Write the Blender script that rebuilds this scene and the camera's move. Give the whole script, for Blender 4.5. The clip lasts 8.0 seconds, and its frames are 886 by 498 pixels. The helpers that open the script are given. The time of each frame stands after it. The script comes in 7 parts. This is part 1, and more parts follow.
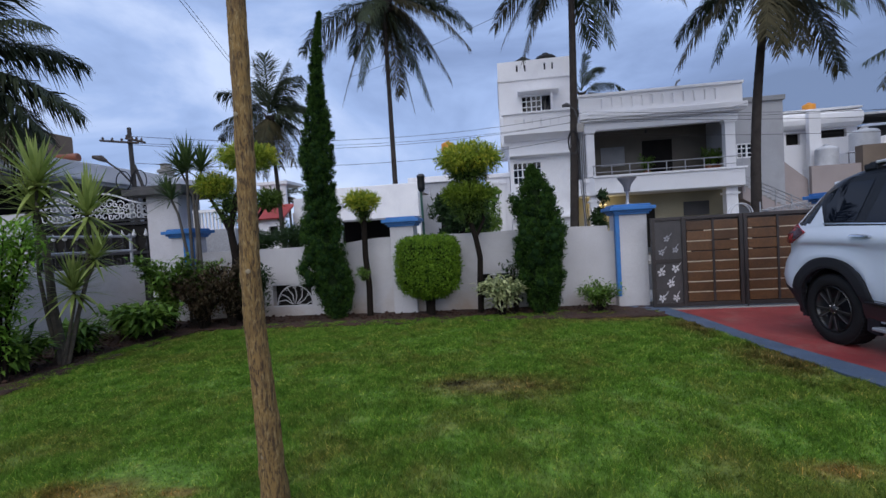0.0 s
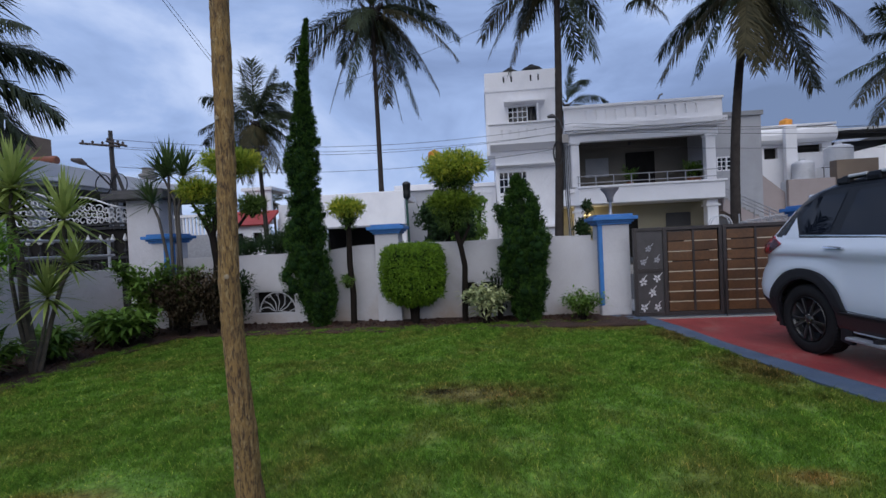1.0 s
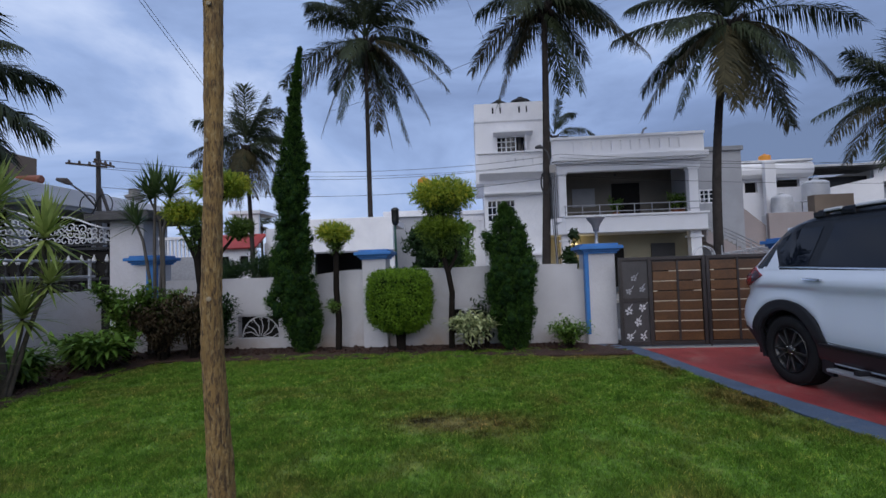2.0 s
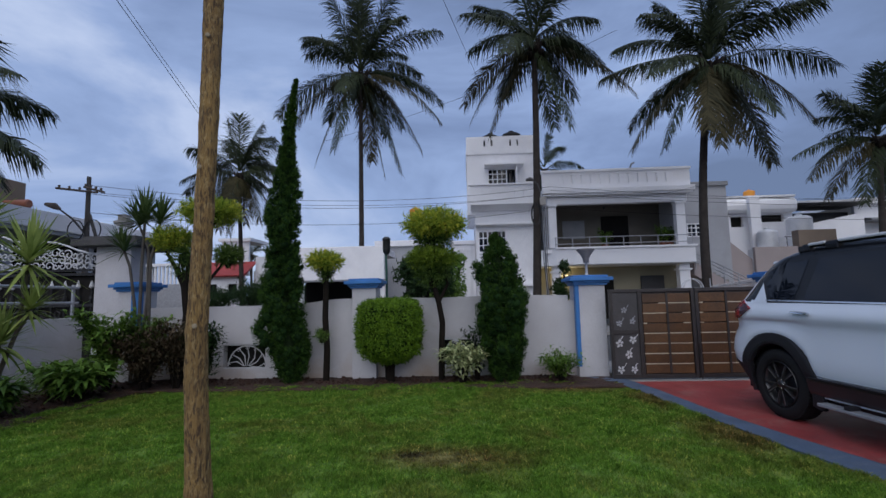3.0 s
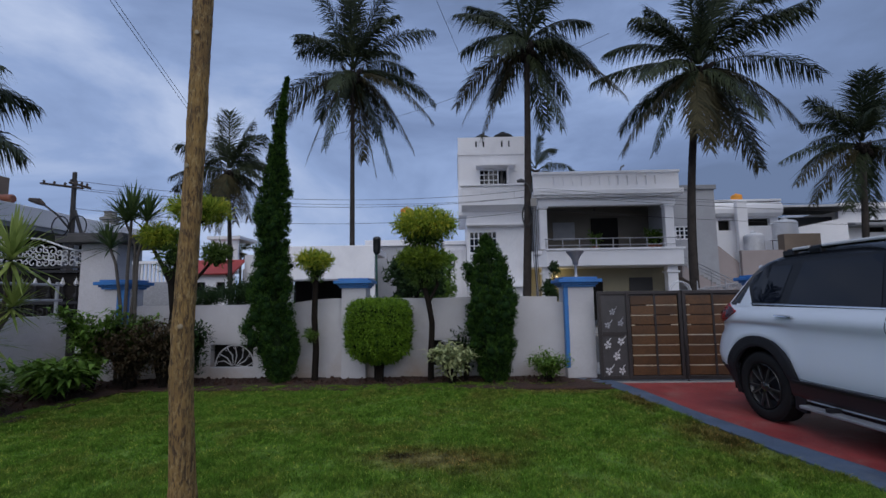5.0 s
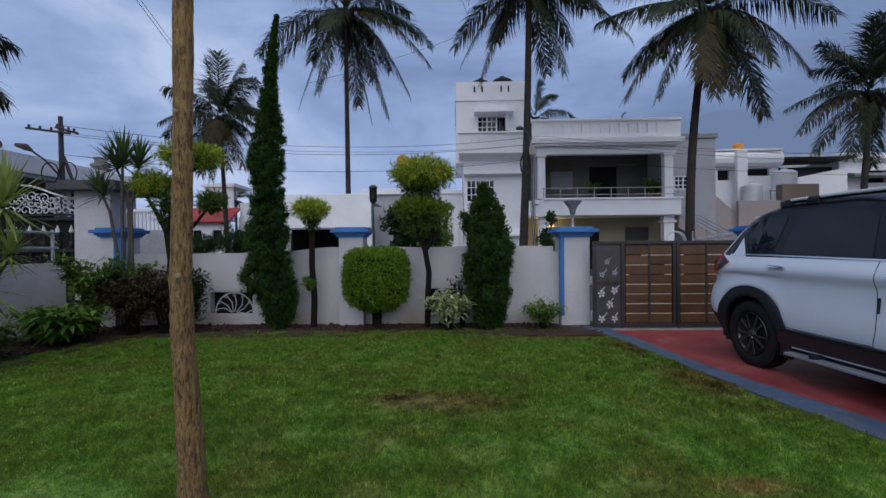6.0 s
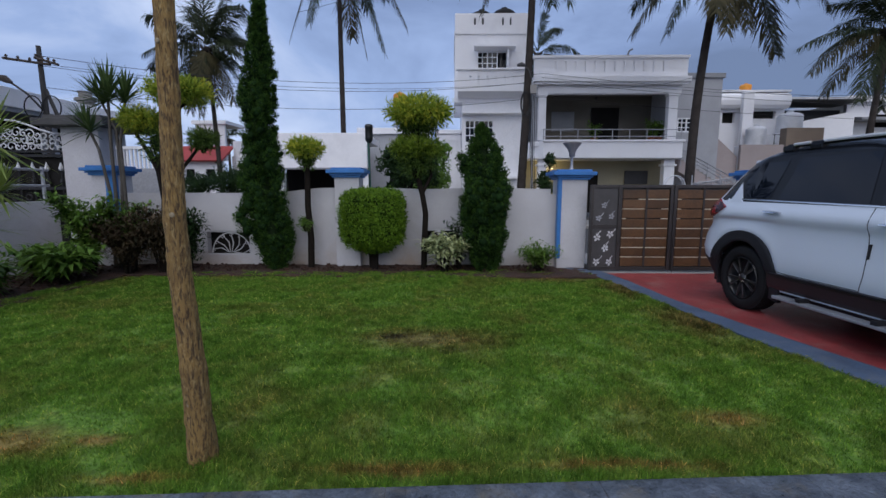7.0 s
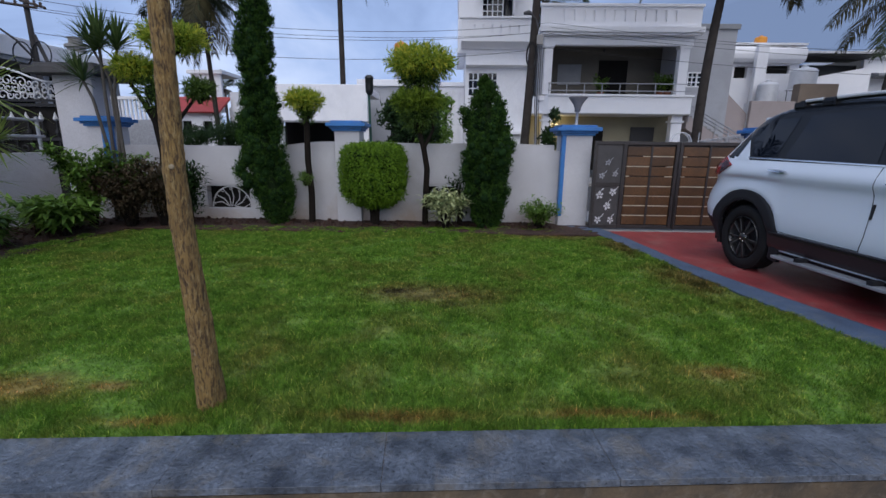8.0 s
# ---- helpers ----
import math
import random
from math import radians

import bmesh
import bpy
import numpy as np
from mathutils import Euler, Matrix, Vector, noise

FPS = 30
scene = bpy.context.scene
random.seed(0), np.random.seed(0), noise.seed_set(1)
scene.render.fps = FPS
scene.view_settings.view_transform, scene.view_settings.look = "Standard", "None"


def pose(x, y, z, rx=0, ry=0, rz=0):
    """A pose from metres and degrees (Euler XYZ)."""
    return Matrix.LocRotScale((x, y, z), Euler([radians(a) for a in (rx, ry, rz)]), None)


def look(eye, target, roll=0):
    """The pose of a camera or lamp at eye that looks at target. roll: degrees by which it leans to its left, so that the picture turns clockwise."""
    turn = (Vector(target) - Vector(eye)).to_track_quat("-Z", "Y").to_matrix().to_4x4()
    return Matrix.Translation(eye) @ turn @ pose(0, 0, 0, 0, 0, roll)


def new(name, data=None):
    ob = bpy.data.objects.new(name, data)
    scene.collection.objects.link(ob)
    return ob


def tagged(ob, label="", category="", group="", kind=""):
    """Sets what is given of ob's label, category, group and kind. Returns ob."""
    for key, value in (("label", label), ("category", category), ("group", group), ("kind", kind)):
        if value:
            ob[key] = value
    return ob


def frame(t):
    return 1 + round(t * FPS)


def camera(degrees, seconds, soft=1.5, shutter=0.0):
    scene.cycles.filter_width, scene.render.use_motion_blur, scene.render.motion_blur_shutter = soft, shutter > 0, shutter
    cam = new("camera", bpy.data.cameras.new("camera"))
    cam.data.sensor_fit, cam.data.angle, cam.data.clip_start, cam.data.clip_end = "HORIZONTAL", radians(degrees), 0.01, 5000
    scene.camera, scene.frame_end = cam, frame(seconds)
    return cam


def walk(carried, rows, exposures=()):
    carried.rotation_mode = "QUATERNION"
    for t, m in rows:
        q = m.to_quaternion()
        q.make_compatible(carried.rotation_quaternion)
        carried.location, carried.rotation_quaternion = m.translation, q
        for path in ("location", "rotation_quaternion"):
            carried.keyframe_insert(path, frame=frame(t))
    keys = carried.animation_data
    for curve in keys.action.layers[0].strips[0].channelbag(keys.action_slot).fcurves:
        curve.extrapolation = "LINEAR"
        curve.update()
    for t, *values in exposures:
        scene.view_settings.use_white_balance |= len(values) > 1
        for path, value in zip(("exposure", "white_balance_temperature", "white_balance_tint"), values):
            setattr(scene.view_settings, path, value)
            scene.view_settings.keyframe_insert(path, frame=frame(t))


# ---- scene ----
cam = camera(88.2, 8.0)
PATH = [
    (0, (-0.135, -0.002, 1.317), (-0.397, 1.98, 1.248), -3.3),
    (0.5, (-0.129, -0.002, 1.313), (-0.362, 1.983, 1.246), -3.1),
    (1, (-0.116, -0.001, 1.311), (-0.316, 1.989, 1.275), -2.7),
    (1.5, (-0.107, -0.005, 1.309), (-0.278, 1.988, 1.323), -2.2),
    (3, (-0.106, -0.008, 1.299), (-0.207, 1.979, 1.508), -1.2),
    (3.5, (-0.099, -0.012, 1.302), (-0.187, 1.97, 1.555), -0.9),
    (4, (-0.098, -0.012, 1.304), (-0.173, 1.967, 1.583), -0.7),
    (5.5, (-0.098, -0.008, 1.312), (-0.155, 1.988, 1.425), -0.7),
    (6, (-0.1, -0.002, 1.315), (-0.15, 1.997, 1.3), -0.5),
    (6.5, (-0.098, 0.002, 1.315), (-0.139, 1.997, 1.176), -0.2),
    (7, (-0.096, 0.004, 1.314), (-0.133, 1.986, 1.047), 0.1),
    (7.5, (-0.094, 0.0, 1.315), (-0.134, 1.967, 0.956), 0.3),
    (8, (-0.097, -0.001, 1.308), (-0.136, 1.946, 0.855), 0.7),
]
EXPOSURES = [(0.0, 0.40), (0.5, 0.30), (1.5, 0.28), (3.0, 0.07), (3.5, 0.04), (4.0, 0.06), (5.5, -0.09), (6.5, 0.2), (7.0, 0.23), (8.0, 0.38)]
walk(cam, [(t, look(eye, target, roll)) for t, eye, target, roll in PATH], EXPOSURES)

# ---- world: overcast evening sky ----
SUN_EL, SUN_AZ = radians(47), radians(177)
world = bpy.data.worlds.new("evening_sky")
scene.world = world
world.use_nodes = True


def node(nt, kind, **inputs):
    n = nt.nodes.new(kind)
    for k, v in inputs.items():
        n.inputs[k.replace("_", " ")].default_value = v
    return n


def ramp(nt, src, stops):
    n = nt.nodes.new("ShaderNodeValToRGB")
    e = n.color_ramp.elements
    while len(e) < len(stops):
        e.new(0.5)
    for el, (p, c) in zip(e, stops):
        el.position, el.color = p, (*c, 1) if len(c) == 3 else c
    nt.links.new(src, n.inputs["Fac"])
    return n.outputs["Color"]


def mixc(nt, fac, a, b, mode="MIX"):
    n = nt.nodes.new("ShaderNodeMix")
    n.data_type, n.blend_type = "RGBA", mode
    for i, v in ((0, fac), (6, a), (7, b)):
        if isinstance(v, (int, float)):
            n.inputs[i].default_value = v
        elif isinstance(v, tuple):
            n.inputs[i].default_value = (*v, 1)
        else:
            nt.links.new(v, n.inputs[i])
    return n.outputs[2]


def build_sky():
    nt = world.node_tree
    nt.nodes.clear()
    sky = nt.nodes.new("ShaderNodeTexSky")
    sky.sky_type, sky.sun_disc = "NISHITA", False
    sky.sun_elevation, sky.sun_rotation = SUN_EL, SUN_AZ
    co = nt.nodes.new("ShaderNodeTexCoord")
    mp = nt.nodes.new("ShaderNodeMapping")
    mp.inputs["Scale"].default_value = (1.0, 1.0, 2.4)
    mp.inputs["Location"].default_value = (0.35, 0.1, 0.2)
    nt.links.new(co.outputs["Generated"], mp.inputs["Vector"])
    big = node(nt, "ShaderNodeTexNoise", Scale=1.5, Detail=7.0, Roughness=0.55, Distortion=0.5)
    nt.links.new(mp.outputs["Vector"], big.inputs["Vector"])
    sep = nt.nodes.new("ShaderNodeSeparateXYZ")
    nt.links.new(co.outputs["Generated"], sep.inputs[0])
    # the cloud deck is thinner towards the west, where the last daylight comes from
    west = nt.nodes.new("ShaderNodeMath")
    west.operation = "MULTIPLY_ADD"
    nt.links.new(sep.outputs["X"], west.inputs[0])
    west.inputs[1].default_value = -0.10
    nt.links.new(big.outputs["Fac"], west.inputs[2])
    clouds = ramp(nt, west.outputs[0], [(0.31, (0.15, 0.21, 0.36)), (0.46, (0.21, 0.295, 0.515)),
                                        (0.58, (0.30, 0.41, 0.68)), (0.71, (0.50, 0.60, 0.84))])
    sc = nt.nodes.new("ShaderNodeVectorMath")
    sc.operation = "SCALE"
    sc.inputs["Scale"].default_value = 0.05
    nt.links.new(sky.outputs["Color"], sc.inputs[0])
    col = mixc(nt, 0.93, sc.outputs[0], clouds)
    bg = nt.nodes.new("ShaderNodeBackground")
    nt.links.new(col, bg.inputs["Color"])
    bg.inputs["Strength"].default_value = 1.0
    out = nt.nodes.new("ShaderNodeOutputWorld")
    nt.links.new(bg.outputs[0], out.inputs["Surface"])


build_sky()
sun = new("sun", bpy.data.lights.new("sun", "SUN"))
sun.data.energy, sun.data.angle, sun.data.color = 1.7, radians(80), (1.0, 0.95, 0.9)
sun.matrix_world = look((1, -17, 24), (0, 5, 0))

# ---- materials ----
MATS = {}


def material(name, col, col2=None, rough=0.7, scale=3.0, grain=60.0, bump=0.15, metal=0.0, spread=0.25,
             stain=None, stain_scale=0.8, coat=0.0, dist=0.01, rand=0.0, grit=0.17):
    """A surface with broad tone variation, fine grain, optional stains and relief."""
    if name in MATS:
        return MATS[name]
    m = bpy.data.materials.new(name)
    m.use_nodes = True
    nt = m.node_tree
    b = nt.nodes["Principled BSDF"]
    co = nt.nodes.new("ShaderNodeTexCoord")
    col2 = col2 or tuple(c * (1 - spread) for c in col)
    n1 = node(nt, "ShaderNodeTexNoise", Scale=scale, Detail=6.0, Roughness=0.6)
    n2 = node(nt, "ShaderNodeTexNoise", Scale=grain, Detail=4.0, Roughness=0.65)
    for n in (n1, n2):
        nt.links.new(co.outputs["Object"], n.inputs["Vector"])
    f1 = ramp(nt, n1.outputs["Fac"], [(0.35, (0, 0, 0)), (0.68, (1, 1, 1))])
    c = mixc(nt, f1, col, col2)
    f2 = ramp(nt, n2.outputs["Fac"], [(0.3, (1 - 1.3 * grit,) * 3), (0.7, (1 + 0.7 * grit,) * 3)])
    c = mixc(nt, 1.0, c, f2, "MULTIPLY")
    if stain:
        n3 = node(nt, "ShaderNodeTexNoise", Scale=stain_scale, Detail=8.0, Roughness=0.7, Distortion=0.6)
        nt.links.new(co.outputs["Object"], n3.inputs["Vector"])
        f3 = ramp(nt, n3.outputs["Fac"], [(0.52, (0, 0, 0)), (0.72, (0.75, 0.75, 0.75))])
        c = mixc(nt, f3, c, stain)
    if rand:
        oi = nt.nodes.new("ShaderNodeObjectInfo")
        fr = ramp(nt, oi.outputs["Random"], [(0.0, (1 - rand,) * 3), (1.0, (1 + rand,) * 3)])
        c = mixc(nt, 1.0, c, fr, "MULTIPLY")
    nt.links.new(c, b.inputs["Base Color"])
    b.inputs["Metallic"].default_value = metal
    b.inputs["Coat Weight"].default_value = coat
    b.inputs["Coat Roughness"].default_value = 0.06
    rr = nt.nodes.new("ShaderNodeMapRange")
    rr.inputs["To Min"].default_value, rr.inputs["To Max"].default_value = max(rough - 0.6 * grit, 0.02), min(rough + 0.6 * grit, 1)
    nt.links.new(n2.outputs["Fac"], rr.inputs["Value"])
    nt.links.new(rr.outputs[0], b.inputs["Roughness"])
    if bump:
        bp = nt.nodes.new("ShaderNodeBump")
        bp.inputs["Strength"].default_value, bp.inputs["Distance"].default_value = bump, dist
        nt.links.new(n2.outputs["Fac"], bp.inputs["Height"])
        nt.links.new(bp.outputs[0], b.inputs["Normal"])
    MATS[name] = m
    return m


def leaf_material(name, dark, light, rough=0.55, patch=2.5, trans=0.25, tint=None):
    """Foliage: each leaf its own tone, with lighter and darker regions."""
    if name in MATS:
        return MATS[name]
    m = bpy.data.materials.new(name)
    m.use_nodes = True
    nt = m.node_tree
    b = nt.nodes["Principled BSDF"]
    geo = nt.nodes.new("ShaderNodeNewGeometry")
    co = nt.nodes.new("ShaderNodeTexCoord")
    n1 = node(nt, "ShaderNodeTexNoise", Scale=patch, Detail=4.0)
    nt.links.new(co.outputs["Object"], n1.inputs["Vector"])
    add = nt.nodes.new("ShaderNodeMath")
    add.operation = "MULTIPLY_ADD"
    nt.links.new(geo.outputs["Random Per Island"], add.inputs[0])
    add.inputs[1].default_value = 0.55
    nt.links.new(n1.outputs["Fac"], add.inputs[2])
    stops = [(0.42, dark), (0.95, light)]
    if tint:
        stops = [(0.42, dark), (0.86, light), (1.0, tint)]
    c = ramp(nt, add.outputs[0], stops)
    nt.links.new(c, b.inputs["Base Color"])
    b.inputs["Roughness"].default_value = rough
    b.inputs["Specular IOR Level"].default_value = 0.12
    tr = nt.nodes.new("ShaderNodeBsdfTranslucent")
    nt.links.new(c, tr.inputs["Color"])
    mx = nt.nodes.new("ShaderNodeMixShader")
    mx.inputs[0].default_value = trans
    nt.links.new(b.outputs[0], mx.inputs[1])
    nt.links.new(tr.outputs[0], mx.inputs[2])
    nt.links.new(mx.outputs[0], nt.nodes["Material Output"].inputs["Surface"])
    MATS[name] = m
    return m


def glass_material():
    m = bpy.data.materials.new("dark_glass")
    m.use_nodes = True
    b = m.node_tree.nodes["Principled BSDF"]
    b.inputs["Base Color"].default_value = (0.004, 0.006, 0.012, 1)
    b.inputs["Roughness"].default_value = 0.015
    b.inputs["Specular IOR Level"].default_value = 0.3
    MATS["dark_glass"] = m
    return m


GLASS = glass_material()
WALLW = material("garden_wall_paint", (0.56, 0.555, 0.58), (0.47, 0.46, 0.485), 0.8, 1.3, 90, 0.1, stain=(0.40, 0.385, 0.38), stain_scale=0.9)
HOUSEW = material("white_house_paint", (0.86, 0.86, 0.88), (0.80, 0.80, 0.83), 0.8, 0.5, 30, 0.1, stain=(0.66, 0.66, 0.69), stain_scale=0.35, grit=0.08)
HOUSEG = material("grey_house_paint", (0.42, 0.43, 0.46), (0.36, 0.37, 0.40), 0.8, 0.6, 30, 0.1, stain=(0.30, 0.30, 0.32), stain_scale=0.5)
TRIMB = material("blue_gloss_paint", (0.035, 0.19, 0.50), (0.025, 0.14, 0.40), 0.45, 4, 60, 0.12)
GREYP = material("grey_roof_edge", (0.28, 0.29, 0.31), (0.22, 0.23, 0.25), 0.8, 1.0, 30, 0.1)
# Near-black sheets stand in for the shade of rooms, doorways and recesses.
DARKIN = material("interior_shade", (0.022, 0.021, 0.02), (0.015, 0.014, 0.014), 0.9, 1.0, 20, 0.05)
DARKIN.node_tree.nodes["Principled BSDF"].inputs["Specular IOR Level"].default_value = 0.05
# Veranda wall and ceiling: dimness under the roof put into the colour.
VERANDA = material("veranda_shade_tone", (0.16, 0.145, 0.125), (0.13, 0.12, 0.10), 0.85, 0.8, 30, 0.1)
WOOD = material("gate_teak_slat", (0.118, 0.057, 0.022), (0.066, 0.033, 0.014), 0.45, 2.0, 45, 0.25, rand=0.25, grit=0.3)
IRON = material("gate_dark_iron", (0.036, 0.030, 0.029), (0.022, 0.019, 0.019), 0.5, 6, 80, 0.15)
PANELG = material("gate_grey_sheet", (0.062, 0.058, 0.060), (0.042, 0.040, 0.041), 0.5, 5, 70, 0.1)
SILVER = material("bright_silver_paint", (0.66, 0.66, 0.68), (0.55, 0.55, 0.57), 0.45, 5, 80, 0.05, metal=0.15)
CREAMP = material("cream_slat_gap", (0.62, 0.55, 0.42), None, 0.6, 5, 80, 0.05)
STEEL = material("railing_steel", (0.40, 0.41, 0.44), None, 0.4, 5, 80, 0.05, metal=0.4)
BLACKI = material("black_wrought_iron", (0.008, 0.008, 0.010), None, 0.65, 5, 80, 0.1)
WHITEI = material("white_painted_iron", (0.62, 0.63, 0.66), None, 0.5, 5, 80, 0.1)
SOIL = material("dark_red_soil", (0.060, 0.027, 0.016), (0.030, 0.015, 0.010), 0.95, 4, 35, 0.9, dist=0.03)
SLATE = material("blue_grey_stone_slab", (0.150, 0.175, 0.215), (0.034, 0.042, 0.058), 0.36, 5.5, 60, 0.9, stain=(0.20, 0.175, 0.135), stain_scale=4.5, grit=0.45, rand=0.16)
BAND = material("blue_grey_painted_kerb", (0.075, 0.115, 0.185), (0.055, 0.080, 0.125), 0.65, 4, 55, 0.35, stain=(0.13, 0.145, 0.17), stain_scale=3.5, grit=0.3)
REDP = material("red_oxide_paving", (0.40, 0.068, 0.066), (0.22, 0.040, 0.042), 0.42, 2.2, 45, 0.25, stain=(0.40, 0.19, 0.16), stain_scale=2.6, grit=0.35)
ROADM = material("asphalt", (0.052, 0.052, 0.055), (0.04, 0.04, 0.042), 0.85, 1, 60, 0.4)
EARTH = material("bare_earth", (0.11, 0.09, 0.065), (0.08, 0.075, 0.05), 0.95, 0.2, 8, 0.4)
CONC = material("weathered_concrete", (0.30, 0.29, 0.28), (0.22, 0.21, 0.20), 0.85, 2, 50, 0.3, stain=(0.15, 0.14, 0.13))
RISER = material("brown_stone_riser", (0.12, 0.085, 0.05), (0.05, 0.04, 0.03), 0.7, 7, 60, 0.5, stain=(0.22, 0.19, 0.15), stain_scale=9)


def splashed_wall():
    """The wall paint with tan mud splashes low down behind the plants."""
    m = WALLW.copy()
    m.name = "splashed_wall_paint"
    nt = m.node_tree
    b = nt.nodes["Principled BSDF"]
    src = b.inputs["Base Color"].links[0].from_socket
    co = nt.nodes.new("ShaderNodeTexCoord")
    n = node(nt, "ShaderNodeTexNoise", Scale=7.0, Detail=8.0, Roughness=0.7)
    nt.links.new(co.outputs["Object"], n.inputs["Vector"])
    worn = None
    for cx, cz, rx, rz in ((-1.75, 0.05, 0.55, 0.42), (-0.8, 0.05, 0.5, 0.30), (-2.7, 0.0, 0.45, 0.30), (-4.6, 0.0, 1.2, 0.3), (1.25, 0.05, 0.5, 0.22)):
        mp = nt.nodes.new("ShaderNodeMapping")
        mp.inputs["Location"].default_value = (-cx / rx, 0, -cz / rz)
        mp.inputs["Scale"].default_value = (1 / rx, 0, 1 / rz)
        nt.links.new(co.outputs["Object"], mp.inputs["Vector"])
        ln = nt.nodes.new("ShaderNodeVectorMath")
        ln.operation = "LENGTH"
        nt.links.new(mp.outputs[0], ln.inputs[0])
        mad = nt.nodes.new("ShaderNodeMath")
        mad.operation = "MULTIPLY_ADD"
        nt.links.new(n.outputs["Fac"], mad.inputs[0])
        mad.inputs[1].default_value = 1.2
        nt.links.new(ln.outputs["Value"], mad.inputs[2])
        mr = nt.nodes.new("ShaderNodeMath")
        mr.operation = "DIVIDE"
        mr.inputs[1].default_value = 2.0
        nt.links.new(mad.outputs[0], mr.inputs[0])
        w = ramp(nt, mr.outputs[0], [(0.35, (0.7,) * 3), (0.85, (0.0,) * 3)])
        worn = w if worn is None else mixc(nt, 1.0, worn, w, "LIGHTEN")
    nt.links.new(mixc(nt, worn, src, (0.36, 0.26, 0.17)), b.inputs["Base Color"])
    return m


SPLASH = splashed_wall()


# ---- mesh helpers ----
def part(name, bm, mat, parent=None, label="", smooth=False):
    me = bpy.data.meshes.new(name)
    bm.to_mesh(me)
    bm.free()
    if smooth:
        me.polygons.foreach_set("use_smooth", [True] * len(me.polygons))
    me.materials.append(mat)
    ob = new(name, me)
    if parent is not None:
        ob.parent = parent
    if label:
        tagged(ob, label)
    return ob


def thing(name, loc, label, category, group="", rz=0.0):
    ob = new(name)
    ob.empty_display_size = 0.1
    ob.matrix_basis = pose(*loc, 0, 0, rz)
    return tagged(ob, label, category, group)


def box(bm, x0, x1, y0, y1, z0, z1, bevel=0.0):
    v = [bm.verts.new((x, y, z)) for z in (z0, z1) for y in (y0, y1) for x in (x0, x1)]
    fs = [bm.faces.new([v[i] for i in q]) for q in ((0, 2, 3, 1), (4, 5, 7, 6), (0, 1, 5, 4), (2, 6, 7, 3), (0, 4, 6, 2), (1, 3, 7, 5))]
    if bevel:
        es = list({e for f in fs for e in f.edges})
        bmesh.ops.bevel(bm, geom=es, offset=bevel, segments=2, affect="EDGES", profile=0.5)
    return bm


def boxes(*dims, bevel=0.0):
    bm = bmesh.new()
    for d in dims:
        box(bm, *d, bevel=bevel)
    return bm


def prism(bm, outline, axis, a0, a1):
    """An outline of pairs pushed along an axis ('x', 'y' or 'z') from a0 to a1."""
    def at(p, q, a):
        return {"x": (a, p, q), "y": (p, a, q), "z": (p, q, a)}[axis]
    lo = [bm.verts.new(at(p, q, a0)) for p, q in outline]
    hi = [bm.verts.new(at(p, q, a1)) for p, q in outline]
    n = len(outline)
    caps = [bm.faces.new(lo), bm.faces.new(hi)]
    for i in range(n):
        bm.faces.new((lo[i], lo[(i + 1) % n], hi[(i + 1) % n], hi[i]))
    bmesh.ops.recalc_face_normals(bm, faces=bm.faces)
    return bm


def tube(bm, pts, radii, n=8, cap=True, squash=1.0):
    """A round bar along points; radii is a number or one for each point."""
    pts = [Vector(p) for p in pts]
    if isinstance(radii, (int, float)):
        radii = [radii] * len(pts)
    rings = []
    side = None
    for i, p in enumerate(pts):
        d = (pts[min(i + 1, len(pts) - 1)] - pts[max(i - 1, 0)]).normalized()
        if side is None:
            side = d.orthogonal().normalized()
        side = (side - d * side.dot(d)).normalized()
        up = d.cross(side)
        rings.append([bm.verts.new(p + radii[i] * (math.cos(2 * math.pi * k / n) * side + squash * math.sin(2 * math.pi * k / n) * up)) for k in range(n)])
    for a, b in zip(rings, rings[1:]):
        for k in range(n):
            bm.faces.new((a[k], a[(k + 1) % n], b[(k + 1) % n], b[k]))
    if cap:
        bm.faces.new(rings[0][::-1])
        bm.faces.new(rings[-1])
    return bm


def lathe(bm, prof, n=16, at=(0, 0, 0)):
    rings = [[bm.verts.new((at[0] + r * math.cos(2 * math.pi * k / n), at[1] + r * math.sin(2 * math.pi * k / n), at[2] + z)) for k in range(n)] for r, z in prof]
    for a, b in zip(rings, rings[1:]):
        for k in range(n):
            bm.faces.new((a[k], a[(k + 1) % n], b[(k + 1) % n], b[k]))
    bm.faces.new(rings[0][::-1])
    bm.faces.new(rings[-1])
    return bm


def pierced(x0, x1, z0, z1, y0, y1, holes, bm=None):
    """A wall along x from y0 to y1 with openings (x0, x1, z0, z1) right through it."""
    bm = bm or bmesh.new()
    xs = sorted({x0, x1, *[h[0] for h in holes], *[h[1] for h in holes]})
    for a, b in zip(xs, xs[1:]):
        gaps = sorted((h[2], h[3]) for h in holes if h[0] <= a + 1e-6 and h[1] >= b - 1e-6)
        z = z0
        for g0, g1 in gaps:
            if g0 - z > 1e-4:
                box(bm, a, b, y0, y1, z, g0)
            z = g1
        if z1 - z > 1e-4:
            box(bm, a, b, y0, y1, z, z1)
    bmesh.ops.remove_doubles(bm, verts=bm.verts, dist=1e-5)
    return bm


def structure(ob, label="", category=""):
    return tagged(ob, label, category, kind="structure")


# ---- ground, road, lawn, paving ----
def sheet():
    bm = bmesh.new()
    s = 2500.0
    vs = [bm.verts.new((x, y, -0.30)) for x, y in ((-s, -s), (s, -s), (s, s), (-s, s))]
    bm.faces.new(vs)
    return structure(part("ground", bm, EARTH), "wide flat ground of bare brown earth", "ground")


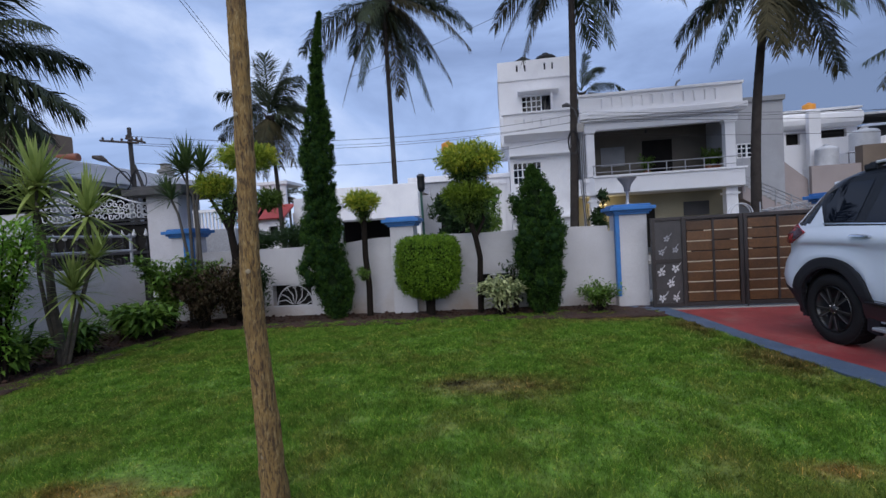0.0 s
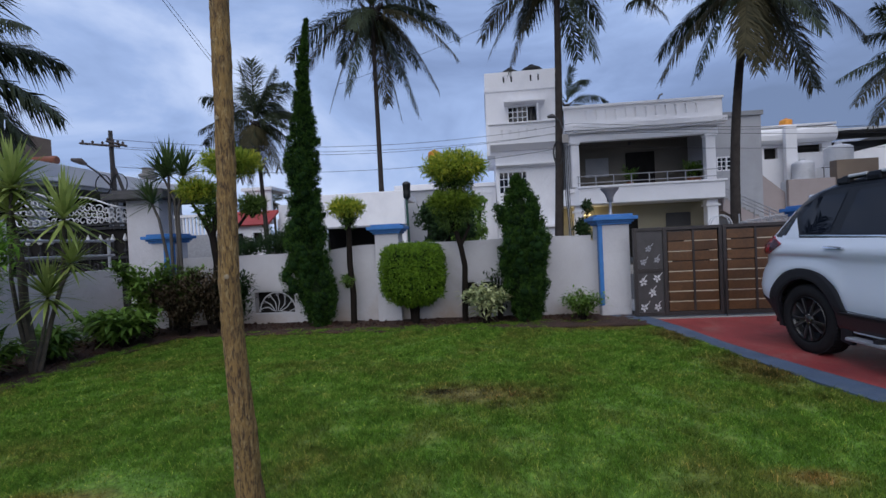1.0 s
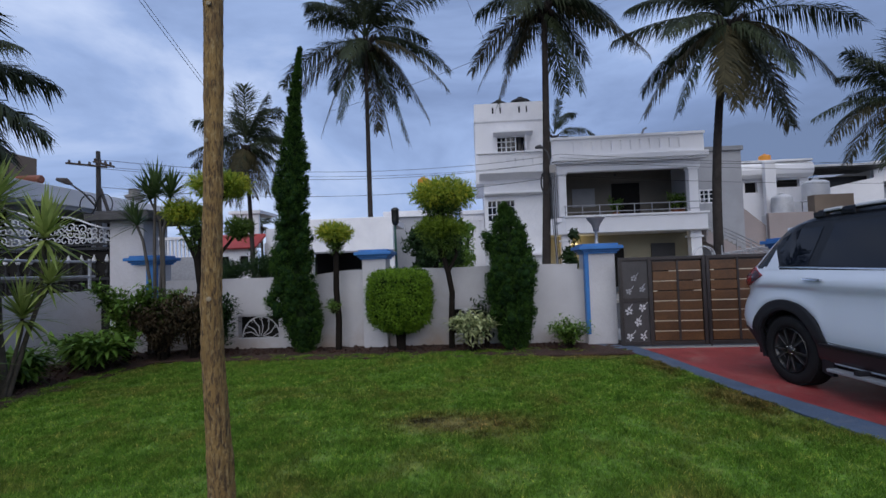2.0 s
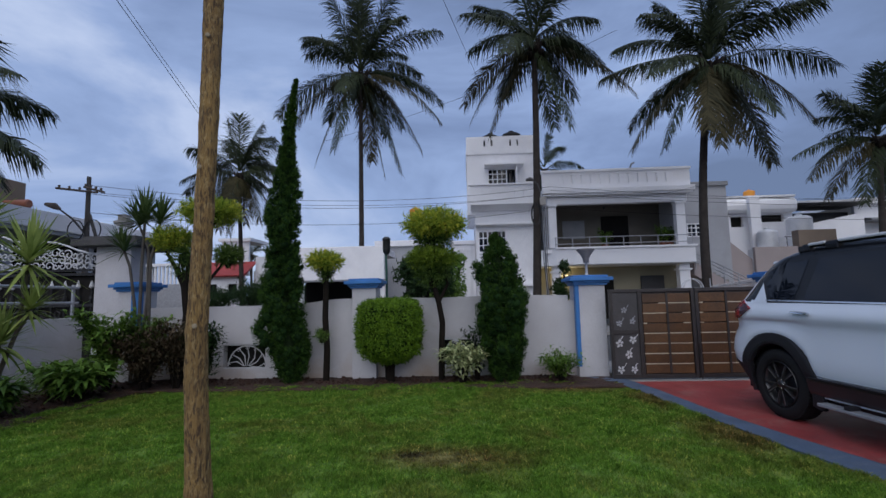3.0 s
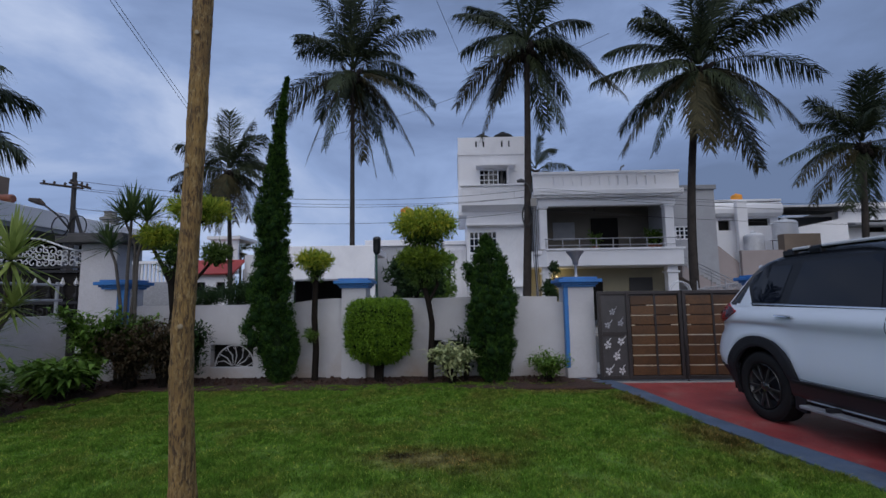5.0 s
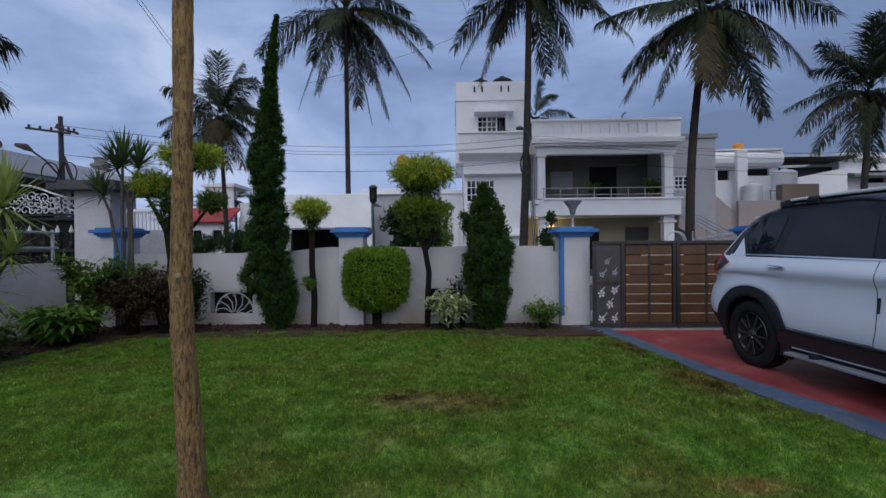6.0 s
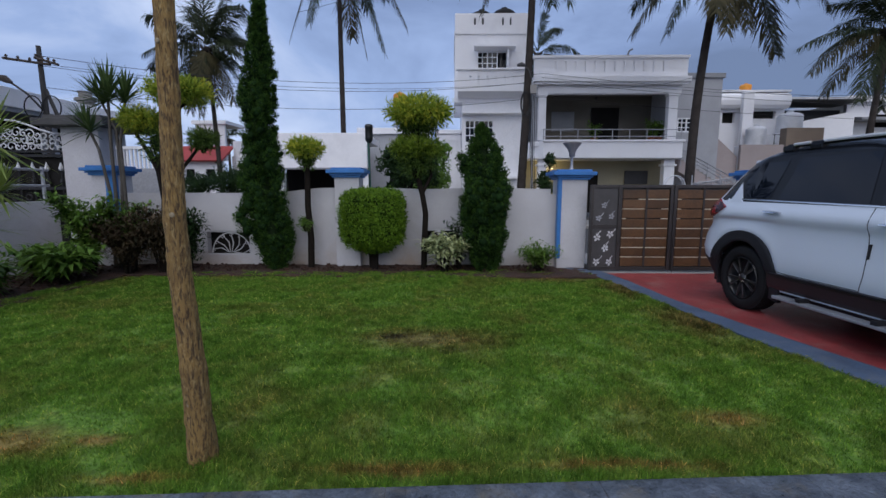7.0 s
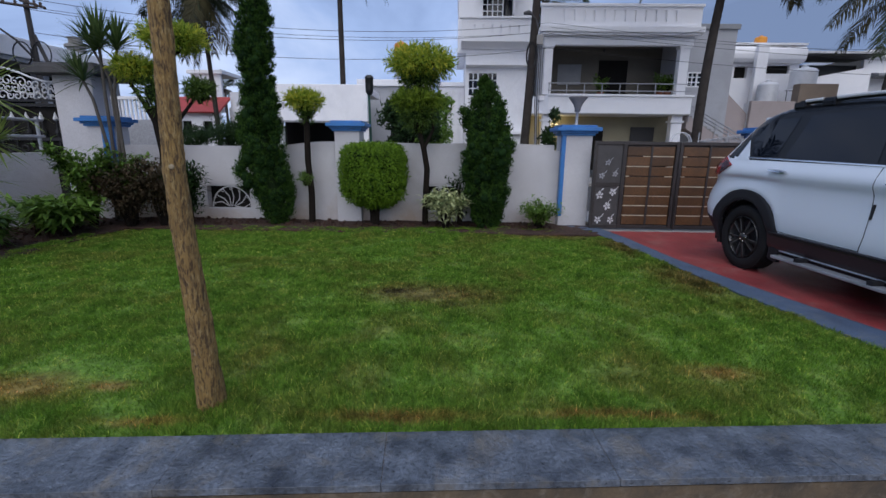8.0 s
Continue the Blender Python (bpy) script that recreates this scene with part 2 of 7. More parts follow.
sheet()
structure(part("road", boxes((-120, 120, 9.2, 16.0, -0.30, -0.10)), ROADM), "grey asphalt street beyond the garden wall", "road")
structure(part("pavement", boxes((-120, 120, 7.85, 9.2, -0.30, 0.0)), CONC), "concrete strip along the street", "pavement")
structure(part("far_pavement", boxes((-120, 120, 16.0, 19.0, -0.30, 0.0)), CONC), "concrete verge before the facing houses", "pavement")
# low paved terrace where the camera stands, with the step up to the lawn
structure(part("terrace_floor", prism(bmesh.new(), [(-9, -6), (3.28, -6), (3.28, 1.764), (-6.9, 1.082), (-9, 0.942)], "z", -0.30, -0.22), CONC), "grey concrete terrace before the lawn", "terrace")

LAWN_EDGE = [(-5.25, 1.525), (-5.25, 3.9), (-5.27, 5.3), (-5.15, 6.1), (-4.3, 6.75), (-3.2, 6.95), (-1.85, 6.92),
             (-0.5, 7.0), (0.8, 7.14), (1.72, 7.3), (2.03, 6.9), (2.17, 6.1), (2.30, 5.2), (2.43, 4.5), (2.51, 3.97), (2.62, 3.5), (2.71, 3.1), (2.94, 2.07)]


def lawn():
    bm = bmesh.new()
    prism(bm, LAWN_EDGE, "z", -0.2, 0.0)
    bmesh.ops.triangulate(bm, faces=[f for f in bm.faces if len(f.verts) > 4])
    return bm


def grass_material(name, ground):
    m = bpy.data.materials.new(name)
    m.use_nodes = True
    nt = m.node_tree
    b = nt.nodes["Principled BSDF"]
    co = nt.nodes.new("ShaderNodeTexCoord")
    big = node(nt, "ShaderNodeTexNoise", Scale=1.3, Detail=7.0, Roughness=0.7, Distortion=0.6)
    fine = node(nt, "ShaderNodeTexNoise", Scale=5.5, Detail=6.0, Roughness=0.75)
    for n in (big, fine):
        nt.links.new(co.outputs["Object"], n.inputs["Vector"])
    speck = node(nt, "ShaderNodeTexNoise", Scale=26.0, Detail=4.0, Roughness=0.7)
    nt.links.new(co.outputs["Object"], speck.inputs["Vector"])
    green = ramp(nt, fine.outputs["Fac"], [(0.33, (0.080, 0.165, 0.026)), (0.5, (0.140, 0.285, 0.040)), (0.66, (0.225, 0.345, 0.070))])
    dry = ramp(nt, fine.outputs["Fac"], [(0.3, (0.10, 0.13, 0.026)), (0.7, (0.27, 0.27, 0.075))])
    f = ramp(nt, big.outputs["Fac"], [(0.47, (0, 0, 0)), (0.66, (0.8, 0.8, 0.8))])
    # worn places: the bare patch in the middle, the trodden corner at the gate, the edge along the kerb
    def places(spots):
        """A mask of soft-edged oval spots (x, y, half width, half depth)."""
        mask = None
        for cx, cy, rx, ry in spots:
            mp = nt.nodes.new("ShaderNodeMapping")
            mp.inputs["Location"].default_value = (-cx / rx, -cy / ry, 0)
            mp.inputs["Scale"].default_value = (1 / rx, 1 / ry, 0)
            nt.links.new(co.outputs["Object"], mp.inputs["Vector"])
            ln = nt.nodes.new("ShaderNodeVectorMath")
            ln.operation = "LENGTH"
            nt.links.new(mp.outputs[0], ln.inputs[0])
            mad = nt.nodes.new("ShaderNodeMath")
            mad.operation = "MULTIPLY_ADD"
            nt.links.new(fine.outputs["Fac"], mad.inputs[0])
            mad.inputs[1].default_value = 1.6
            nt.links.new(ln.outputs["Value"], mad.inputs[2])
            mr = nt.nodes.new("ShaderNodeMath")
            mr.operation = "DIVIDE"
            mr.inputs[1].default_value = 2.0
            nt.links.new(mad.outputs[0], mr.inputs[0])
            w = ramp(nt, mr.outputs[0], [(0.55, (0.85,) * 3), (0.95, (0.0,) * 3)])
            mask = w if mask is None else mixc(nt, 1.0, mask, w, "LIGHTEN")
        return mask
    worn = places(((-0.25, 3.85, 0.85, 0.36), (1.35, 6.6, 0.9, 0.4), (2.28, 4.4, 0.42, 0.75), (2.1, 5.9, 0.3, 0.6)))
    straw = places(((-2.45, 2.15, 0.55, 0.2), (-0.36, 1.97, 0.45, 0.07), (-1.53, 1.88, 0.3, 0.05), (0.7, 2.03, 0.6, 0.055), (-1.95, 2.2, 0.2, 0.08), (1.5, 2.5, 0.3, 0.12)))
    c = mixc(nt, f, green, dry)
    c = mixc(nt, straw, c, ramp(nt, fine.outputs["Fac"], [(0.36, (0.14, 0.085, 0.025)), (0.62, (0.40, 0.27, 0.09))]))
    c = mixc(nt, worn, c, ramp(nt, fine.outputs["Fac"], [(0.36, (0.050, 0.034, 0.014)), (0.50, (0.16, 0.115, 0.042)), (0.62, (0.30, 0.235, 0.10))]))
    # the dug spot of open soil
    mp = nt.nodes.new("ShaderNodeMapping")
    mp.inputs["Location"].default_value = (0.58 / 0.30, -3.92 / 0.17, 0)
    mp.inputs["Scale"].default_value = (1 / 0.30, 1 / 0.17, 0)
    nt.links.new(co.outputs["Object"], mp.inputs["Vector"])
    ln = nt.nodes.new("ShaderNodeVectorMath")
    ln.operation = "LENGTH"
    nt.links.new(mp.outputs[0], ln.inputs[0])
    dug = nt.nodes.new("ShaderNodeMath")
    dug.operation = "MULTIPLY_ADD"
    nt.links.new(speck.outputs["Fac"], dug.inputs[0])
    dug.inputs[1].default_value = 1.0
    nt.links.new(ln.outputs["Value"], dug.inputs[2])
    c = mixc(nt, ramp(nt, dug.outputs[0], [(0.72, (0.92,) * 3), (1.0, (0.0,) * 3)]), c, (0.022, 0.014, 0.008))
    c = mixc(nt, 1.0, c, ramp(nt, speck.outputs["Fac"], [(0.36, (0.55, 0.58, 0.55)), (0.5, (0.95, 0.95, 0.95)), (0.64, (1.35, 1.3, 1.25))]), "MULTIPLY")
    if ground:
        c = mixc(nt, 0.3, c, (0.05, 0.05, 0.016))
    else:
        geo = nt.nodes.new("ShaderNodeNewGeometry")
        v = ramp(nt, geo.outputs["Random Per Island"], [(0.0, (0.55, 0.6, 0.5)), (0.8, (1.2, 1.15, 1.0)), (0.955, (1.4, 1.25, 1.0)), (0.965, (3.0, 1.9, 2.2)), (1.0, (3.4, 2.1, 2.8))])
        c = mixc(nt, 1.0, c, v, "MULTIPLY")
        tr = nt.nodes.new("ShaderNodeBsdfTranslucent")
        nt.links.new(c, tr.inputs["Color"])
        mx = nt.nodes.new("ShaderNodeMixShader")
        mx.inputs[0].default_value = 0.4
        nt.links.new(b.outputs[0], mx.inputs[1])
        nt.links.new(tr.outputs[0], mx.inputs[2])
        nt.links.new(mx.outputs[0], nt.nodes["Material Output"].inputs["Surface"])
    nt.links.new(c, b.inputs["Base Color"])
    b.inputs["Roughness"].default_value = 0.7
    b.inputs["Specular IOR Level"].default_value = 0.12
    return m


structure(part("lawn", lawn(), grass_material("lawn_ground", True)), "trimmed green lawn with bare and dry patches", "lawn")


def inside(px, py, poly):
    res = np.zeros(len(px), bool)
    j = len(poly) - 1
    for i in range(len(poly)):
        (xi, yi), (xj, yj) = poly[i], poly[j]
        c = ((yi > py) != (yj > py)) & (px < (xj - xi) * (py - yi) / (yj - yi + 1e-12) + xi)
        res ^= c
        j = i
    return res


def grass_blades():
    rng = np.random.default_rng(4)
    n = 1500000
    x = rng.uniform(-5.35, 3.2, n)
    y = 1.5 + (7.15 - 1.5) * rng.random(n) ** 1.5
    ok = inside(x, y, LAWN_EDGE)
    ok &= y > 1.845 + 0.067 * (x + 0.395) + 0.012 * np.sin(x * 31) * np.sin(x * 11)
    lump = np.sin(x * 5.1 + np.sin(y * 3.7) * 2) * np.sin(y * 6.3 + np.cos(x * 4.1) * 2)
    bare = np.minimum.reduce([np.hypot((x + 0.45) / 0.42, (y - 3.85) / 0.2), np.hypot((x - 1.4) / 0.7, (y - 6.7) / 0.35), np.hypot((x + 2.3) / 0.4, (y - 2.35) / 0.22)])
    ok &= rng.random(n) < np.clip(0.72 + 0.25 * lump, 0.2, 1) * np.clip(bare * 0.8, 0.22, 1)
    x, y, lump, bare = x[ok][:520000], y[ok][:520000], lump[ok][:520000], bare[ok][:520000]
    n = len(x)
    tuft = np.sin(x * 17 + np.sin(y * 13) * 1.7) * np.sin(y * 19 + np.sin(x * 11) * 1.9)
    edge = np.exp(-((y - (1.845 + 0.067 * (x + 0.395))) / 0.05) ** 2)
    foot = np.exp(-(np.hypot(x + 1.27, y - 2.03) / 0.16) ** 2)
    h = (0.016 + 0.018 * rng.random(n) + 0.010 * lump + 0.012 * tuft + 0.016 * edge * rng.random(n) + 0.035 * foot * rng.random(n)) * np.clip(bare * 0.6, 0.45, 1) * 1.1
    w = (0.0013 + 0.0009 * rng.random(n)) * (0.75 + 0.26 * (y - 1.7))
    a = rng.uniform(0, 2 * np.pi, n)
    lean = h * rng.uniform(0.2, 1.3, n)
    b = rng.uniform(0, 2 * np.pi, n)
    dx, dy = np.cos(a) * w, np.sin(a) * w
    lx, ly = np.cos(b) * lean, np.sin(b) * lean
    co = np.empty((n, 5, 3))
    co[:, 0] = np.stack([x - dx, y - dy, np.zeros(n)], 1)
    co[:, 1] = np.stack([x + dx, y + dy, np.zeros(n)], 1)
    co[:, 2] = np.stack([x + dx * .8 + lx * .35, y + dy * .8 + ly * .35, h * .6], 1)
    co[:, 3] = np.stack([x - dx * .8 + lx * .35, y - dy * .8 + ly * .35, h * .6], 1)
    co[:, 4] = np.stack([x + lx, y + ly, h], 1)
    me = bpy.data.meshes.new("grass")
    me.vertices.add(n * 5)
    me.vertices.foreach_set("co", co.ravel())
    base = np.arange(n)[:, None] * 5
    loops = np.concatenate([base + [[0, 1, 2, 3]], base + [[3, 2, 4]]], 1).ravel()
    me.loops.add(len(loops))
    me.loops.foreach_set("vertex_index", loops.astype(np.int32))
    me.polygons.add(n * 2)
    starts = (np.arange(n)[:, None] * 7 + [[0, 4]]).ravel()
    me.polygons.foreach_set("loop_start", starts.astype(np.int32))
    me.update(calc_edges=True)
    me.validate()
    me.materials.append(grass_material("grass_blade", False))
    return tagged(new("grass", me), "short green lawn grass with yellowed blades", "grass", kind="stuff")


grass_blades()


def soil_bed():
    """Dark beds of turned soil along the garden wall and the side wall, slightly mounded."""
    rng = random.Random(5)
    bm = bmesh.new()
    nx, ny = 90, 64
    grid = []
    for j in range(ny + 1):
        row = []
        for i in range(nx + 1):
            x = -6.6 + 8.7 * i / nx
            y = 1.6 + 6.0 * j / ny
            row.append(bm.verts.new((x, y, 0.02 * noise.noise((x * 2, y * 2, 0)) + 0.016 * noise.noise((x * 9, y * 9, 3)) - 0.005)))
        grid.append(row)
    for j in range(ny):
        for i in range(nx):
            x, y = -6.6 + 8.7 * (i + .5) / nx, 1.6 + 6.0 * (j + .5) / ny
            if x < -5.0 or y > 6.55:
                bm.faces.new((grid[j][i], grid[j][i + 1], grid[j + 1][i + 1], grid[j + 1][i]))
    bmesh.ops.delete(bm, geom=[v for v in bm.verts if not v.link_faces], context="VERTS")
    g = bmesh.ops.extrude_face_region(bm, geom=bm.faces[:])
    bmesh.ops.translate(bm, verts=[v for v in g["geom"] if isinstance(v, bmesh.types.BMVert)], vec=(0, 0, 0.022))
    return structure(part("soil_bed", bm, SOIL, smooth=True), "dark reddish turned soil along the wall", "soil")


soil_bed()


def soil_clods():
    """Crumbs of turned earth and dry leaf litter on the beds."""
    rng = random.Random(77)
    bm = bmesh.new()
    for _ in range(900):
        if rng.random() < 0.6:
            x, y = rng.uniform(-5.2, 1.5), rng.uniform(7.02, 7.55)
        else:
            x, y = rng.uniform(-6.5, -5.3), rng.uniform(2.5, 7.4)
        r = rng.uniform(0.008, 0.028)
        ico = bmesh.ops.create_icosphere(bm, subdivisions=1, radius=r, matrix=Matrix.Translation((x, y, 0.03)))
        for v in ico["verts"]:
            v.co += Vector((rng.uniform(-1, 1), rng.uniform(-1, 1), rng.uniform(-1, 1))) * r * 0.35
    return tagged(part("soil_crumbs", bm, SOIL), "dark reddish crumbs of turned earth", "soil", kind="stuff")


soil_clods()

# driveway with its painted kerb
structure(part("driveway", prism(bmesh.new(), [(2.02, 7.45), (2.3, 6.4), (2.5, 4.9), (2.72, 4.0), (3.2, 2.03), (3.2, -6.0), (8.5, -6.0), (8.5, 7.45)], "z", -0.25, -0.004), REDP),
          "red oxide painted driveway with worn pale patches", "driveway")
structure(part("driveway_kerb", prism(bmesh.new(), [(1.72, 7.4), (2.02, 6.9), (2.16, 6.1), (2.29, 5.2), (2.42, 4.5), (2.50, 3.97), (2.61, 3.5), (2.70, 3.1), (2.95, 2.03), (3.36, 2.03), (3.06, 3.1), (2.97, 3.41), (2.85, 3.84), (2.72, 4.33), (2.62, 4.77), (2.51, 5.3), (2.39, 6.4), (2.2, 7.36)], "z", -0.2, 0.018), BAND),
          "blue grey painted kerb strip beside the drive", "kerb")
structure(part("gate_threshold", boxes((2.02, 4.9, 7.06, 7.46, -0.2, 0.0), bevel=0.004), CONC), "pale concrete threshold under the gate", "threshold")


def front_kerb():
    """Stone slabs on the step that holds the lawn, one after another, with thin pale joints."""
    base = structure(part("lawn_step", prism(bmesh.new(), [(-6.9, 1.084), (3.28, 1.766), (3.28, 2.07), (-6.9, 1.39)], "z", -0.22, -0.03), RISER), "brown stone riser under the slab edging", "step")
    d = Vector((1.0, 0.067, 0)).normalized()
    nrm = Vector((-d.y, d.x, 0))
    o = Vector((-0.395, 1.845, 0))
    xs = [-6.6, -5.7, -4.75, -3.8, -2.85, -1.9, -0.85, 0.015, 0.965, 1.915, 2.85, 3.66]
    for a, b in zip(xs, xs[1:]):
        bm = bmesh.new()
        box(bm, a + 0.001, b - 0.001, -0.335, 0.0, -0.032, 0.0, bevel=0.002)
        bm.transform(Matrix.Translation(o + Vector((0, 0, 0.012 + 0.002 * math.sin(a * 7)))) @ Matrix(((d.x, nrm.x, 0, 0), (d.y, nrm.y, 0, 0), (0, 0, 1, 0), (0, 0, 0, 1))))
        part("stone_slab", bm, SLATE, base)
    bm = boxes((-6.6, 3.66, -0.325, -0.01, -0.034, -0.004))
    bm.transform(Matrix.Translation(o + Vector((0, 0, 0.0135))) @ Matrix(((d.x, nrm.x, 0, 0), (d.y, nrm.y, 0, 0), (0, 0, 1, 0), (0, 0, 0, 1))))
    part("mortar", bm, RISER, base, "brown mortar in the joints")
    return base


front_kerb()

# ---- garden walls ----
def garden_wall():
    """White boundary wall, its coping rising in a curve towards the post; two low grille openings."""
    holes = [(-4.22, -3.5, 0.18, 0.58), (-0.55, -0.08, 0.18, 0.62)]
    bm = pierced(-6.3, 1.62, -0.25, 1.2, 7.6, 7.75, holes)
    pts = []
    x = -6.3
    while x <= 1.621:
        r = 0.0
        if x < -2.05:
            t = max(0.0, min(1.0, (x + 3.2) / 1.05))
            r = 0.09 * t * t * (3 - 2 * t)
        else:
            r = 0.085 + 0.01 * math.sin(x * 3)
        pts.append((x, 1.215 + r))
        x += 0.0991
    prism(bm, [(pts[0][0], 1.2)] + pts + [(pts[-1][0], 1.2)], "y", 7.6, 7.75)
    w = structure(part("wall_north", bm, SPLASH), "white painted garden wall with grey weather stains", "wall")
    for i, (a, b, c, d) in enumerate(holes):
        # Shade of the opening, drawn as a near-black sheet.
        part("grille_backing", boxes((a, b, 7.735, 7.749, c, d)), DARKIN, w, "near-black sheet coloured as shade behind the grille")
        g = bmesh.new()
        box(g, a, b, 7.61, 7.63, c, c + 0.02)
        box(g, a, b, 7.61, 7.63, d - 0.02, d)
        mid = (a + b) / 2 + (0.04 if i == 0 else 0.0)
        wd, ht = (b - a) / 2 * 0.9, d - c - 0.05
        for k in range(7):
            q = math.pi * (0.06 + 0.88 * k / 6)
            tip = (mid + wd * math.cos(q), c + 0.03 + ht * math.sin(q) * 0.95)
            root = (mid + 0.05 * math.cos(q), c + 0.04)
            side = 0.035 if k % 2 else 0.05
            m = ((tip[0] + root[0]) / 2 + side * math.sin(q), (tip[1] + root[1]) / 2 - side * math.cos(q))
            tube(g, [(root[0], 7.62, root[1]), (m[0], 7.62, m[1]), (tip[0], 7.62, tip[1])], [0.006, 0.010, 0.005], 6)
            tube(g, [(tip[0] + 0.035 * math.cos(w2) * (1 - w2 / 9), 7.618, tip[1] - 0.03 + 0.035 * math.sin(w2) * (1 - w2 / 9)) for w2 in [0.6 * n2 for n2 in range(10)]], 0.005, 5)
        tube(g, [(mid + wd * math.cos(q), 7.622, c + 0.03 + ht * 0.98 * math.sin(q)) for q in [math.pi * n2 / 16 for n2 in range(17)]], 0.010, 6)
        part("grille", g, WHITEI, w, "white scrolled iron grille")
    return w


garden_wall()


def capped_post(name, x0, x1, y0, y1, top, label, strip=False, cap_over=0.11, wide=0.0):
    t = thing(name, ((x0 + x1) / 2, (y0 + y1) / 2, -0.25), label, "gate post" if strip else "wall post")
    cx, cy = (x1 - x0) / 2, (y1 - y0) / 2
    part("shaft", boxes((-cx, cx, -cy, cy, 0, top + 0.25), bevel=0.008), WALLW, t)
    bm = bmesh.new()
    z = top + 0.25
    for o, a, b in ((0.03, 0.0, 0.035), (0.06, 0.035, 0.07), (cap_over, 0.07, 0.125), (0.05, 0.125, 0.16)):
        box(bm, -cx - o, cx + o, -cy - o, cy + o, z + a, z + b, bevel=0.006)
    part("cap", bm, TRIMB, t, "stepped blue painted cap")
    if strip:
        bm = boxes((-cx - 0.012, -cx + 0.05, -cy - 0.008, -cy + 0.1, 0.42, top + 0.25), bevel=0.004)
        if wide:
            bm.free()
            bm = boxes((cx - wide, cx + 0.012, -cy - 0.008, -cy + 0.1, 0.9, top + 0.25), bevel=0.004)
        part("corner_strip", bm, TRIMB, t, "blue painted corner strip")
    return t


capped_post("gate_post", 1.62, 2.08, 7.42, 7.86, 1.44, "white gate pillar with blue cap and blue corner stripe", True)
capped_post("wall_post", -2.0, -1.6, 7.46, 7.84, 1.47, "white wall post with stepped blue cap")
capped_post("corner_post", -5.98, -5.62, 7.44, 7.9, 1.5, "white corner post with blue cap among shrubs", True, wide=0.13)
capped_post("gate_post", 4.72, 5.2, 7.42, 7.86, 1.44, "white gate pillar with blue cap beside the parked car", True)
structure(part("wall_north_east", boxes((5.2, 9.0, 7.6, 7.75, -0.25, 1.3)), WALLW), "white painted garden wall beyond the gate", "wall")
structure(part("wall_east", boxes((8.5, 8.65, -6, 7.6, -0.25, 1.3)), WALLW), "white painted side wall of the drive", "wall")


def side_wall():
    bm = bmesh.new()
    n = 24
    for i in range(n):
        y0, y1 = -6 + 13.5 * i / n, -6 + 13.5 * (i + 1) / n
        box(bm, -6.78, -6.62, y0, y1, -0.25, 1.08)
    bmesh.ops.remove_doubles(bm, verts=bm.verts, dist=1e-4)
    return structure(part("wall_west", bm, WALLW), "white side wall with a pipe rail on top", "wall")


side_wall()


def pipe_rail():
    t = thing("pipe_railing", (-6.7, 0, 1.08), "grey two bar pipe railing on the side wall", "railing")
    for z in (0.28, 0.53):
        part("rail", tube(bmesh.new(), [(0, -1.0, z), (0, 7.45, z - 0.03)], 0.022, 8), STEEL, t)
    for y in (1.0, 3.0, 5.0, 7.35):
        part("upright", tube(bmesh.new(), [(0, y, 0), (0, y, 0.55)], 0.025, 8), STEEL, t)


pipe_rail()


# ---- gate ----
def flower(bm, x, y, z, s, turn):
    """Three to five pointed petals of uneven length, cut from sheet metal."""
    for k in range(5):
        a = turn + k * 2 * math.pi / 5
        c, sn = math.cos(a), math.sin(a)
        ln = 1.0 if k % 2 else 0.8
        vs = []
        for u, w in ((0.10, 0.0), (0.42, 0.24), (0.75, 0.26), (1.0 * ln, 0.0), (0.72, -0.18), (0.40, -0.22)):
            vs.append((x + s * (u * c - w * sn), z + s * (u * sn + w * c)))
        prism(bm, vs, "y", y - 0.004, y + 0.002)


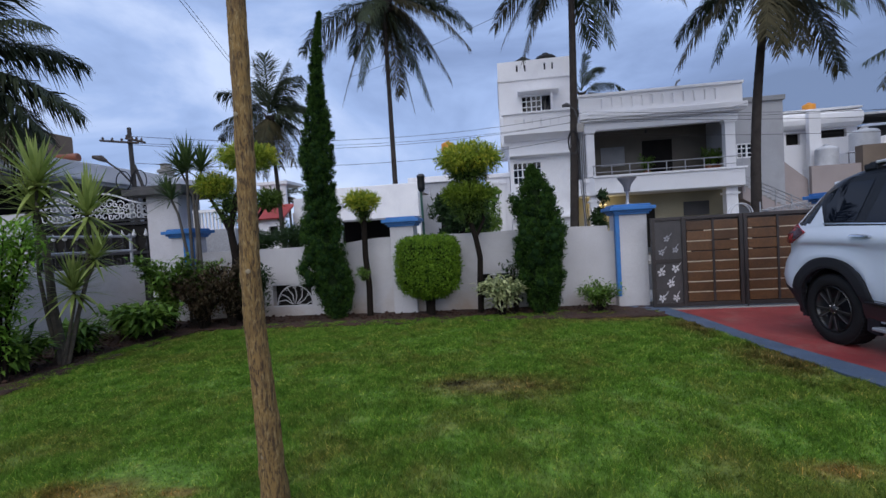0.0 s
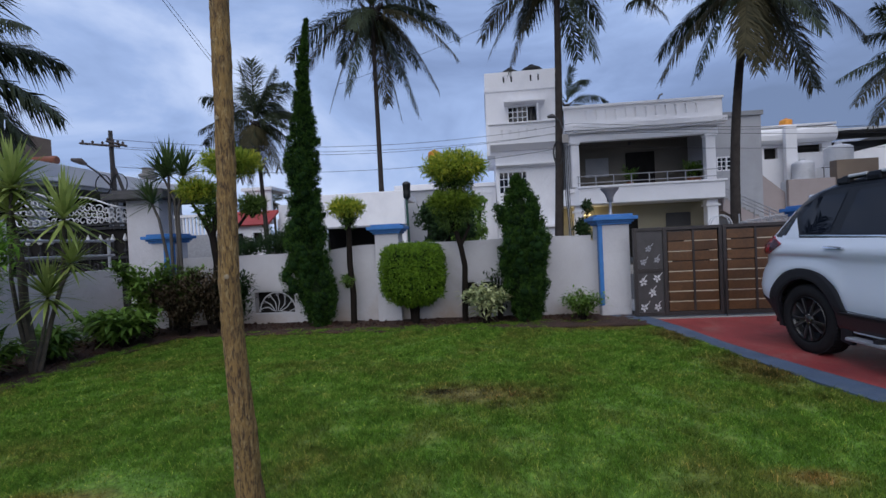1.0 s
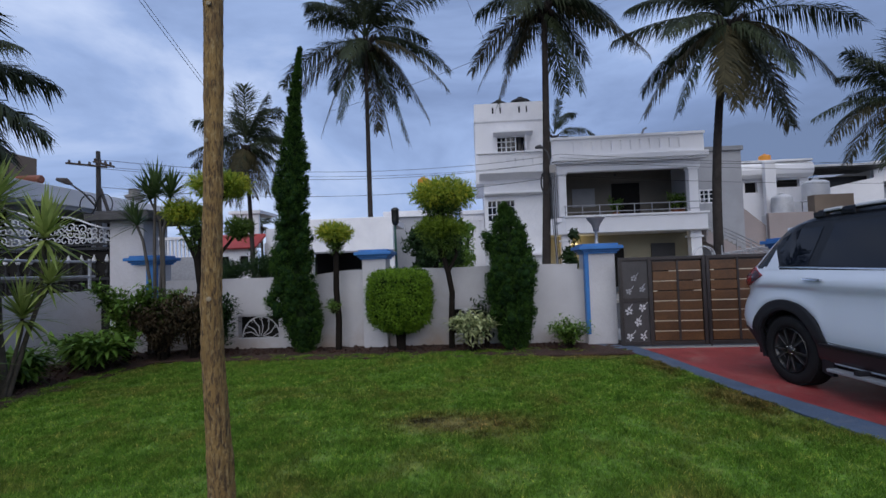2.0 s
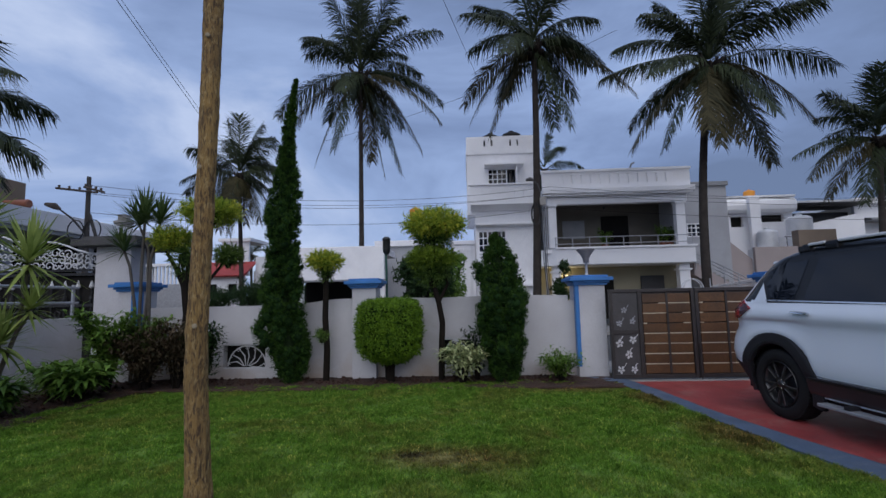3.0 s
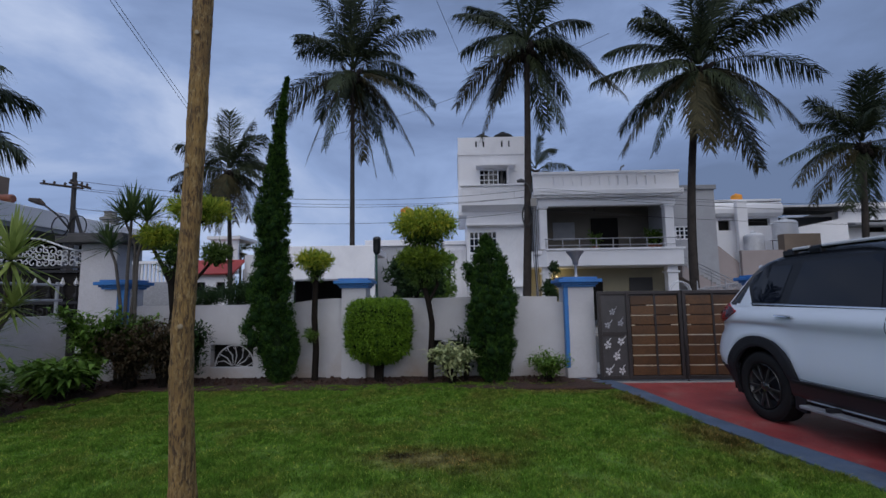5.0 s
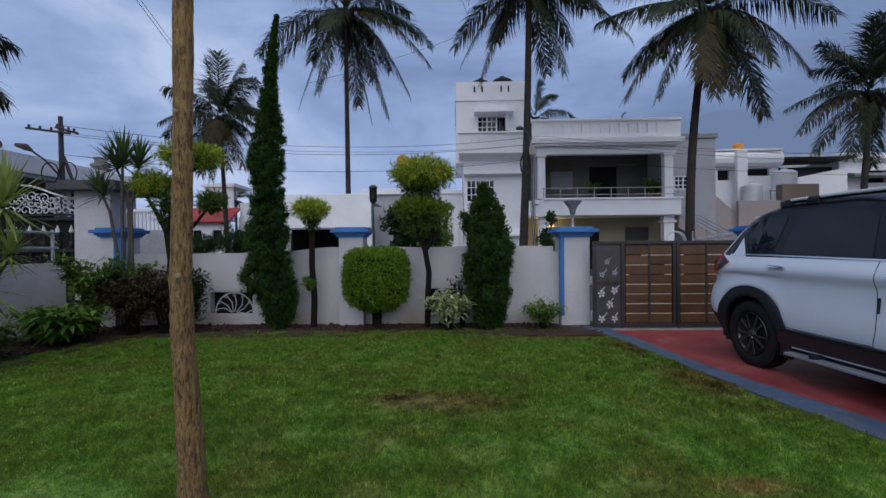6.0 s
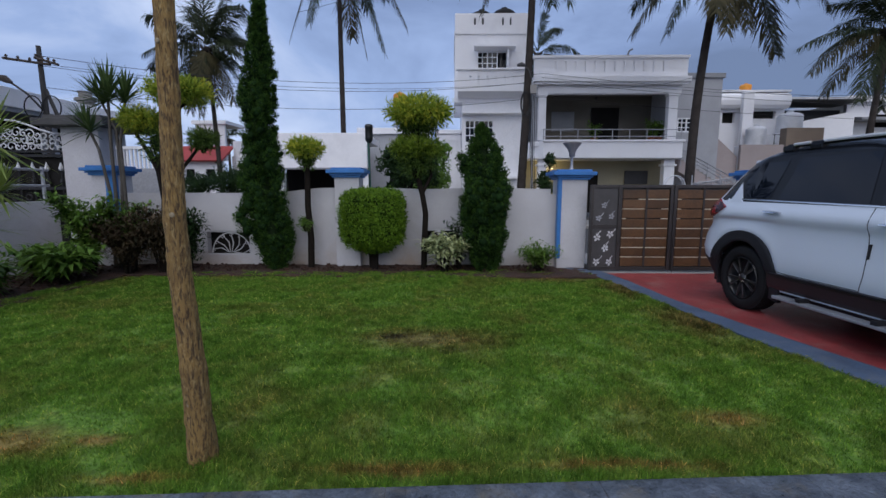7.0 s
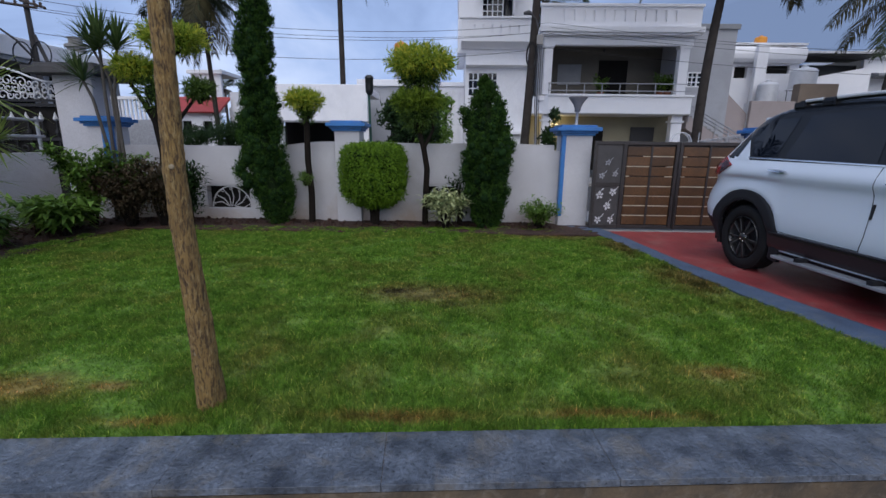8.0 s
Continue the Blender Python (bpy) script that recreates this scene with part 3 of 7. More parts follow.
def gate():
    y = 7.2
    leafs = ((2.06, 3.335), (3.345, 4.66))
    for i, (a, b) in enumerate(leafs):
        g = thing("driveway_gate", (a, y, 0.02), "closed gate leaf of teak slats in dark iron frame", "gate", "leaves of the driveway gate")
        w = b - a
        top = 1.34
        fr = bmesh.new()
        px = (0.0, 0.46)          # sheet metal panel with the flowers, on the first leaf
        sx = (0.46, w) if i == 0 else (0.0, w)
        for x0, x1 in ((0, 0.05), (w - 0.05, w), (sx[0] - 0.03, sx[0] + 0.03) if i == 0 else (w - 0.1, w - 0.05)):
            box(fr, x0, x1, -0.03, 0.03, 0, top, bevel=0.004)
        for z0, z1 in ((0.0, 0.06), (top - 0.05, top)):
            box(fr, 0.05, w - 0.05, -0.025, 0.025, z0, z1, bevel=0.004)
        part("frame", fr, IRON, g)
        rng = random.Random(3 + i)
        if i == 0:
            part("sheet_panel", boxes((px[0] + 0.05, px[1] - 0.03, -0.008, 0.008, 0.06, top - 0.05)), PANELG, g, "grey sheet metal panel")
            part("panel_bar", boxes((px[0] + 0.05, px[1] - 0.03, -0.02, 0.02, 0.66, 0.72)), IRON, g)
            for k, (fx, fz, s) in enumerate(((0.13, 0.52, 0.070), (0.33, 0.57, 0.066), (0.26, 0.35, 0.068), (0.13, 0.13, 0.066), (0.33, 0.13, 0.062),
                                             (0.22, 1.02, 0.055), (0.34, 0.85, 0.055), (0.14, 0.82, 0.055))):
                fb = bmesh.new()
                flower(fb, px[0] + fx, -0.012, fz, s, rng.uniform(0, 1.5))
                tube(fb, [(px[0] + fx + s * (0.5 if k % 2 else 0.2), -0.012, fz + s * .5), (px[0] + fx + s * (1.0 if k % 2 else 0.3), -0.012, fz + s * 1.0), (px[0] + fx + s * (1.3 if k % 2 else 0.8), -0.012, fz + s * 1.55)], 0.006, 5)
                part("flower_ornament", fb, SILVER if k < 5 else STEEL, g, "silver metal flower")
        nz = 8
        z0, z1 = 0.07, top - 0.06
        gap = 0.016
        hgt = (z1 - z0) / nz
        cols = [sx[0] + 0.03, (sx[0] + sx[1]) / 2, sx[1] - 0.05] if i == 0 else [0.05, 0.46, 0.86, w - 0.1]
        for c0, c1 in zip(cols, cols[1:]):
            for k in range(nz):
                part("slat", boxes((c0 + 0.012, c1 - 0.012, -0.018 + 0.003 * ((k * 7 + i) % 3), 0.014, z0 + k * hgt, z0 + (k + 1) * hgt - gap), bevel=0.003), WOOD, g)
                if k:
                    q0, q1 = c0 + 0.012, c1 - 0.012
                    if k in (5, 6, 7) and rng.random() < 0.75:
                        q0, q1 = (c0 + 0.012, c0 + 0.07) if rng.random() < .5 else (c1 - 0.12, c1 - 0.012)
                    part("gap_strip", boxes((q0, q1, -0.008, 0.004, z0 + k * hgt - gap, z0 + k * hgt - 0.002)), CREAMP, g, "pale strip between the slats")
        for c in cols[1:-1]:
            part("mullion", boxes((c - 0.016, c + 0.016, -0.026, 0.012, 0.06, top - 0.05), bevel=0.003), IRON, g)
        part("back_sheet", boxes((sx[0] + 0.03, sx[1] - 0.03, 0.016, 0.022, 0.05, top - 0.04)), IRON, g)
        if i == 1:
            part("drop_bolt", tube(bmesh.new(), [(0.02, -0.04, 0.5), (0.02, -0.04, -0.03)], 0.009, 6), IRON, g)


gate()


def post_lamp():
    t = thing("post_lamp", (1.86, 7.62, 1.60), "grey chalice shaped lamp on the gate pillar", "lamp")
    part("stem", lathe(bmesh.new(), [(0.05, 0), (0.03, 0.02), (0.022, 0.05), (0.022, 0.2), (0.035, 0.22)], 12), STEEL, t, smooth=True)
    part("bowl", lathe(bmesh.new(), [(0.045, 0.21), (0.05, 0.27), (0.075, 0.33), (0.145, 0.42), (0.15, 0.435), (0.05, 0.45)], 16), material("lamp_grey_plastic", (0.22, 0.21, 0.22), None, 0.5, 8, 70, 0.1), t, "ribbed grey bowl", smooth=True)


post_lamp()


def garden_lamp():
    t = thing("garden_lamp", (-1.50, 7.9, -0.0), "dark green garden lamp with cylindrical head", "lamp")
    gr = material("dark_green_enamel", (0.012, 0.085, 0.06), None, 0.4, 6, 70, 0.1)
    part("pole", tube(bmesh.new(), [(0.02, 0, 0), (0.0, 0, 1.5), (-0.01, 0, 2.1)], [0.024, 0.021, 0.019], 10), gr, t)
    part("head", lathe(bmesh.new(), [(0.03, 2.06), (0.062, 2.1), (0.066, 2.16), (0.066, 2.3), (0.072, 2.31), (0.072, 2.34), (0.04, 2.37)], 14), material("lamp_black", (0.012, 0.013, 0.014), None, 0.4, 6, 60, 0.05), t, "black cylindrical lamp head", smooth=True)


garden_lamp()
# ---- houses and street beyond the wall ----
CREAM = material("cream_house_paint", (0.40, 0.36, 0.25), (0.34, 0.31, 0.22), 0.8, 0.7, 30, 0.1)
PINKW = material("pinkish_plaster", (0.40, 0.34, 0.33), (0.34, 0.29, 0.28), 0.85, 0.8, 30, 0.15)
BROWNW = material("brown_plaster", (0.22, 0.17, 0.13), (0.17, 0.13, 0.10), 0.85, 0.8, 30, 0.15)
REDROOF = material("red_roof_tile", (0.40, 0.05, 0.045), (0.30, 0.04, 0.035), 0.7, 1.5, 30, 0.3)
ORANGE = material("orange_tank_plastic", (0.75, 0.30, 0.03), (0.65, 0.25, 0.025), 0.5, 2, 30, 0.05)
BLACKT = material("black_tank_plastic", (0.010, 0.010, 0.011), None, 0.85, 2, 30, 0.05)
WHITET = material("white_tank_plastic", (0.66, 0.67, 0.70), None, 0.5, 1, 30, 0.05)
SHEETR = material("dark_metal_sheet", (0.06, 0.06, 0.065), (0.045, 0.045, 0.05), 0.6, 1, 20, 0.1)


def window(parent, x0, x1, z0, z1, y, cols, rows, mat=None, depth=0.08, open_pane=-1):
    """A window in a wall that faces -y: frame with bars, and panes behind."""
    mat = mat or HOUSEW
    bm = bmesh.new()
    t = 0.06
    box(bm, x0, x1, y - 0.04, y + depth, z0, z0 + t)
    box(bm, x0, x1, y - 0.04, y + depth, z1 - t, z1)
    n = cols
    for i in range(n + 1):
        x = x0 + (x1 - x0 - t) * i / n
        box(bm, x, x + t, y - 0.038, y + depth, z0 + t, z1 - t)
    w = part("window", bm, mat, parent)
    for i in range(n):
        a = x0 + (x1 - x0 - t) * i / n + t
        b = x0 + (x1 - x0 - t) * (i + 1) / n
        if i != open_pane:
            bars = bmesh.new()
            m = (a + b) / 2
            box(bars, m - 0.018, m + 0.018, y - 0.02, y + 0.02, z0 + t, z1 - t)
            for k in range(1, rows):
                z = z0 + (z1 - z0) * k / rows
                box(bars, a, m - 0.018, y - 0.015, y + 0.015, z - 0.02, z + 0.02)
                box(bars, m + 0.018, b, y - 0.015, y + 0.015, z - 0.02, z + 0.02)
            part("glazing_bar", bars, mat, w)
        part("pane", boxes((a, b, y + 0.03, y + 0.045, z0 + t, z1 - t)), GLASS, w, "dark window pane")
    return w


def slots(x0, x1, n, z0, z1, w):
    step = (x1 - x0) / (n - 1) if n > 1 else 0
    return [(x0 + step * i - w / 2, x0 + step * i + w / 2, z0, z1) for i in range(n)]


def facing_house():
    h = thing("house", (0, 23, 0), "white two storey house with tower and veranda", "house")
    h.matrix_basis = pose(0, 0, 0)
    # tower
    up_win = (1.09, 2.56, 6.96, 7.79)
    part("tower_upper_wall", pierced(0.03, 3.62, 5.6, 8.55, 23.0, 23.2, [up_win]), HOUSEW, h)
    part("tower_upper_side", boxes((0.03, 0.23, 23.2, 28, 5.6, 8.55), (3.42, 3.62, 23.2, 28, 5.6, 8.55), (0.23, 3.42, 27.8, 28, 5.6, 8.55)), HOUSEW, h)
    part("tower_floor", boxes((0.0, 3.64, 22.98, 28.02, 5.42, 5.6)), HOUSEW, h)
    part("tower_roof", boxes((0.0, 3.65, 22.96, 28.02, 8.55, 8.7)), HOUSEW, h)
    holes = [(0.93, 1.02, 8.98, 9.32), (1.32, 1.40, 8.98, 9.32), (2.26, 2.35, 8.97, 9.31), (2.63, 2.71, 8.97, 9.31)]
    part("tower_parapet", pierced(0.03, 3.62, 8.7, 9.5, 23.0, 23.15, holes), HOUSEW, h)
    part("tower_parapet_side", boxes((0.03, 0.18, 23.15, 28, 8.7, 9.5), (3.47, 3.62, 23.15, 28, 8.7, 9.5)), HOUSEW, h)
    window(h, *up_win, 23.05, 3, 3, open_pane=2)
    part("shutter", boxes((2.5, 2.56, 22.55, 23.0, 7.0, 7.75)), HOUSEW, h, "open white window shutter")
    part("window_hood", prism(bmesh.new(), [(23.0, 8.06), (22.5, 7.95), (22.5, 7.86), (23.0, 7.8)], "x", 0.94, 2.88), HOUSEW, h)
    holes = slots(0.75, 2.75, 6, 6.1, 6.48, 0.09)
    part("tower_balcony_front", pierced(0.17, 3.3, 5.8, 6.75, 22.3, 22.42, holes), HOUSEW, h)
    part("tower_balcony_coping", boxes((0.1, 3.37, 22.22, 22.5, 6.751, 6.83), bevel=0.01), HOUSEW, h)
    part("tower_balcony_back", boxes((0.3, 3.17, 22.37, 22.40, 5.9, 6.6)), HOUSEW, h)
    part("tower_balcony_base", prism(bmesh.new(), [(22.3, 5.8), (22.98, 5.8), (22.98, 5.6), (22.75, 5.6)], "x", 0.17, 3.3), HOUSEW, h)
    part("tower_balcony_side", boxes((0.17, 0.29, 22.42, 22.99, 5.8, 6.75), (3.18, 3.3, 22.42, 22.99, 5.8, 6.75)), HOUSEW, h)
    lo_win = (0.52, 1.95, 3.48, 4.6)
    part("tower_lower_wall", pierced(0.4, 3.5, 0, 5.42, 23.05, 23.25, [lo_win]), HOUSEW, h)
    part("tower_lower_side", boxes((0.4, 0.6, 23.25, 28, 0, 5.42), (3.3, 3.5, 23.25, 28, 0, 5.42)), HOUSEW, h)
    window(h, *lo_win, 23.1, 3, 3)
    part("ledge", prism(bmesh.new(), [(23.05, 5.0), (22.6, 4.92), (22.6, 4.84), (23.05, 4.78)], "x", 0.4, 3.45), HOUSEW, h)
    part("tower_plinth_ledge", boxes((0.38, 3.4, 22.7, 23.04, 1.75, 1.87)), HOUSEW, h)
    # main block
    holes = slots(4.75, 9.75, 12, 6.72, 7.18, 0.10)
    part("roof_parapet", pierced(3.75, 10.92, 6.45, 7.32, 22.5, 22.6, holes), HOUSEW, h)
    part("parapet_backing", boxes((4.2, 10.7, 22.565, 22.59, 6.6, 7.25)), HOUSEW, h)
    part("parapet_coping", boxes((3.7, 10.97, 22.44, 22.72, 7.32, 7.44), bevel=0.01), HOUSEW, h)
    part("parapet_side", boxes((10.77, 10.92, 22.72, 28, 6.45, 7.32)), HOUSEW, h)
    part("roof_slab", boxes((3.7, 10.97, 22.15, 28, 6.2, 6.44), bevel=0.01), HOUSEW, h)
    part("roof_drip", boxes((3.75, 10.9, 22.25, 22.4, 6.1, 6.2)), HOUSEW, h)
    part("beam", boxes((3.95, 10.7, 22.5, 22.85, 5.72, 6.19), bevel=0.01), HOUSEW, h)
    for a, b in ((4.02, 4.38), (10.15, 10.58)):
        part("column", boxes((a, b, 22.52, 22.88, 3.56, 5.62), (a - 0.06, b + 0.06, 22.46, 22.9, 5.62, 5.715), bevel=0.01), HOUSEW, h)
    part("veranda_back_wall", boxes((4.0, 11.0, 25.2, 25.4, 3.5, 6.19)), VERANDA, h, "veranda wall coloured dim as in shade")
    part("veranda_side_wall", boxes((10.45, 10.6, 22.9, 25.19, 3.5, 6.19)), HOUSEG, h)
    part("veranda_side_wall", boxes((3.85, 4.0, 22.9, 25.19, 3.5, 6.19)), HOUSEG, h)
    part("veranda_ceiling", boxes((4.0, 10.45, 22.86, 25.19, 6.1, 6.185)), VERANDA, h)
    part("veranda_door", boxes((7.3, 8.75, 25.12, 25.19, 3.56, 5.5), bevel=0.01), DARKIN, h, "near-black sheet as the shade of the veranda doorway")
    part("veranda_window", boxes((5.2, 6.4, 25.14, 25.19, 4.3, 5.3), bevel=0.01), GREYP, h)
    part("balcony_floor", boxes((3.75, 10.82, 22.4, 25.4, 3.3, 3.5)), HOUSEW, h)
    bm = prism(bmesh.new(), [(22.2, 3.46), (22.2, 2.72), (22.36, 2.66), (22.39, 2.66), (22.39, 3.46)], "x", 4.24, 10.78)
    part("balcony_apron", bm, HOUSEW, h)
    part("balcony_coping", boxes((4.18, 10.86, 22.12, 22.46, 3.465, 3.56), bevel=0.012), HOUSEW, h)
    bm = bmesh.new()
    vs = [(4.24, 22.2), (3.62, 22.9), (3.62, 23.04), (4.3, 22.4)]
    prism(bm, vs, "z", 2.68, 3.5)
    part("balcony_return", bm, HOUSEW, h)
    rail = bmesh.new()
    for z in (3.72, 4.04):
        tube(rail, [(4.2, 22.3, z), (10.75, 22.3, z)], 0.022, 6)
    part("balcony_rail", rail, STEEL, h, "steel pipe balcony rail")
    for i in range(9):
        x = 4.25 + 0.81 * i
        part("rail_post", tube(bmesh.new(), [(x, 22.3, 3.56), (x, 22.3, 4.06)], 0.022, 6), STEEL, h)
    part("ground_floor_wall", boxes((3.5, 11.2, 24.6, 24.8, 0, 3.3)), CREAM, h, "cream ground floor wall under the balcony")
    part("ground_floor_ceiling", boxes((3.6, 10.75, 22.42, 24.58, 2.7, 2.78)), HOUSEW, h)
    for a, b in ((4.1, 4.5), (10.15, 10.65)):
        part("ground_column", boxes((a, b, 22.6, 23.0, 0, 2.68), (a - 0.07, b + 0.07, 22.53, 23.07, 2.35, 2.45), bevel=0.01), HOUSEW, h)
    part("ground_door", boxes((6.4, 7.6, 24.52, 24.59, 0.0, 2.1), bevel=0.01), DARKIN, h)
    part("ground_window", boxes((9.0, 10.2, 24.52, 24.59, 1.5, 2.2), bevel=0.01), SHEETR, h)
    # wing with its outside stair
    ww = (11.3, 12.25, 4.11, 4.82)
    part("wing_wall", pierced(10.95, 13.42, 0, 6.75, 24.0, 24.2, [ww]), HOUSEG, h)
    part("wing_side", boxes((13.22, 13.42, 24.2, 30, 0, 6.75)), HOUSEG, h)
    part("wing_coping", boxes((10.93, 13.5, 23.9, 30, 6.75, 6.98), bevel=0.01), GREYP, h)
    window(h, *ww, 24.05, 2, 3)
    st = prism(bmesh.new(), [(10.85, 2.7), (13.6, 1.0), (13.6, 0.4), (10.85, 2.1)], "y", 22.6, 23.7)
    part("stair_flight", st, PINKW, h)
    for i in range(14):
        x = 10.9 + 0.19 * i
        part("stair_step", boxes((x, x + 0.2, 22.62, 23.68, 2.55 - 0.118 * i, 2.68 - 0.118 * i)), CONC, h)
    for k in range(3):
        part("stair_rail", tube(bmesh.new(), [(10.85, 22.55, 2.85 + 0.16 * k), (13.6, 22.55, 1.4 + 0.16 * k)], 0.022, 6), STEEL, h)
    for i in range(5):
        x = 10.9 + 0.65 * i
        z = 2.7 - 0.53 * 0.65 * i
        part("stair_rail_post", tube(bmesh.new(), [(x, 22.55, z - 0.3), (x, 22.55, z + 0.52)], 0.02, 6), STEEL, h)
    part("roof_spout", tube(bmesh.new(), [(8.05, 22.4, 7.44), (8.12, 22.4, 7.62), (8.25, 22.4, 7.68)], 0.045, 8), GREYP, h)
    part("veranda_lamp", lathe(bmesh.new(), [(0.01, 0.35), (0.012, 0.12), (0.06, 0.08), (0.07, 0.0), (0.02, -0.05)], 8, (7.1, 23.8, 5.7)), SHEETR, h)


facing_house()


def roof_tank(x, y, z, r, hgt, mat, label):
    t = thing("water_tank", (x, y, z), label, "water tank")
    prof = [(r * 0.96, 0), (r, 0.04)]
    for k in range(1, 6):
        prof += [(r, hgt * 0.75 * k / 6), (r * 0.97, hgt * 0.75 * (k + .4) / 6)]
    prof += [(r, hgt * 0.76), (r * 0.97, hgt * 0.81), (r * 0.86, hgt * 0.87), (r * 0.66, hgt * 0.92), (r * 0.3, hgt * 0.955)]
    part("shell", lathe(bmesh.new(), prof, 18), mat, t, smooth=True)
    part("lid", lathe(bmesh.new(), [(r * 0.28, hgt * 0.94), (r * 0.28, hgt * 1.02), (r * 0.12, hgt * 1.05)], 12), mat, t)


roof_tank(1.32, 23.8, 8.7, 0.48, 1.2, BLACKT, "black plastic water tank on the tower roof")
roof_tank(2.45, 23.85, 8.7, 0.56, 1.3, BLACKT, "black plastic water tank on the tower roof")


def far_house():
    h = thing("house", (17, 27, 0), "white flat roofed house with a round cornice", "house")
    h.matrix_basis = pose(0, 0, 0)
    part("wall", pierced(15.2, 18.9, 0, 5.8, 27.3, 27.5, [(15.4, 16.1, 5.0, 5.6), (16.9, 18.4, 5.25, 5.68)]), HOUSEW, h)
    part("side_wall", boxes((15.2, 15.4, 27.5, 33, 0, 5.8)), HOUSEW, h)
    part("dark_opening", boxes((15.35, 18.6, 27.52, 27.6, 4.9, 5.75)), DARKIN, h)
    prof = [(27.5, 5.75), (27.0, 5.78), (26.85, 5.95), (26.8, 6.2), (26.85, 6.45), (27.0, 6.6), (27.5, 6.65)]
    part("cornice", prism(bmesh.new(), prof, "x", 15.0, 18.9), HOUSEW, h, "thick rounded white cornice")
    part("roof", boxes((15.0, 18.9, 27.5, 33, 6.2, 6.65)), HOUSEW, h)
    part("roof_rim", boxes((14.95, 18.95, 26.95, 33, 6.66, 6.78), bevel=0.02), HOUSEW, h)
    part("column", boxes((16.1, 16.68, 26.55, 26.84, 0, 6.6), bevel=0.02), HOUSEW, h)
    part("low_wall", boxes((14.6, 16.75, 24.0, 24.2, 0, 3.5), bevel=0.01), PINKW, h, "pinkish low front wall")
    part("brown_wall", boxes((16.75, 18.6, 23.9, 24.4, 0, 4.32), bevel=0.015), BROWNW, h, "brown plaster wall block")
    bm = prism(bmesh.new(), [(13.5, 3.9), (14.62, 2.9), (14.62, 0), (13.5, 0)], "y", 24.3, 24.5)
    part("stair_wall", bm, PINKW, h)
    part("terrace_wall", prism(bmesh.new(), [(18.9, 4.9), (24.3, 5.95), (24.3, 0), (18.9, 0)], "y", 29, 29.2), HOUSEW, h)
    part("terrace_back", boxes((18.9, 25, 31, 31.2, 0, 6.3)), SHEETR, h)
    part("sheet_canopy", prism(bmesh.new(), [(18.95, 6.48), (24.6, 6.5), (24.6, 6.62), (18.95, 6.62)], "y", 28.6, 31.2), SHEETR, h, "dark sheet metal canopy")
    part("canopy_gutter", boxes((19.5, 24.6, 28.5, 28.58, 6.56, 6.68)), WHITET, h)
    rail = bmesh.new()
    for x in (16.9, 17.3, 17.75, 18.1):
        tube(rail, [(x, 25.0, 3.4), (x, 25.0, 4.1)], 0.02, 6)
    tube(rail, [(16.8, 25.0, 4.1), (18.2, 25.0, 4.1)], 0.02, 6)
    part("terrace_rail", rail, SHEETR, h)


far_house()
roof_tank(17.25, 28.4, 6.79, 0.32, 0.62, ORANGE, "small orange plastic water tank on the roof")
roof_tank(18.45, 26.2, 4.3, 0.62, 1.15, WHITET, "white plastic water tank on the terrace")
roof_tank(16.55, 26.0, 3.6, 0.5, 1.1, WHITET, "white plastic water tank beside a rail")
for tx, ty, tz in ((18.45, 26.2, 4.3), (16.55, 26.0, 3.6)):
    structure(part("tank_plinth", boxes((tx - 0.7, tx + 0.7, ty - 0.7, ty + 0.7, 0, tz), bevel=0.02), HOUSEW), "white masonry block under a tank", "plinth")


def east_house():
    h = thing("house", (28, 30, 0), "grey white house behind the palm", "house")
    h.matrix_basis = pose(0, 0, 0)
    part("wall", pierced(24.6, 33, 0, 6.6, 30, 30.25, [(26.3, 27.6, 5.1, 5.9), (29, 30.5, 4.2, 5.6)]), HOUSEW, h)
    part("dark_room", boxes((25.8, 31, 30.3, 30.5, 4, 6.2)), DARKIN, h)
    part("hood", prism(bmesh.new(), [(30, 5.75), (28.8, 5.55), (28.8, 5.4), (30, 5.4)], "x", 24.6, 29), GREYP, h, "grey sloping hood")
    part("roof", boxes((24.3, 33.5, 29.5, 38, 6.6, 6.95)), HOUSEW, h)


east_house()


def white_carport():
    h = thing("carport", (-5.5, 19, 0), "white flat carport with dark open front", "carport")
    h.matrix_basis = pose(0, 0, 0)
    part("fascia", boxes((-7.45, -3.55, 18.9, 19.1, 2.1, 3.5), bevel=0.02), HOUSEW, h)
    part("roof", boxes((-7.45, -3.55, 19.1, 22, 3.2, 3.48)), HOUSEW, h)
    part("pier", boxes((-3.85, -3.56, 19.12, 19.4, 0, 3.19)), HOUSEW, h)
    part("pier", boxes((-7.44, -7.1, 19.12, 19.4, 0, 3.19)), HOUSEW, h)
    # Near-black panels carry the shade under the carport roof in their colour.
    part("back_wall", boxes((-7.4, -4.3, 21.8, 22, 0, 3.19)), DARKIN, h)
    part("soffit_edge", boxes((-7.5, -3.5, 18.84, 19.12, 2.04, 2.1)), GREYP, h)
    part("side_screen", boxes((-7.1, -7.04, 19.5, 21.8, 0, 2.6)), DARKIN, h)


white_carport()


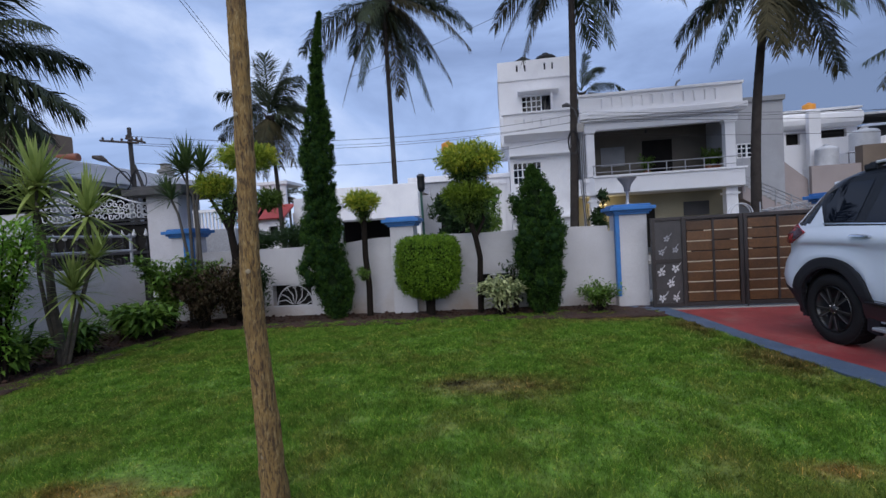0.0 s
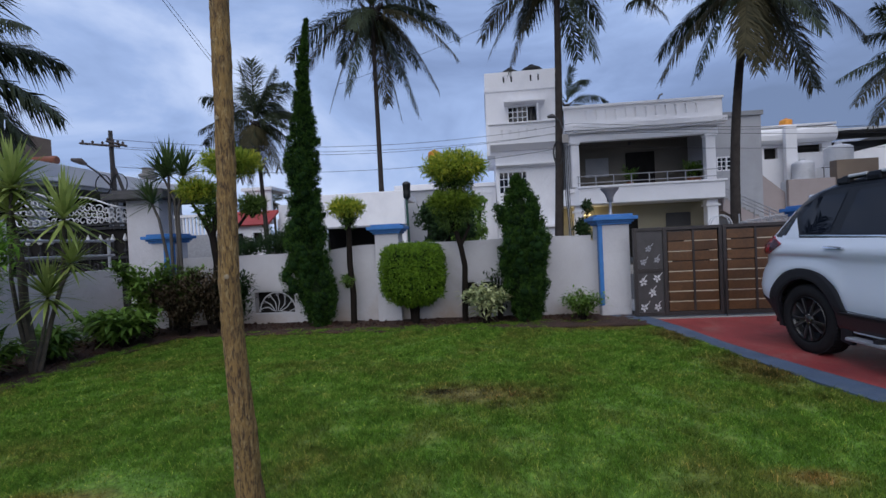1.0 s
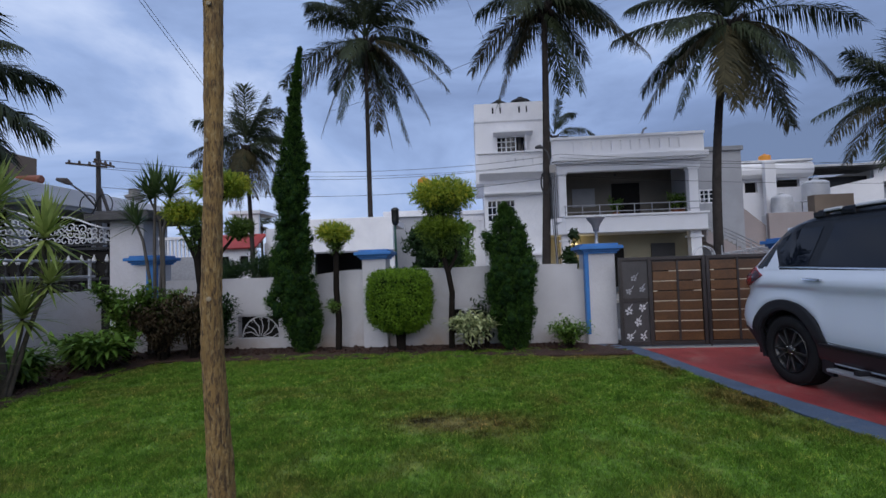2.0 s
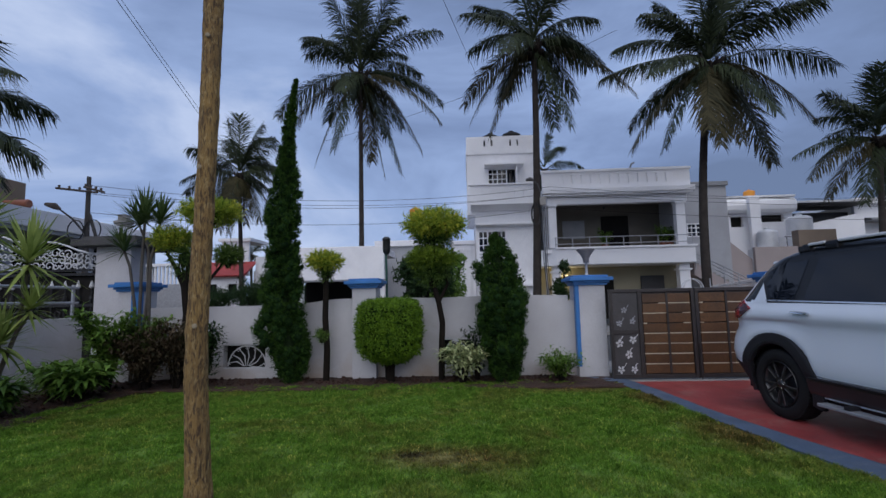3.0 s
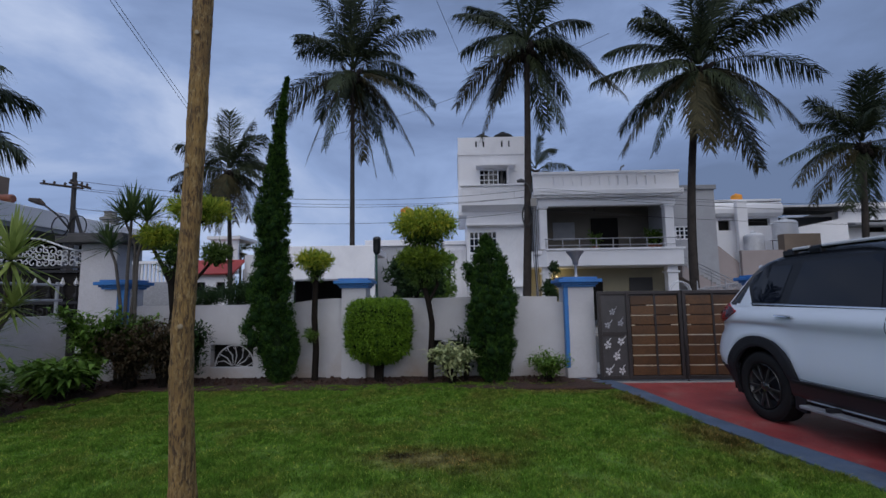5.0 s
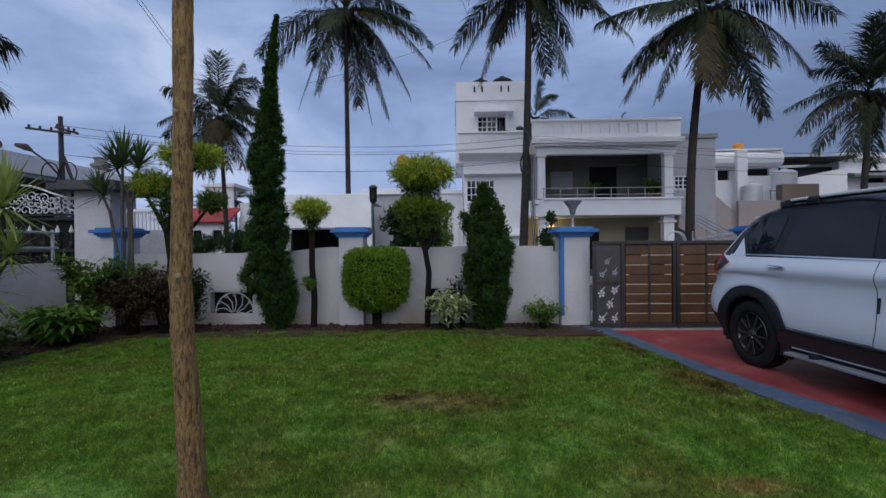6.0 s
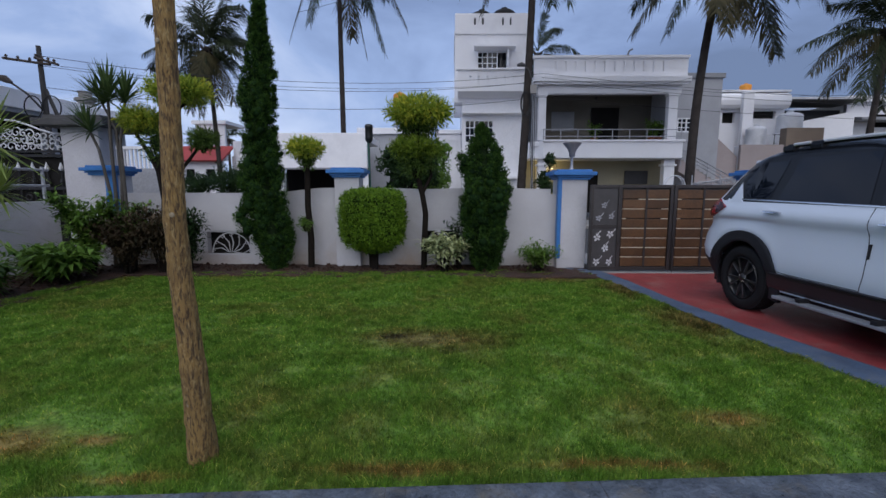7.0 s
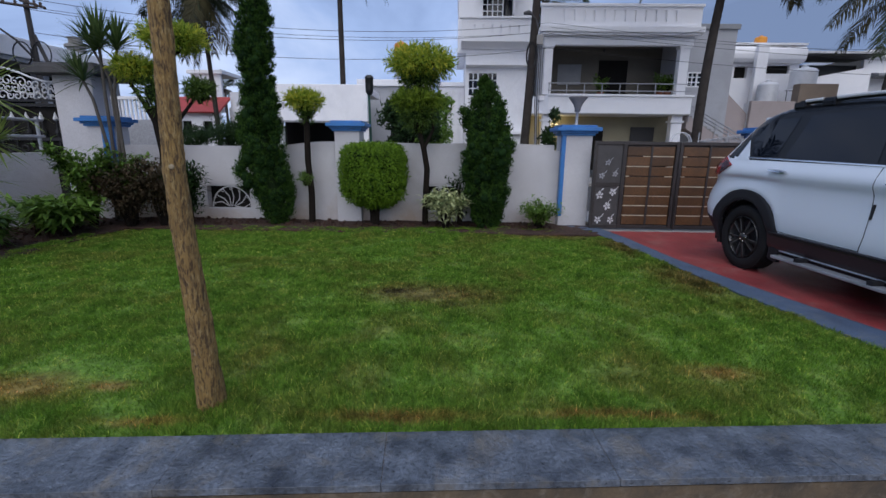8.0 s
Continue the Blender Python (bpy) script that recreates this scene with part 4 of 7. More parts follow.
def pale_house():
    h = thing("house", (-3, 22, 0), "pale grey house block behind the carport", "house")
    h.matrix_basis = pose(0, 0, 0)
    part("wall", pierced(-4.6, -1.4, 0, 3.9, 23, 23.2, [(-3.2, -2.0, 1.4, 2.6)]), HOUSEG, h)
    part("roof", boxes((-4.75, -1.25, 22.85, 27, 3.9, 4.2), bevel=0.02), HOUSEW, h)
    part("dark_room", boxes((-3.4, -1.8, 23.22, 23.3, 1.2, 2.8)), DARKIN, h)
    part("side_wall", boxes((-1.6, -1.4, 23.2, 27, 0, 3.9)), HOUSEG, h)
    part("aerial", tube(bmesh.new(), [(-3.0, 23.5, 4.2), (-3.0, 23.5, 5.0)], 0.015, 5), STEEL, h)
    part("aerial_arm", tube(bmesh.new(), [(-3.25, 23.5, 4.75), (-2.75, 23.5, 4.8)], 0.012, 5), STEEL, h)


pale_house()


def red_roof_house():
    h = thing("house", (-17, 33, 0), "small white house with red tiled roof", "house")
    h.matrix_basis = pose(0, 0, 0)
    part("wall", pierced(-19.9, -16.6, 0, 3.3, 33.2, 33.4, [(-19.4, -18.7, 1.5, 2.6), (-17.9, -17.2, 1.5, 2.6)]), HOUSEW, h)
    part("dark_room", boxes((-19.7, -16.8, 33.5, 33.6, 1, 3)), DARKIN, h)
    part("roof", prism(bmesh.new(), [(32.6, 3.2), (34.6, 4.35), (34.6, 4.2), (32.7, 3.1)], "x", -20.2, -16.4), REDROOF, h, "sloping red tiled roof")
    part("upper_block", pierced(-19.4, -17.2, 3.3, 6.0, 35.0, 35.2, [(-18.2, -17.6, 4.6, 5.4)]), HOUSEW, h)
    part("upper_roof", boxes((-19.6, -17.0, 34.8, 38, 6.0, 6.25)), HOUSEW, h)
    part("upper_back", boxes((-19.3, -17.3, 35.3, 35.5, 3.3, 6.0)), DARKIN, h)
    part("terrace_parapet", boxes((-16.4, -14.7, 34.5, 34.7, 3.6, 4.7)), HOUSEW, h)
    part("terrace_wall", boxes((-16.5, -14.6, 34.4, 34.8, 0, 3.6)), HOUSEW, h)


red_roof_house()


def left_house():
    h = thing("house", (-13, 13, 0), "low house with wide flat eaves and dark windows", "house")
    h.matrix_basis = pose(0, 0, 0)
    piers = ((8.9, 9.2), (11.3, 11.7), (14.0, 14.4), (17.0, 17.4))
    for y0, y1 in piers:
        part("pier", boxes((-12.6, -12.4, y0, y1, 0, 3.3)), HOUSEG, h)
    for (a, y0), (y1, b) in zip(piers, piers[1:]):
        part("window_wall", boxes((-12.6, -12.4, y0, y1, 0, 1.6)), HOUSEG, h)
    part("end_wall", boxes((-20, -12.6, 17.2, 17.4, 0, 3.3)), HOUSEG, h)
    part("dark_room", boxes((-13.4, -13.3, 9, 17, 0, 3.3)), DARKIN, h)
    part("eave", boxes((-20, -11.85, 8.6, 17.6, 3.3, 3.42)), GREYP, h)
    part("fascia", boxes((-12.0, -11.8, 8.6, 17.65, 3.42, 3.92), bevel=0.02), HOUSEW, h, "pale concrete roof edge")
    part("roof", boxes((-20, -12.0, 8.6, 17.6, 3.43, 3.5)), GREYP, h)
    part("rooftop_room", boxes((-21.5, -17.4, 12.6, 16.8, 3.5, 6.1)), BROWNW, h, "dark brown rooftop room")
    part("chimney", lathe(bmesh.new(), [(0.26, 3.5), (0.26, 4.25), (0.33, 4.28), (0.33, 4.36), (0.2, 4.4), (0.2, 4.55), (0.24, 4.6)], 10, (-12.9, 16.3, 0)), CONC, h)


left_house()


def solar_heater():
    t = thing("solar_heater", (-16.3, 15.6, 3.5), "reddish solar water heater tank on a roof stand", "water heater")
    cop = material("heater_copper_paint", (0.24, 0.085, 0.05), None, 0.5, 3, 40, 0.1)
    part("tank", tube(bmesh.new(), [(-0.7, 0, 1.5), (-0.66, 0, 1.5), (0.3, 0, 1.5), (0.34, 0, 1.5)], [0.12, 0.16, 0.16, 0.12], 12), cop, t)
    for x in (-0.5, 0.2):
        part("leg", boxes((x - 0.03, x + 0.03, -0.03, 0.03, 0, 1.36)), STEEL, t)
    part("collector", boxes((-0.7, 0.35, 0.2, 0.24, 0.1, 1.3)), SHEETR, t)


solar_heater()


DARKCON = material("dark_stained_concrete", (0.075, 0.073, 0.075), (0.04, 0.04, 0.042), 0.85, 3, 40, 0.2)


def neighbour_gate():
    p = thing("gate_pillar", (-6.6, 8.4, -0.25), "white gate pillar with flat dark canopy", "gate pillar")
    part("shaft", boxes((-0.33, 0.34, -0.35, 0.05, 0, 2.6), bevel=0.01), WALLW, p)
    part("canopy", boxes((-0.62, 0.62, -0.6, 0.9, 2.6, 2.72), (-0.5, 0.52, -0.5, 0.8, 2.72, 2.78), bevel=0.01), DARKCON, p, "dark flat concrete canopy")
    g = thing("iron_gate", (-9.6, 8.2, 0), "black iron gate with spear points and white scrolls", "gate")
    fr = bmesh.new()
    w = 2.64
    for x in (0.0, w / 2, w - 0.08):
        box(fr, x, x + 0.08, -0.03, 0.03, 0.0, 1.92)
    for z in (0.05, 0.98, 1.26, 1.84):
        box(fr, 0.08, w - 0.08, -0.02, 0.02, z, z + 0.05)
    part("frame", fr, BLACKI, g)
    n = 10
    for i in range(n):
        x = 0.16 + (w - 0.3) * i / (n - 1)
        bm = tube(bmesh.new(), [(x, 0, 0.1), (x, 0, 1.62)], 0.014, 6)
        lathe(bm, [(0.03, 1.34), (0.045, 1.40), (0.03, 1.46)], 6, (x, 0, 0))
        part("bar", bm, BLACKI, g)
        part("spear_tip", lathe(bmesh.new(), [(0.02, 1.6), (0.045, 1.63), (0.004, 1.75)], 6, (x, -0.01, 0)), WHITEI, g, "white spear point")
        if i < n - 1:
            xm = x + (w - 0.3) / (n - 1) / 2
            part("ring", tube(bmesh.new(), [(xm + 0.055 * math.cos(q), 0, 1.12 + 0.055 * math.sin(q)) for q in [math.pi * 2 * j / 12 for j in range(13)]], 0.014, 5), BLACKI, g)
    # Added sheet: the dimness seen through the bars, as near-black colour.
    part("sheet_backing", boxes((0.08, w - 0.08, 0.05, 0.056, 0.1, 1.84)), DARKIN, g, "added near-black sheet for the shade behind the bars")
    rng = random.Random(8)
    for i in range(20):
        x = 0.12 + (w - 0.25) * i / 19
        top = 2.66 - 0.42 * (i / 19)
        for k in range(3):
            r = rng.uniform(0.06, 0.11)
            z = 1.98 + (top - 2.0) * (k + .35) / 3
            s = rng.choice((-1, 1))
            pts = []
            for j in range(15):
                a = s * j * 0.5 + i
                rr = r * (1 - j / 17)
                pts.append((x + rr * math.cos(a), -0.005 * k, z + rr * math.sin(a)))
            part("scroll", tube(bmesh.new(), pts, 0.012, 5), WHITEI, g, "white iron scroll")
    top = [(0.02 + (w - 0.04) * i / 12, 0, 2.72 - 0.45 * i / 12 + 0.05 * math.sin(i)) for i in range(13)]
    part("crest_bar", tube(bmesh.new(), top, 0.018, 6), WHITEI, g)
    part("crest_base", boxes((0.0, w, -0.02, 0.02, 1.921, 1.96)), BLACKI, g)


neighbour_gate()
structure(part("wall_neighbour", boxes((-12.0, -9.7, 8.1, 8.25, -0.25, 2.2)), WALLW), "white street wall of the neighbouring plot", "wall")


def slatted_fence():
    t = thing("slatted_fence", (-8.2, 11, 0), "white slatted screen across the street corner", "fence")
    part("base_wall", boxes((0, 1.3, -0.08, 0.08, 0, 1.75)), HOUSEG, t)
    part("top_rail", boxes((0, 1.3, -0.05, 0.05, 2.2, 2.27)), HOUSEW, t)
    for i in range(13):
        part("slat", boxes((0.02 + i * 0.1, 0.07 + i * 0.1, -0.02, 0.02, 1.75, 2.2)), HOUSEW, t)


slatted_fence()


POLEC = material("dark_weathered_concrete", (0.075, 0.07, 0.068), None, 0.85, 3, 40, 0.2)


def utility_pole():
    t = thing("utility_pole", (-11.05, 12.5, -0.1), "old concrete utility pole with cross arms and street light", "utility pole")
    t.scale = (0.74, 0.74, 0.74)
    part("post", tube(bmesh.new(), [(0.1, 0, 0), (0, 0, 6.9)], [0.125, 0.075], 8), POLEC, t)
    wood = material("weathered_arm", (0.10, 0.08, 0.07), None, 0.8, 4, 60, 0.2)
    for z, a, b in ((6.35, -1.25, 0.45), (6.35, -0.1, 0.75)):
        part("cross_arm", tube(bmesh.new(), [(a, -0.1, z + 0.12), (b, -0.1, z - 0.12)], 0.045, 6), wood, t)
        for k in range(4):
            x = a + (b - a) * (k + 0.3) / 4
            part("insulator", lathe(bmesh.new(), [(0.03, 0), (0.06, 0.05), (0.035, 0.09), (0.05, 0.13), (0.02, 0.17)], 8, (x, -0.1, z + 0.08 - 0.24 * (k / 4))), wood, t)
    part("lamp_arm", tube(bmesh.new(), [(0, 0, 4.6), (-0.4, -0.2, 5.2), (-0.9, -0.3, 5.6)], 0.035, 6), POLEC, t)
    part("lamp_head", tube(bmesh.new(), [(-0.85, -0.3, 5.58), (-1.05, -0.32, 5.7), (-1.4, -0.34, 5.78)], [0.06, 0.13, 0.07], 8), wood, t)
    part("stay", tube(bmesh.new(), [(0.1, 0, 5.4), (0.75, 0, 3.6)], 0.06, 6), POLEC, t)
    for k in range(2):
        part("cable_coil", tube(bmesh.new(), [(-0.3 + 0.7 * k + 0.33 * math.cos(q), -0.15, 4.75 + 0.4 * math.sin(q)) for q in [math.pi * 2 * j / 16 for j in range(17)]], 0.022, 5), BLACKI, t)


utility_pole()


def cable(name, pts, r, label):
    bm = tube(bmesh.new(), pts, r, 5)
    return tagged(part(name, bm, BLACKI), label, "cable")


def sag(a, b, drop, n=14):
    a, b = Vector(a), Vector(b)
    return [a.lerp(b, i / n) - Vector((0, 0, drop * 4 * (i / n) * (1 - i / n))) for i in range(n + 1)]


for z, dz in ((5.35, 0.0), (5.1, 0.1), (4.55, 0.3)):
    cable("overhead_cable", sag((-11.0, 12.5, z - 0.6), (3.1, 17.0, z - 0.02), 0.5), 0.007, "thin black power cable over the street")
    cable("overhead_cable", sag((3.1, 17.0, z - 0.02), (40, 17.5, z - 0.3 + dz), 0.9), 0.007, "thin black power cable over the street")
cable("overhead_cable", sag((-7.15, 6.5, 8.31), (-11.2, 22, 7.55), 0.0), 0.008, "thin black cable running up to the house")
cable("overhead_cable", sag((-7.1, 6.5, 8.40), (-11.1, 22, 7.7), 0.05), 0.007, "thin black cable running up to the house")
cable("overhead_cable", sag((-11.0, 12.5, 4.55), (3.1, 17.0, 5.05), 0.42), 0.006, "thin black power cable over the street")
cable("overhead_cable", sag((3.1, 17.0, 5.2), (30, 20.5, 6.2), 0.8), 0.006, "thin black power cable over the street")
cable("overhead_cable", sag((3.1, 17.0, 5.0), (11.0, 22.2, 6.35), 0.3), 0.006, "thin black service cable to the house")
cable("overhead_cable", sag((-0.9, 7.5, 7.8), (0.75, 17.5, 9.4), 0.0), 0.006, "thin black cable up to a palm")
cable("overhead_cable", sag((-6.5, 20, 8.5), (7.0, 20, 13.2), 0.4), 0.008, "thin black cable between the palms")


def ground_floor_lamp():
    """The lit lamp under the facing house's balcony."""
    t = thing("wall_lamp", (4.9, 24.5, 2.3), "small lit warm wall lamp under the balcony", "lamp")
    em = bpy.data.materials.new("lit_lamp_tube")
    em.use_nodes = True
    p = em.node_tree.nodes["Principled BSDF"]
    p.inputs["Emission Color"].default_value, p.inputs["Emission Strength"].default_value = (1.0, 0.75, 0.35, 1), 1.2
    part("tube", tube(bmesh.new(), [(-0.3, -0.06, 0), (0.3, -0.06, 0)], 0.02, 8), em, t, "glowing tube")
    part("batten", boxes((-0.34, 0.34, -0.035, 0.09, -0.03, 0.03), bevel=0.005), HOUSEW, t)
    li = new("wall_lamp_light", bpy.data.lights.new("wall_lamp_light", "POINT"))
    li.data.energy, li.data.color, li.data.shadow_soft_size = 13.0, (1.0, 0.80, 0.40), 0.2
    li.location = (4.9, 24.2, 2.2)
    return t


ground_floor_lamp()


def garden_hoop():
    t = thing("metal_hoop", (5.75, 12.2, -0.1), "white metal plant hoop standing behind the gate", "plant support")
    for k in range(2):
        part("hoop", tube(bmesh.new(), [(0.26 * math.cos(q), 0.12 * k, 1.45 + 0.28 * math.sin(q)) for q in [math.pi * j / 14 for j in range(15)]], 0.014, 6), WHITEI, t)
    for x in (-0.26, 0.26):
        part("leg", tube(bmesh.new(), [(x, 0, 0), (x, 0, 1.45)], 0.014, 6), WHITEI, t)
        part("leg", tube(bmesh.new(), [(x, 0.12, 0), (x, 0.12, 1.45)], 0.014, 6), WHITEI, t)


garden_hoop()


def scroll_trellis():
    t = thing("iron_trellis", (6.35, 12.6, -0.1), "grey curled iron trellis leaning behind the gate", "trellis")
    rng = random.Random(19)
    for i in range(16):
        x = 0.1 + 0.09 * i
        z = 1.45 + 0.22 * (i / 16)
        part("curl", tube(bmesh.new(), [(x + 0.13 * math.cos(q) * (1 - q / 9), 0.02 * (i % 3), z + rng.uniform(-0.02, 0.02) + 0.12 * math.sin(q) * (1 - q / 9)) for q in [0.45 * j for j in range(14)]], 0.011, 5), STEEL, t)
    for x in (0.05, 0.8, 1.55):
        part("post", tube(bmesh.new(), [(x, 0.03, 0), (x, 0.03, 1.75)], 0.016, 6), STEEL, t)
    for z in (1.3, 1.5):
        part("bar", tube(bmesh.new(), [(0.05, 0.03, z), (1.6, 0.03, z + 0.2)], 0.012, 6), STEEL, t)


scroll_trellis()


def service_pole():
    t = thing("service_pole", (2.78, 16.62, -0.0), "thin grey service pole with street light and cable coil", "street light")
    part("pole", tube(bmesh.new(), [(0, 0, 0), (-0.02, 0, 2.5), (-0.08, 0, 5.0)], [0.045, 0.04, 0.035], 8), STEEL, t)
    part("lamp_arm", tube(bmesh.new(), [(-0.08, 0, 4.95), (-0.2, 0, 5.35), (-0.36, 0, 5.5)], 0.02, 6), SHEETR, t)
    part("lamp_head", tube(bmesh.new(), [(-0.34, 0, 5.5), (-0.46, 0, 5.55), (-0.62, 0, 5.52)], [0.05, 0.08, 0.05], 8), SHEETR, t, "dark street light head")
    part("meter_box", boxes((-0.16, 0.06, -0.12, -0.04, 4.55, 4.85), bevel=0.01), CONC, t)
    for k in range(3):
        part("cable_coil", tube(bmesh.new(), [(-0.32 + (0.14 + 0.02 * k) * math.cos(q), -0.12 - 0.02 * k, 4.2 + (0.36 + 0.03 * k) * math.sin(q)) for q in [math.pi * 2 * j / 16 for j in range(17)]], 0.012, 5), BLACKI, t)
    for k in range(3):
        part("drop_cable", tube(bmesh.new(), [(-0.1 + 0.05 * k, -0.1, 4.5), (-0.12 + 0.07 * k, -0.12, 2.6), (0.02 + 0.05 * k, -0.1, 0.6)], 0.012, 5), BLACKI, t)


service_pole()


def house_annex():
    h = thing("house_annex", (-0.3, 24, 0), "white side annex of the facing house", "house")
    h.matrix_basis = pose(0, 0, 0)
    part("wall", pierced(-0.85, 0.38, 0, 4.05, 24.2, 24.4, [(-0.6, -0.3, 2.2, 3.2)]), HOUSEW, h)
    part("coping", boxes((-0.95, 0.39, 24.05, 28, 4.05, 4.25), bevel=0.015), HOUSEW, h)
    part("side_wall", boxes((-0.85, -0.65, 24.4, 28, 0, 4.05)), HOUSEW, h)
    for x in (-0.85, -0.45, -0.05):
        part("pilaster", boxes((x, x + 0.16, 24.08, 24.19, 0, 3.7), (x - 0.05, x + 0.21, 24.04, 24.19, 3.7, 3.85), bevel=0.01), HOUSEW, h)
    part("dark_room", boxes((-0.64, 0.0, 24.42, 24.5, 2.0, 3.4)), DARKIN, h)


house_annex()
roof_tank(-2.95, 25.8, 5.72, 0.36, 0.72, ORANGE, "orange plastic water tank on a steel stand")


def tank_stand():
    t = thing("tank_stand", (-2.9, 25.8, 4.2), "grey steel stand under a roof tank", "stand")
    for x in (-0.26, 0.26):
        for y in (-0.26, 0.26):
            part("leg", boxes((x - 0.03, x + 0.03, y - 0.03, y + 0.03, 0, 1.5)), STEEL, t)
    part("deck", boxes((-0.36, 0.36, -0.36, 0.36, 1.5, 1.55)), STEEL, t)


tank_stand()
# ---- parked car ----
CARW = material("white_car_paint", (0.69, 0.735, 0.80), (0.67, 0.715, 0.78), 0.3, 1.0, 200, 0.0, spread=0.03, coat=0.6, grit=0.0)
CARB = material("black_car_gloss", (0.008, 0.009, 0.012), None, 0.25, 2, 100, 0.0, coat=0.1, grit=0.03)
CARB.node_tree.nodes["Principled BSDF"].inputs["Specular IOR Level"].default_value = 0.22
CARP = material("black_car_plastic", (0.022, 0.022, 0.026), None, 0.6, 4, 150, 0.1)
SILLP = material("dark_maroon_sill", (0.035, 0.018, 0.020), None, 0.4, 4, 100, 0.05)
CARP.node_tree.nodes["Principled BSDF"].inputs["Specular IOR Level"].default_value = 0.25
TYRE = material("tyre_rubber", (0.018, 0.018, 0.019), None, 0.8, 6, 120, 0.2)
TYRE.node_tree.nodes["Principled BSDF"].inputs["Specular IOR Level"].default_value = 0.15
RIM = material("black_alloy", (0.020, 0.020, 0.022), None, 0.3, 6, 100, 0.0, coat=0.3, grit=0.03)
CHROME = material("chrome_trim", (0.75, 0.76, 0.78), None, 0.12, 2, 100, 0.0, metal=1.0, grit=0.03)
LAMPR = material("red_tail_lens", (0.34, 0.006, 0.010), (0.20, 0.004, 0.006), 0.25, 14, 100, 0.0, coat=0.1, grit=0.03)
LAMPD = material("dark_red_lens", (0.05, 0.003, 0.005), None, 0.25, 8, 100, 0.0, coat=0.1, grit=0.03)
LENSC = material("clear_lamp_lens", (0.55, 0.57, 0.60), None, 0.1, 8, 100, 0.0, coat=0.6, grit=0.03)
ACCENT = material("worn_machined_alloy", (0.20, 0.20, 0.21), None, 0.35, 6, 100, 0.0, metal=0.6, grit=0.03)
RAILP = material("silver_rail_paint", (0.62, 0.63, 0.65), None, 0.4, 3, 100, 0.0, grit=0.03)
CAR_W = 1.77
REAR, FRONT = -0.10, 2.72       # where the axles stand along the car


def lerp_table(x, xs, ys):
    return float(np.interp(x, xs, ys))


def side_v(z):
    return lerp_table(z, [0.2, 0.42, 0.52, 0.62, 0.75, 0.88, 0.95, 1.0, 1.03, 1.08, 1.17, 1.66, 1.74], [0.08, 0.05, 0.018, 0.012, 0.024, 0.036, 0.034, 0.012, 0.004, 0.014, 0.055, 0.215, 0.34])


def rear_u(z):
    return lerp_table(z, [0.24, 0.4, 0.5, 0.62, 0.78, 0.88, 0.96, 1.12, 1.2, 1.46, 1.60, 1.68, 1.74], [-0.68, -0.80, -0.86, -0.885, -0.865, -0.80, -0.785, -0.765, -0.70, -0.49, -0.34, -0.14, 0.15])


def front_u(z):
    return lerp_table(z, [0.24, 0.45, 0.7, 0.9, 1.04, 1.17, 1.45, 1.66, 1.74], [3.46, 3.58, 3.58, 3.48, 3.1, 2.42, 1.92, 1.55, 1.2])


def corner_in(u, z):
    """How far the side bends inwards near the ends of the car."""
    r, q = rear_u(z), front_u(z)
    a = max(0.0, 1 - (u - r) / 0.30)
    b = max(0.0, 1 - (q - u) / 0.6)
    return 0.10 * a ** 2.2 + 0.25 * b ** 2.2


def arch_low(u, base):
    z = base
    for uw in (REAR, FRONT):
        d = abs(u - uw + 0.02)
        if d < 0.45:
            z = max(z, 0.34 + math.sqrt(0.45 ** 2 - d * d) * 0.98)
    return z


def on_side(u, z, out=0.0, far=False):
    v = side_v(z) + corner_in(u, z) - out
    return (u, CAR_W - v if far else v, z)


def side_patch(pts, out, thick, far=False):
    """A plate that lies on the car's side: outline of (u, z), split fine enough to follow the curve."""
    bm = bmesh.new()
    lo = [bm.verts.new(on_side(u, z, out, far)) for u, z in pts]
    hi = [bm.verts.new(on_side(u, z, out - thick, far)) for u, z in pts]
    bm.faces.new(lo)
    n = len(pts)
    for i in range(n):
        bm.faces.new((lo[i], lo[(i + 1) % n], hi[(i + 1) % n], hi[i]))
    bmesh.ops.triangulate(bm, faces=[f for f in bm.faces if len(f.verts) > 4])
    bmesh.ops.recalc_face_normals(bm, faces=bm.faces)
    return bm


def strip(path, width, out, thick, far=False):
    """A band along a path of (u, z) on the car's side."""
    bm = bmesh.new()
    rows = []
    if isinstance(width, float):
        fine = []
        for (a, b), (p, q) in zip(path, path[1:]):
            m = max(1, int(math.hypot(p - a, q - b) / 0.03))
            fine += [(a + (p - a) * i / m, b + (q - b) * i / m) for i in range(m)]
        path = fine + [path[-1]]
    for i, (u, z) in enumerate(path):
        a, b = path[max(i - 1, 0)], path[min(i + 1, len(path) - 1)]
        d = Vector((b[0] - a[0], b[1] - a[1])).normalized()
        w = width[i] if isinstance(width, (list, tuple)) else width
        n = Vector((-d.y, d.x)) * w / 2
        rows.append([bm.verts.new(on_side(u + s * n.x, z + s * n.y, o, far)) for s, o in ((-1, out - thick), (-1, out * 0.6), (-0.6, out), (0.6, out), (1, out * 0.6), (1, out - thick))])
    for p, q in zip(rows, rows[1:]):
        for k in range(5):
            bm.faces.new((p[k], p[k + 1], q[k + 1], q[k]))
    bm.faces.new(rows[0])
    bm.faces.new(rows[-1][::-1])
    bmesh.ops.recalc_face_normals(bm, faces=bm.faces)
    return bm


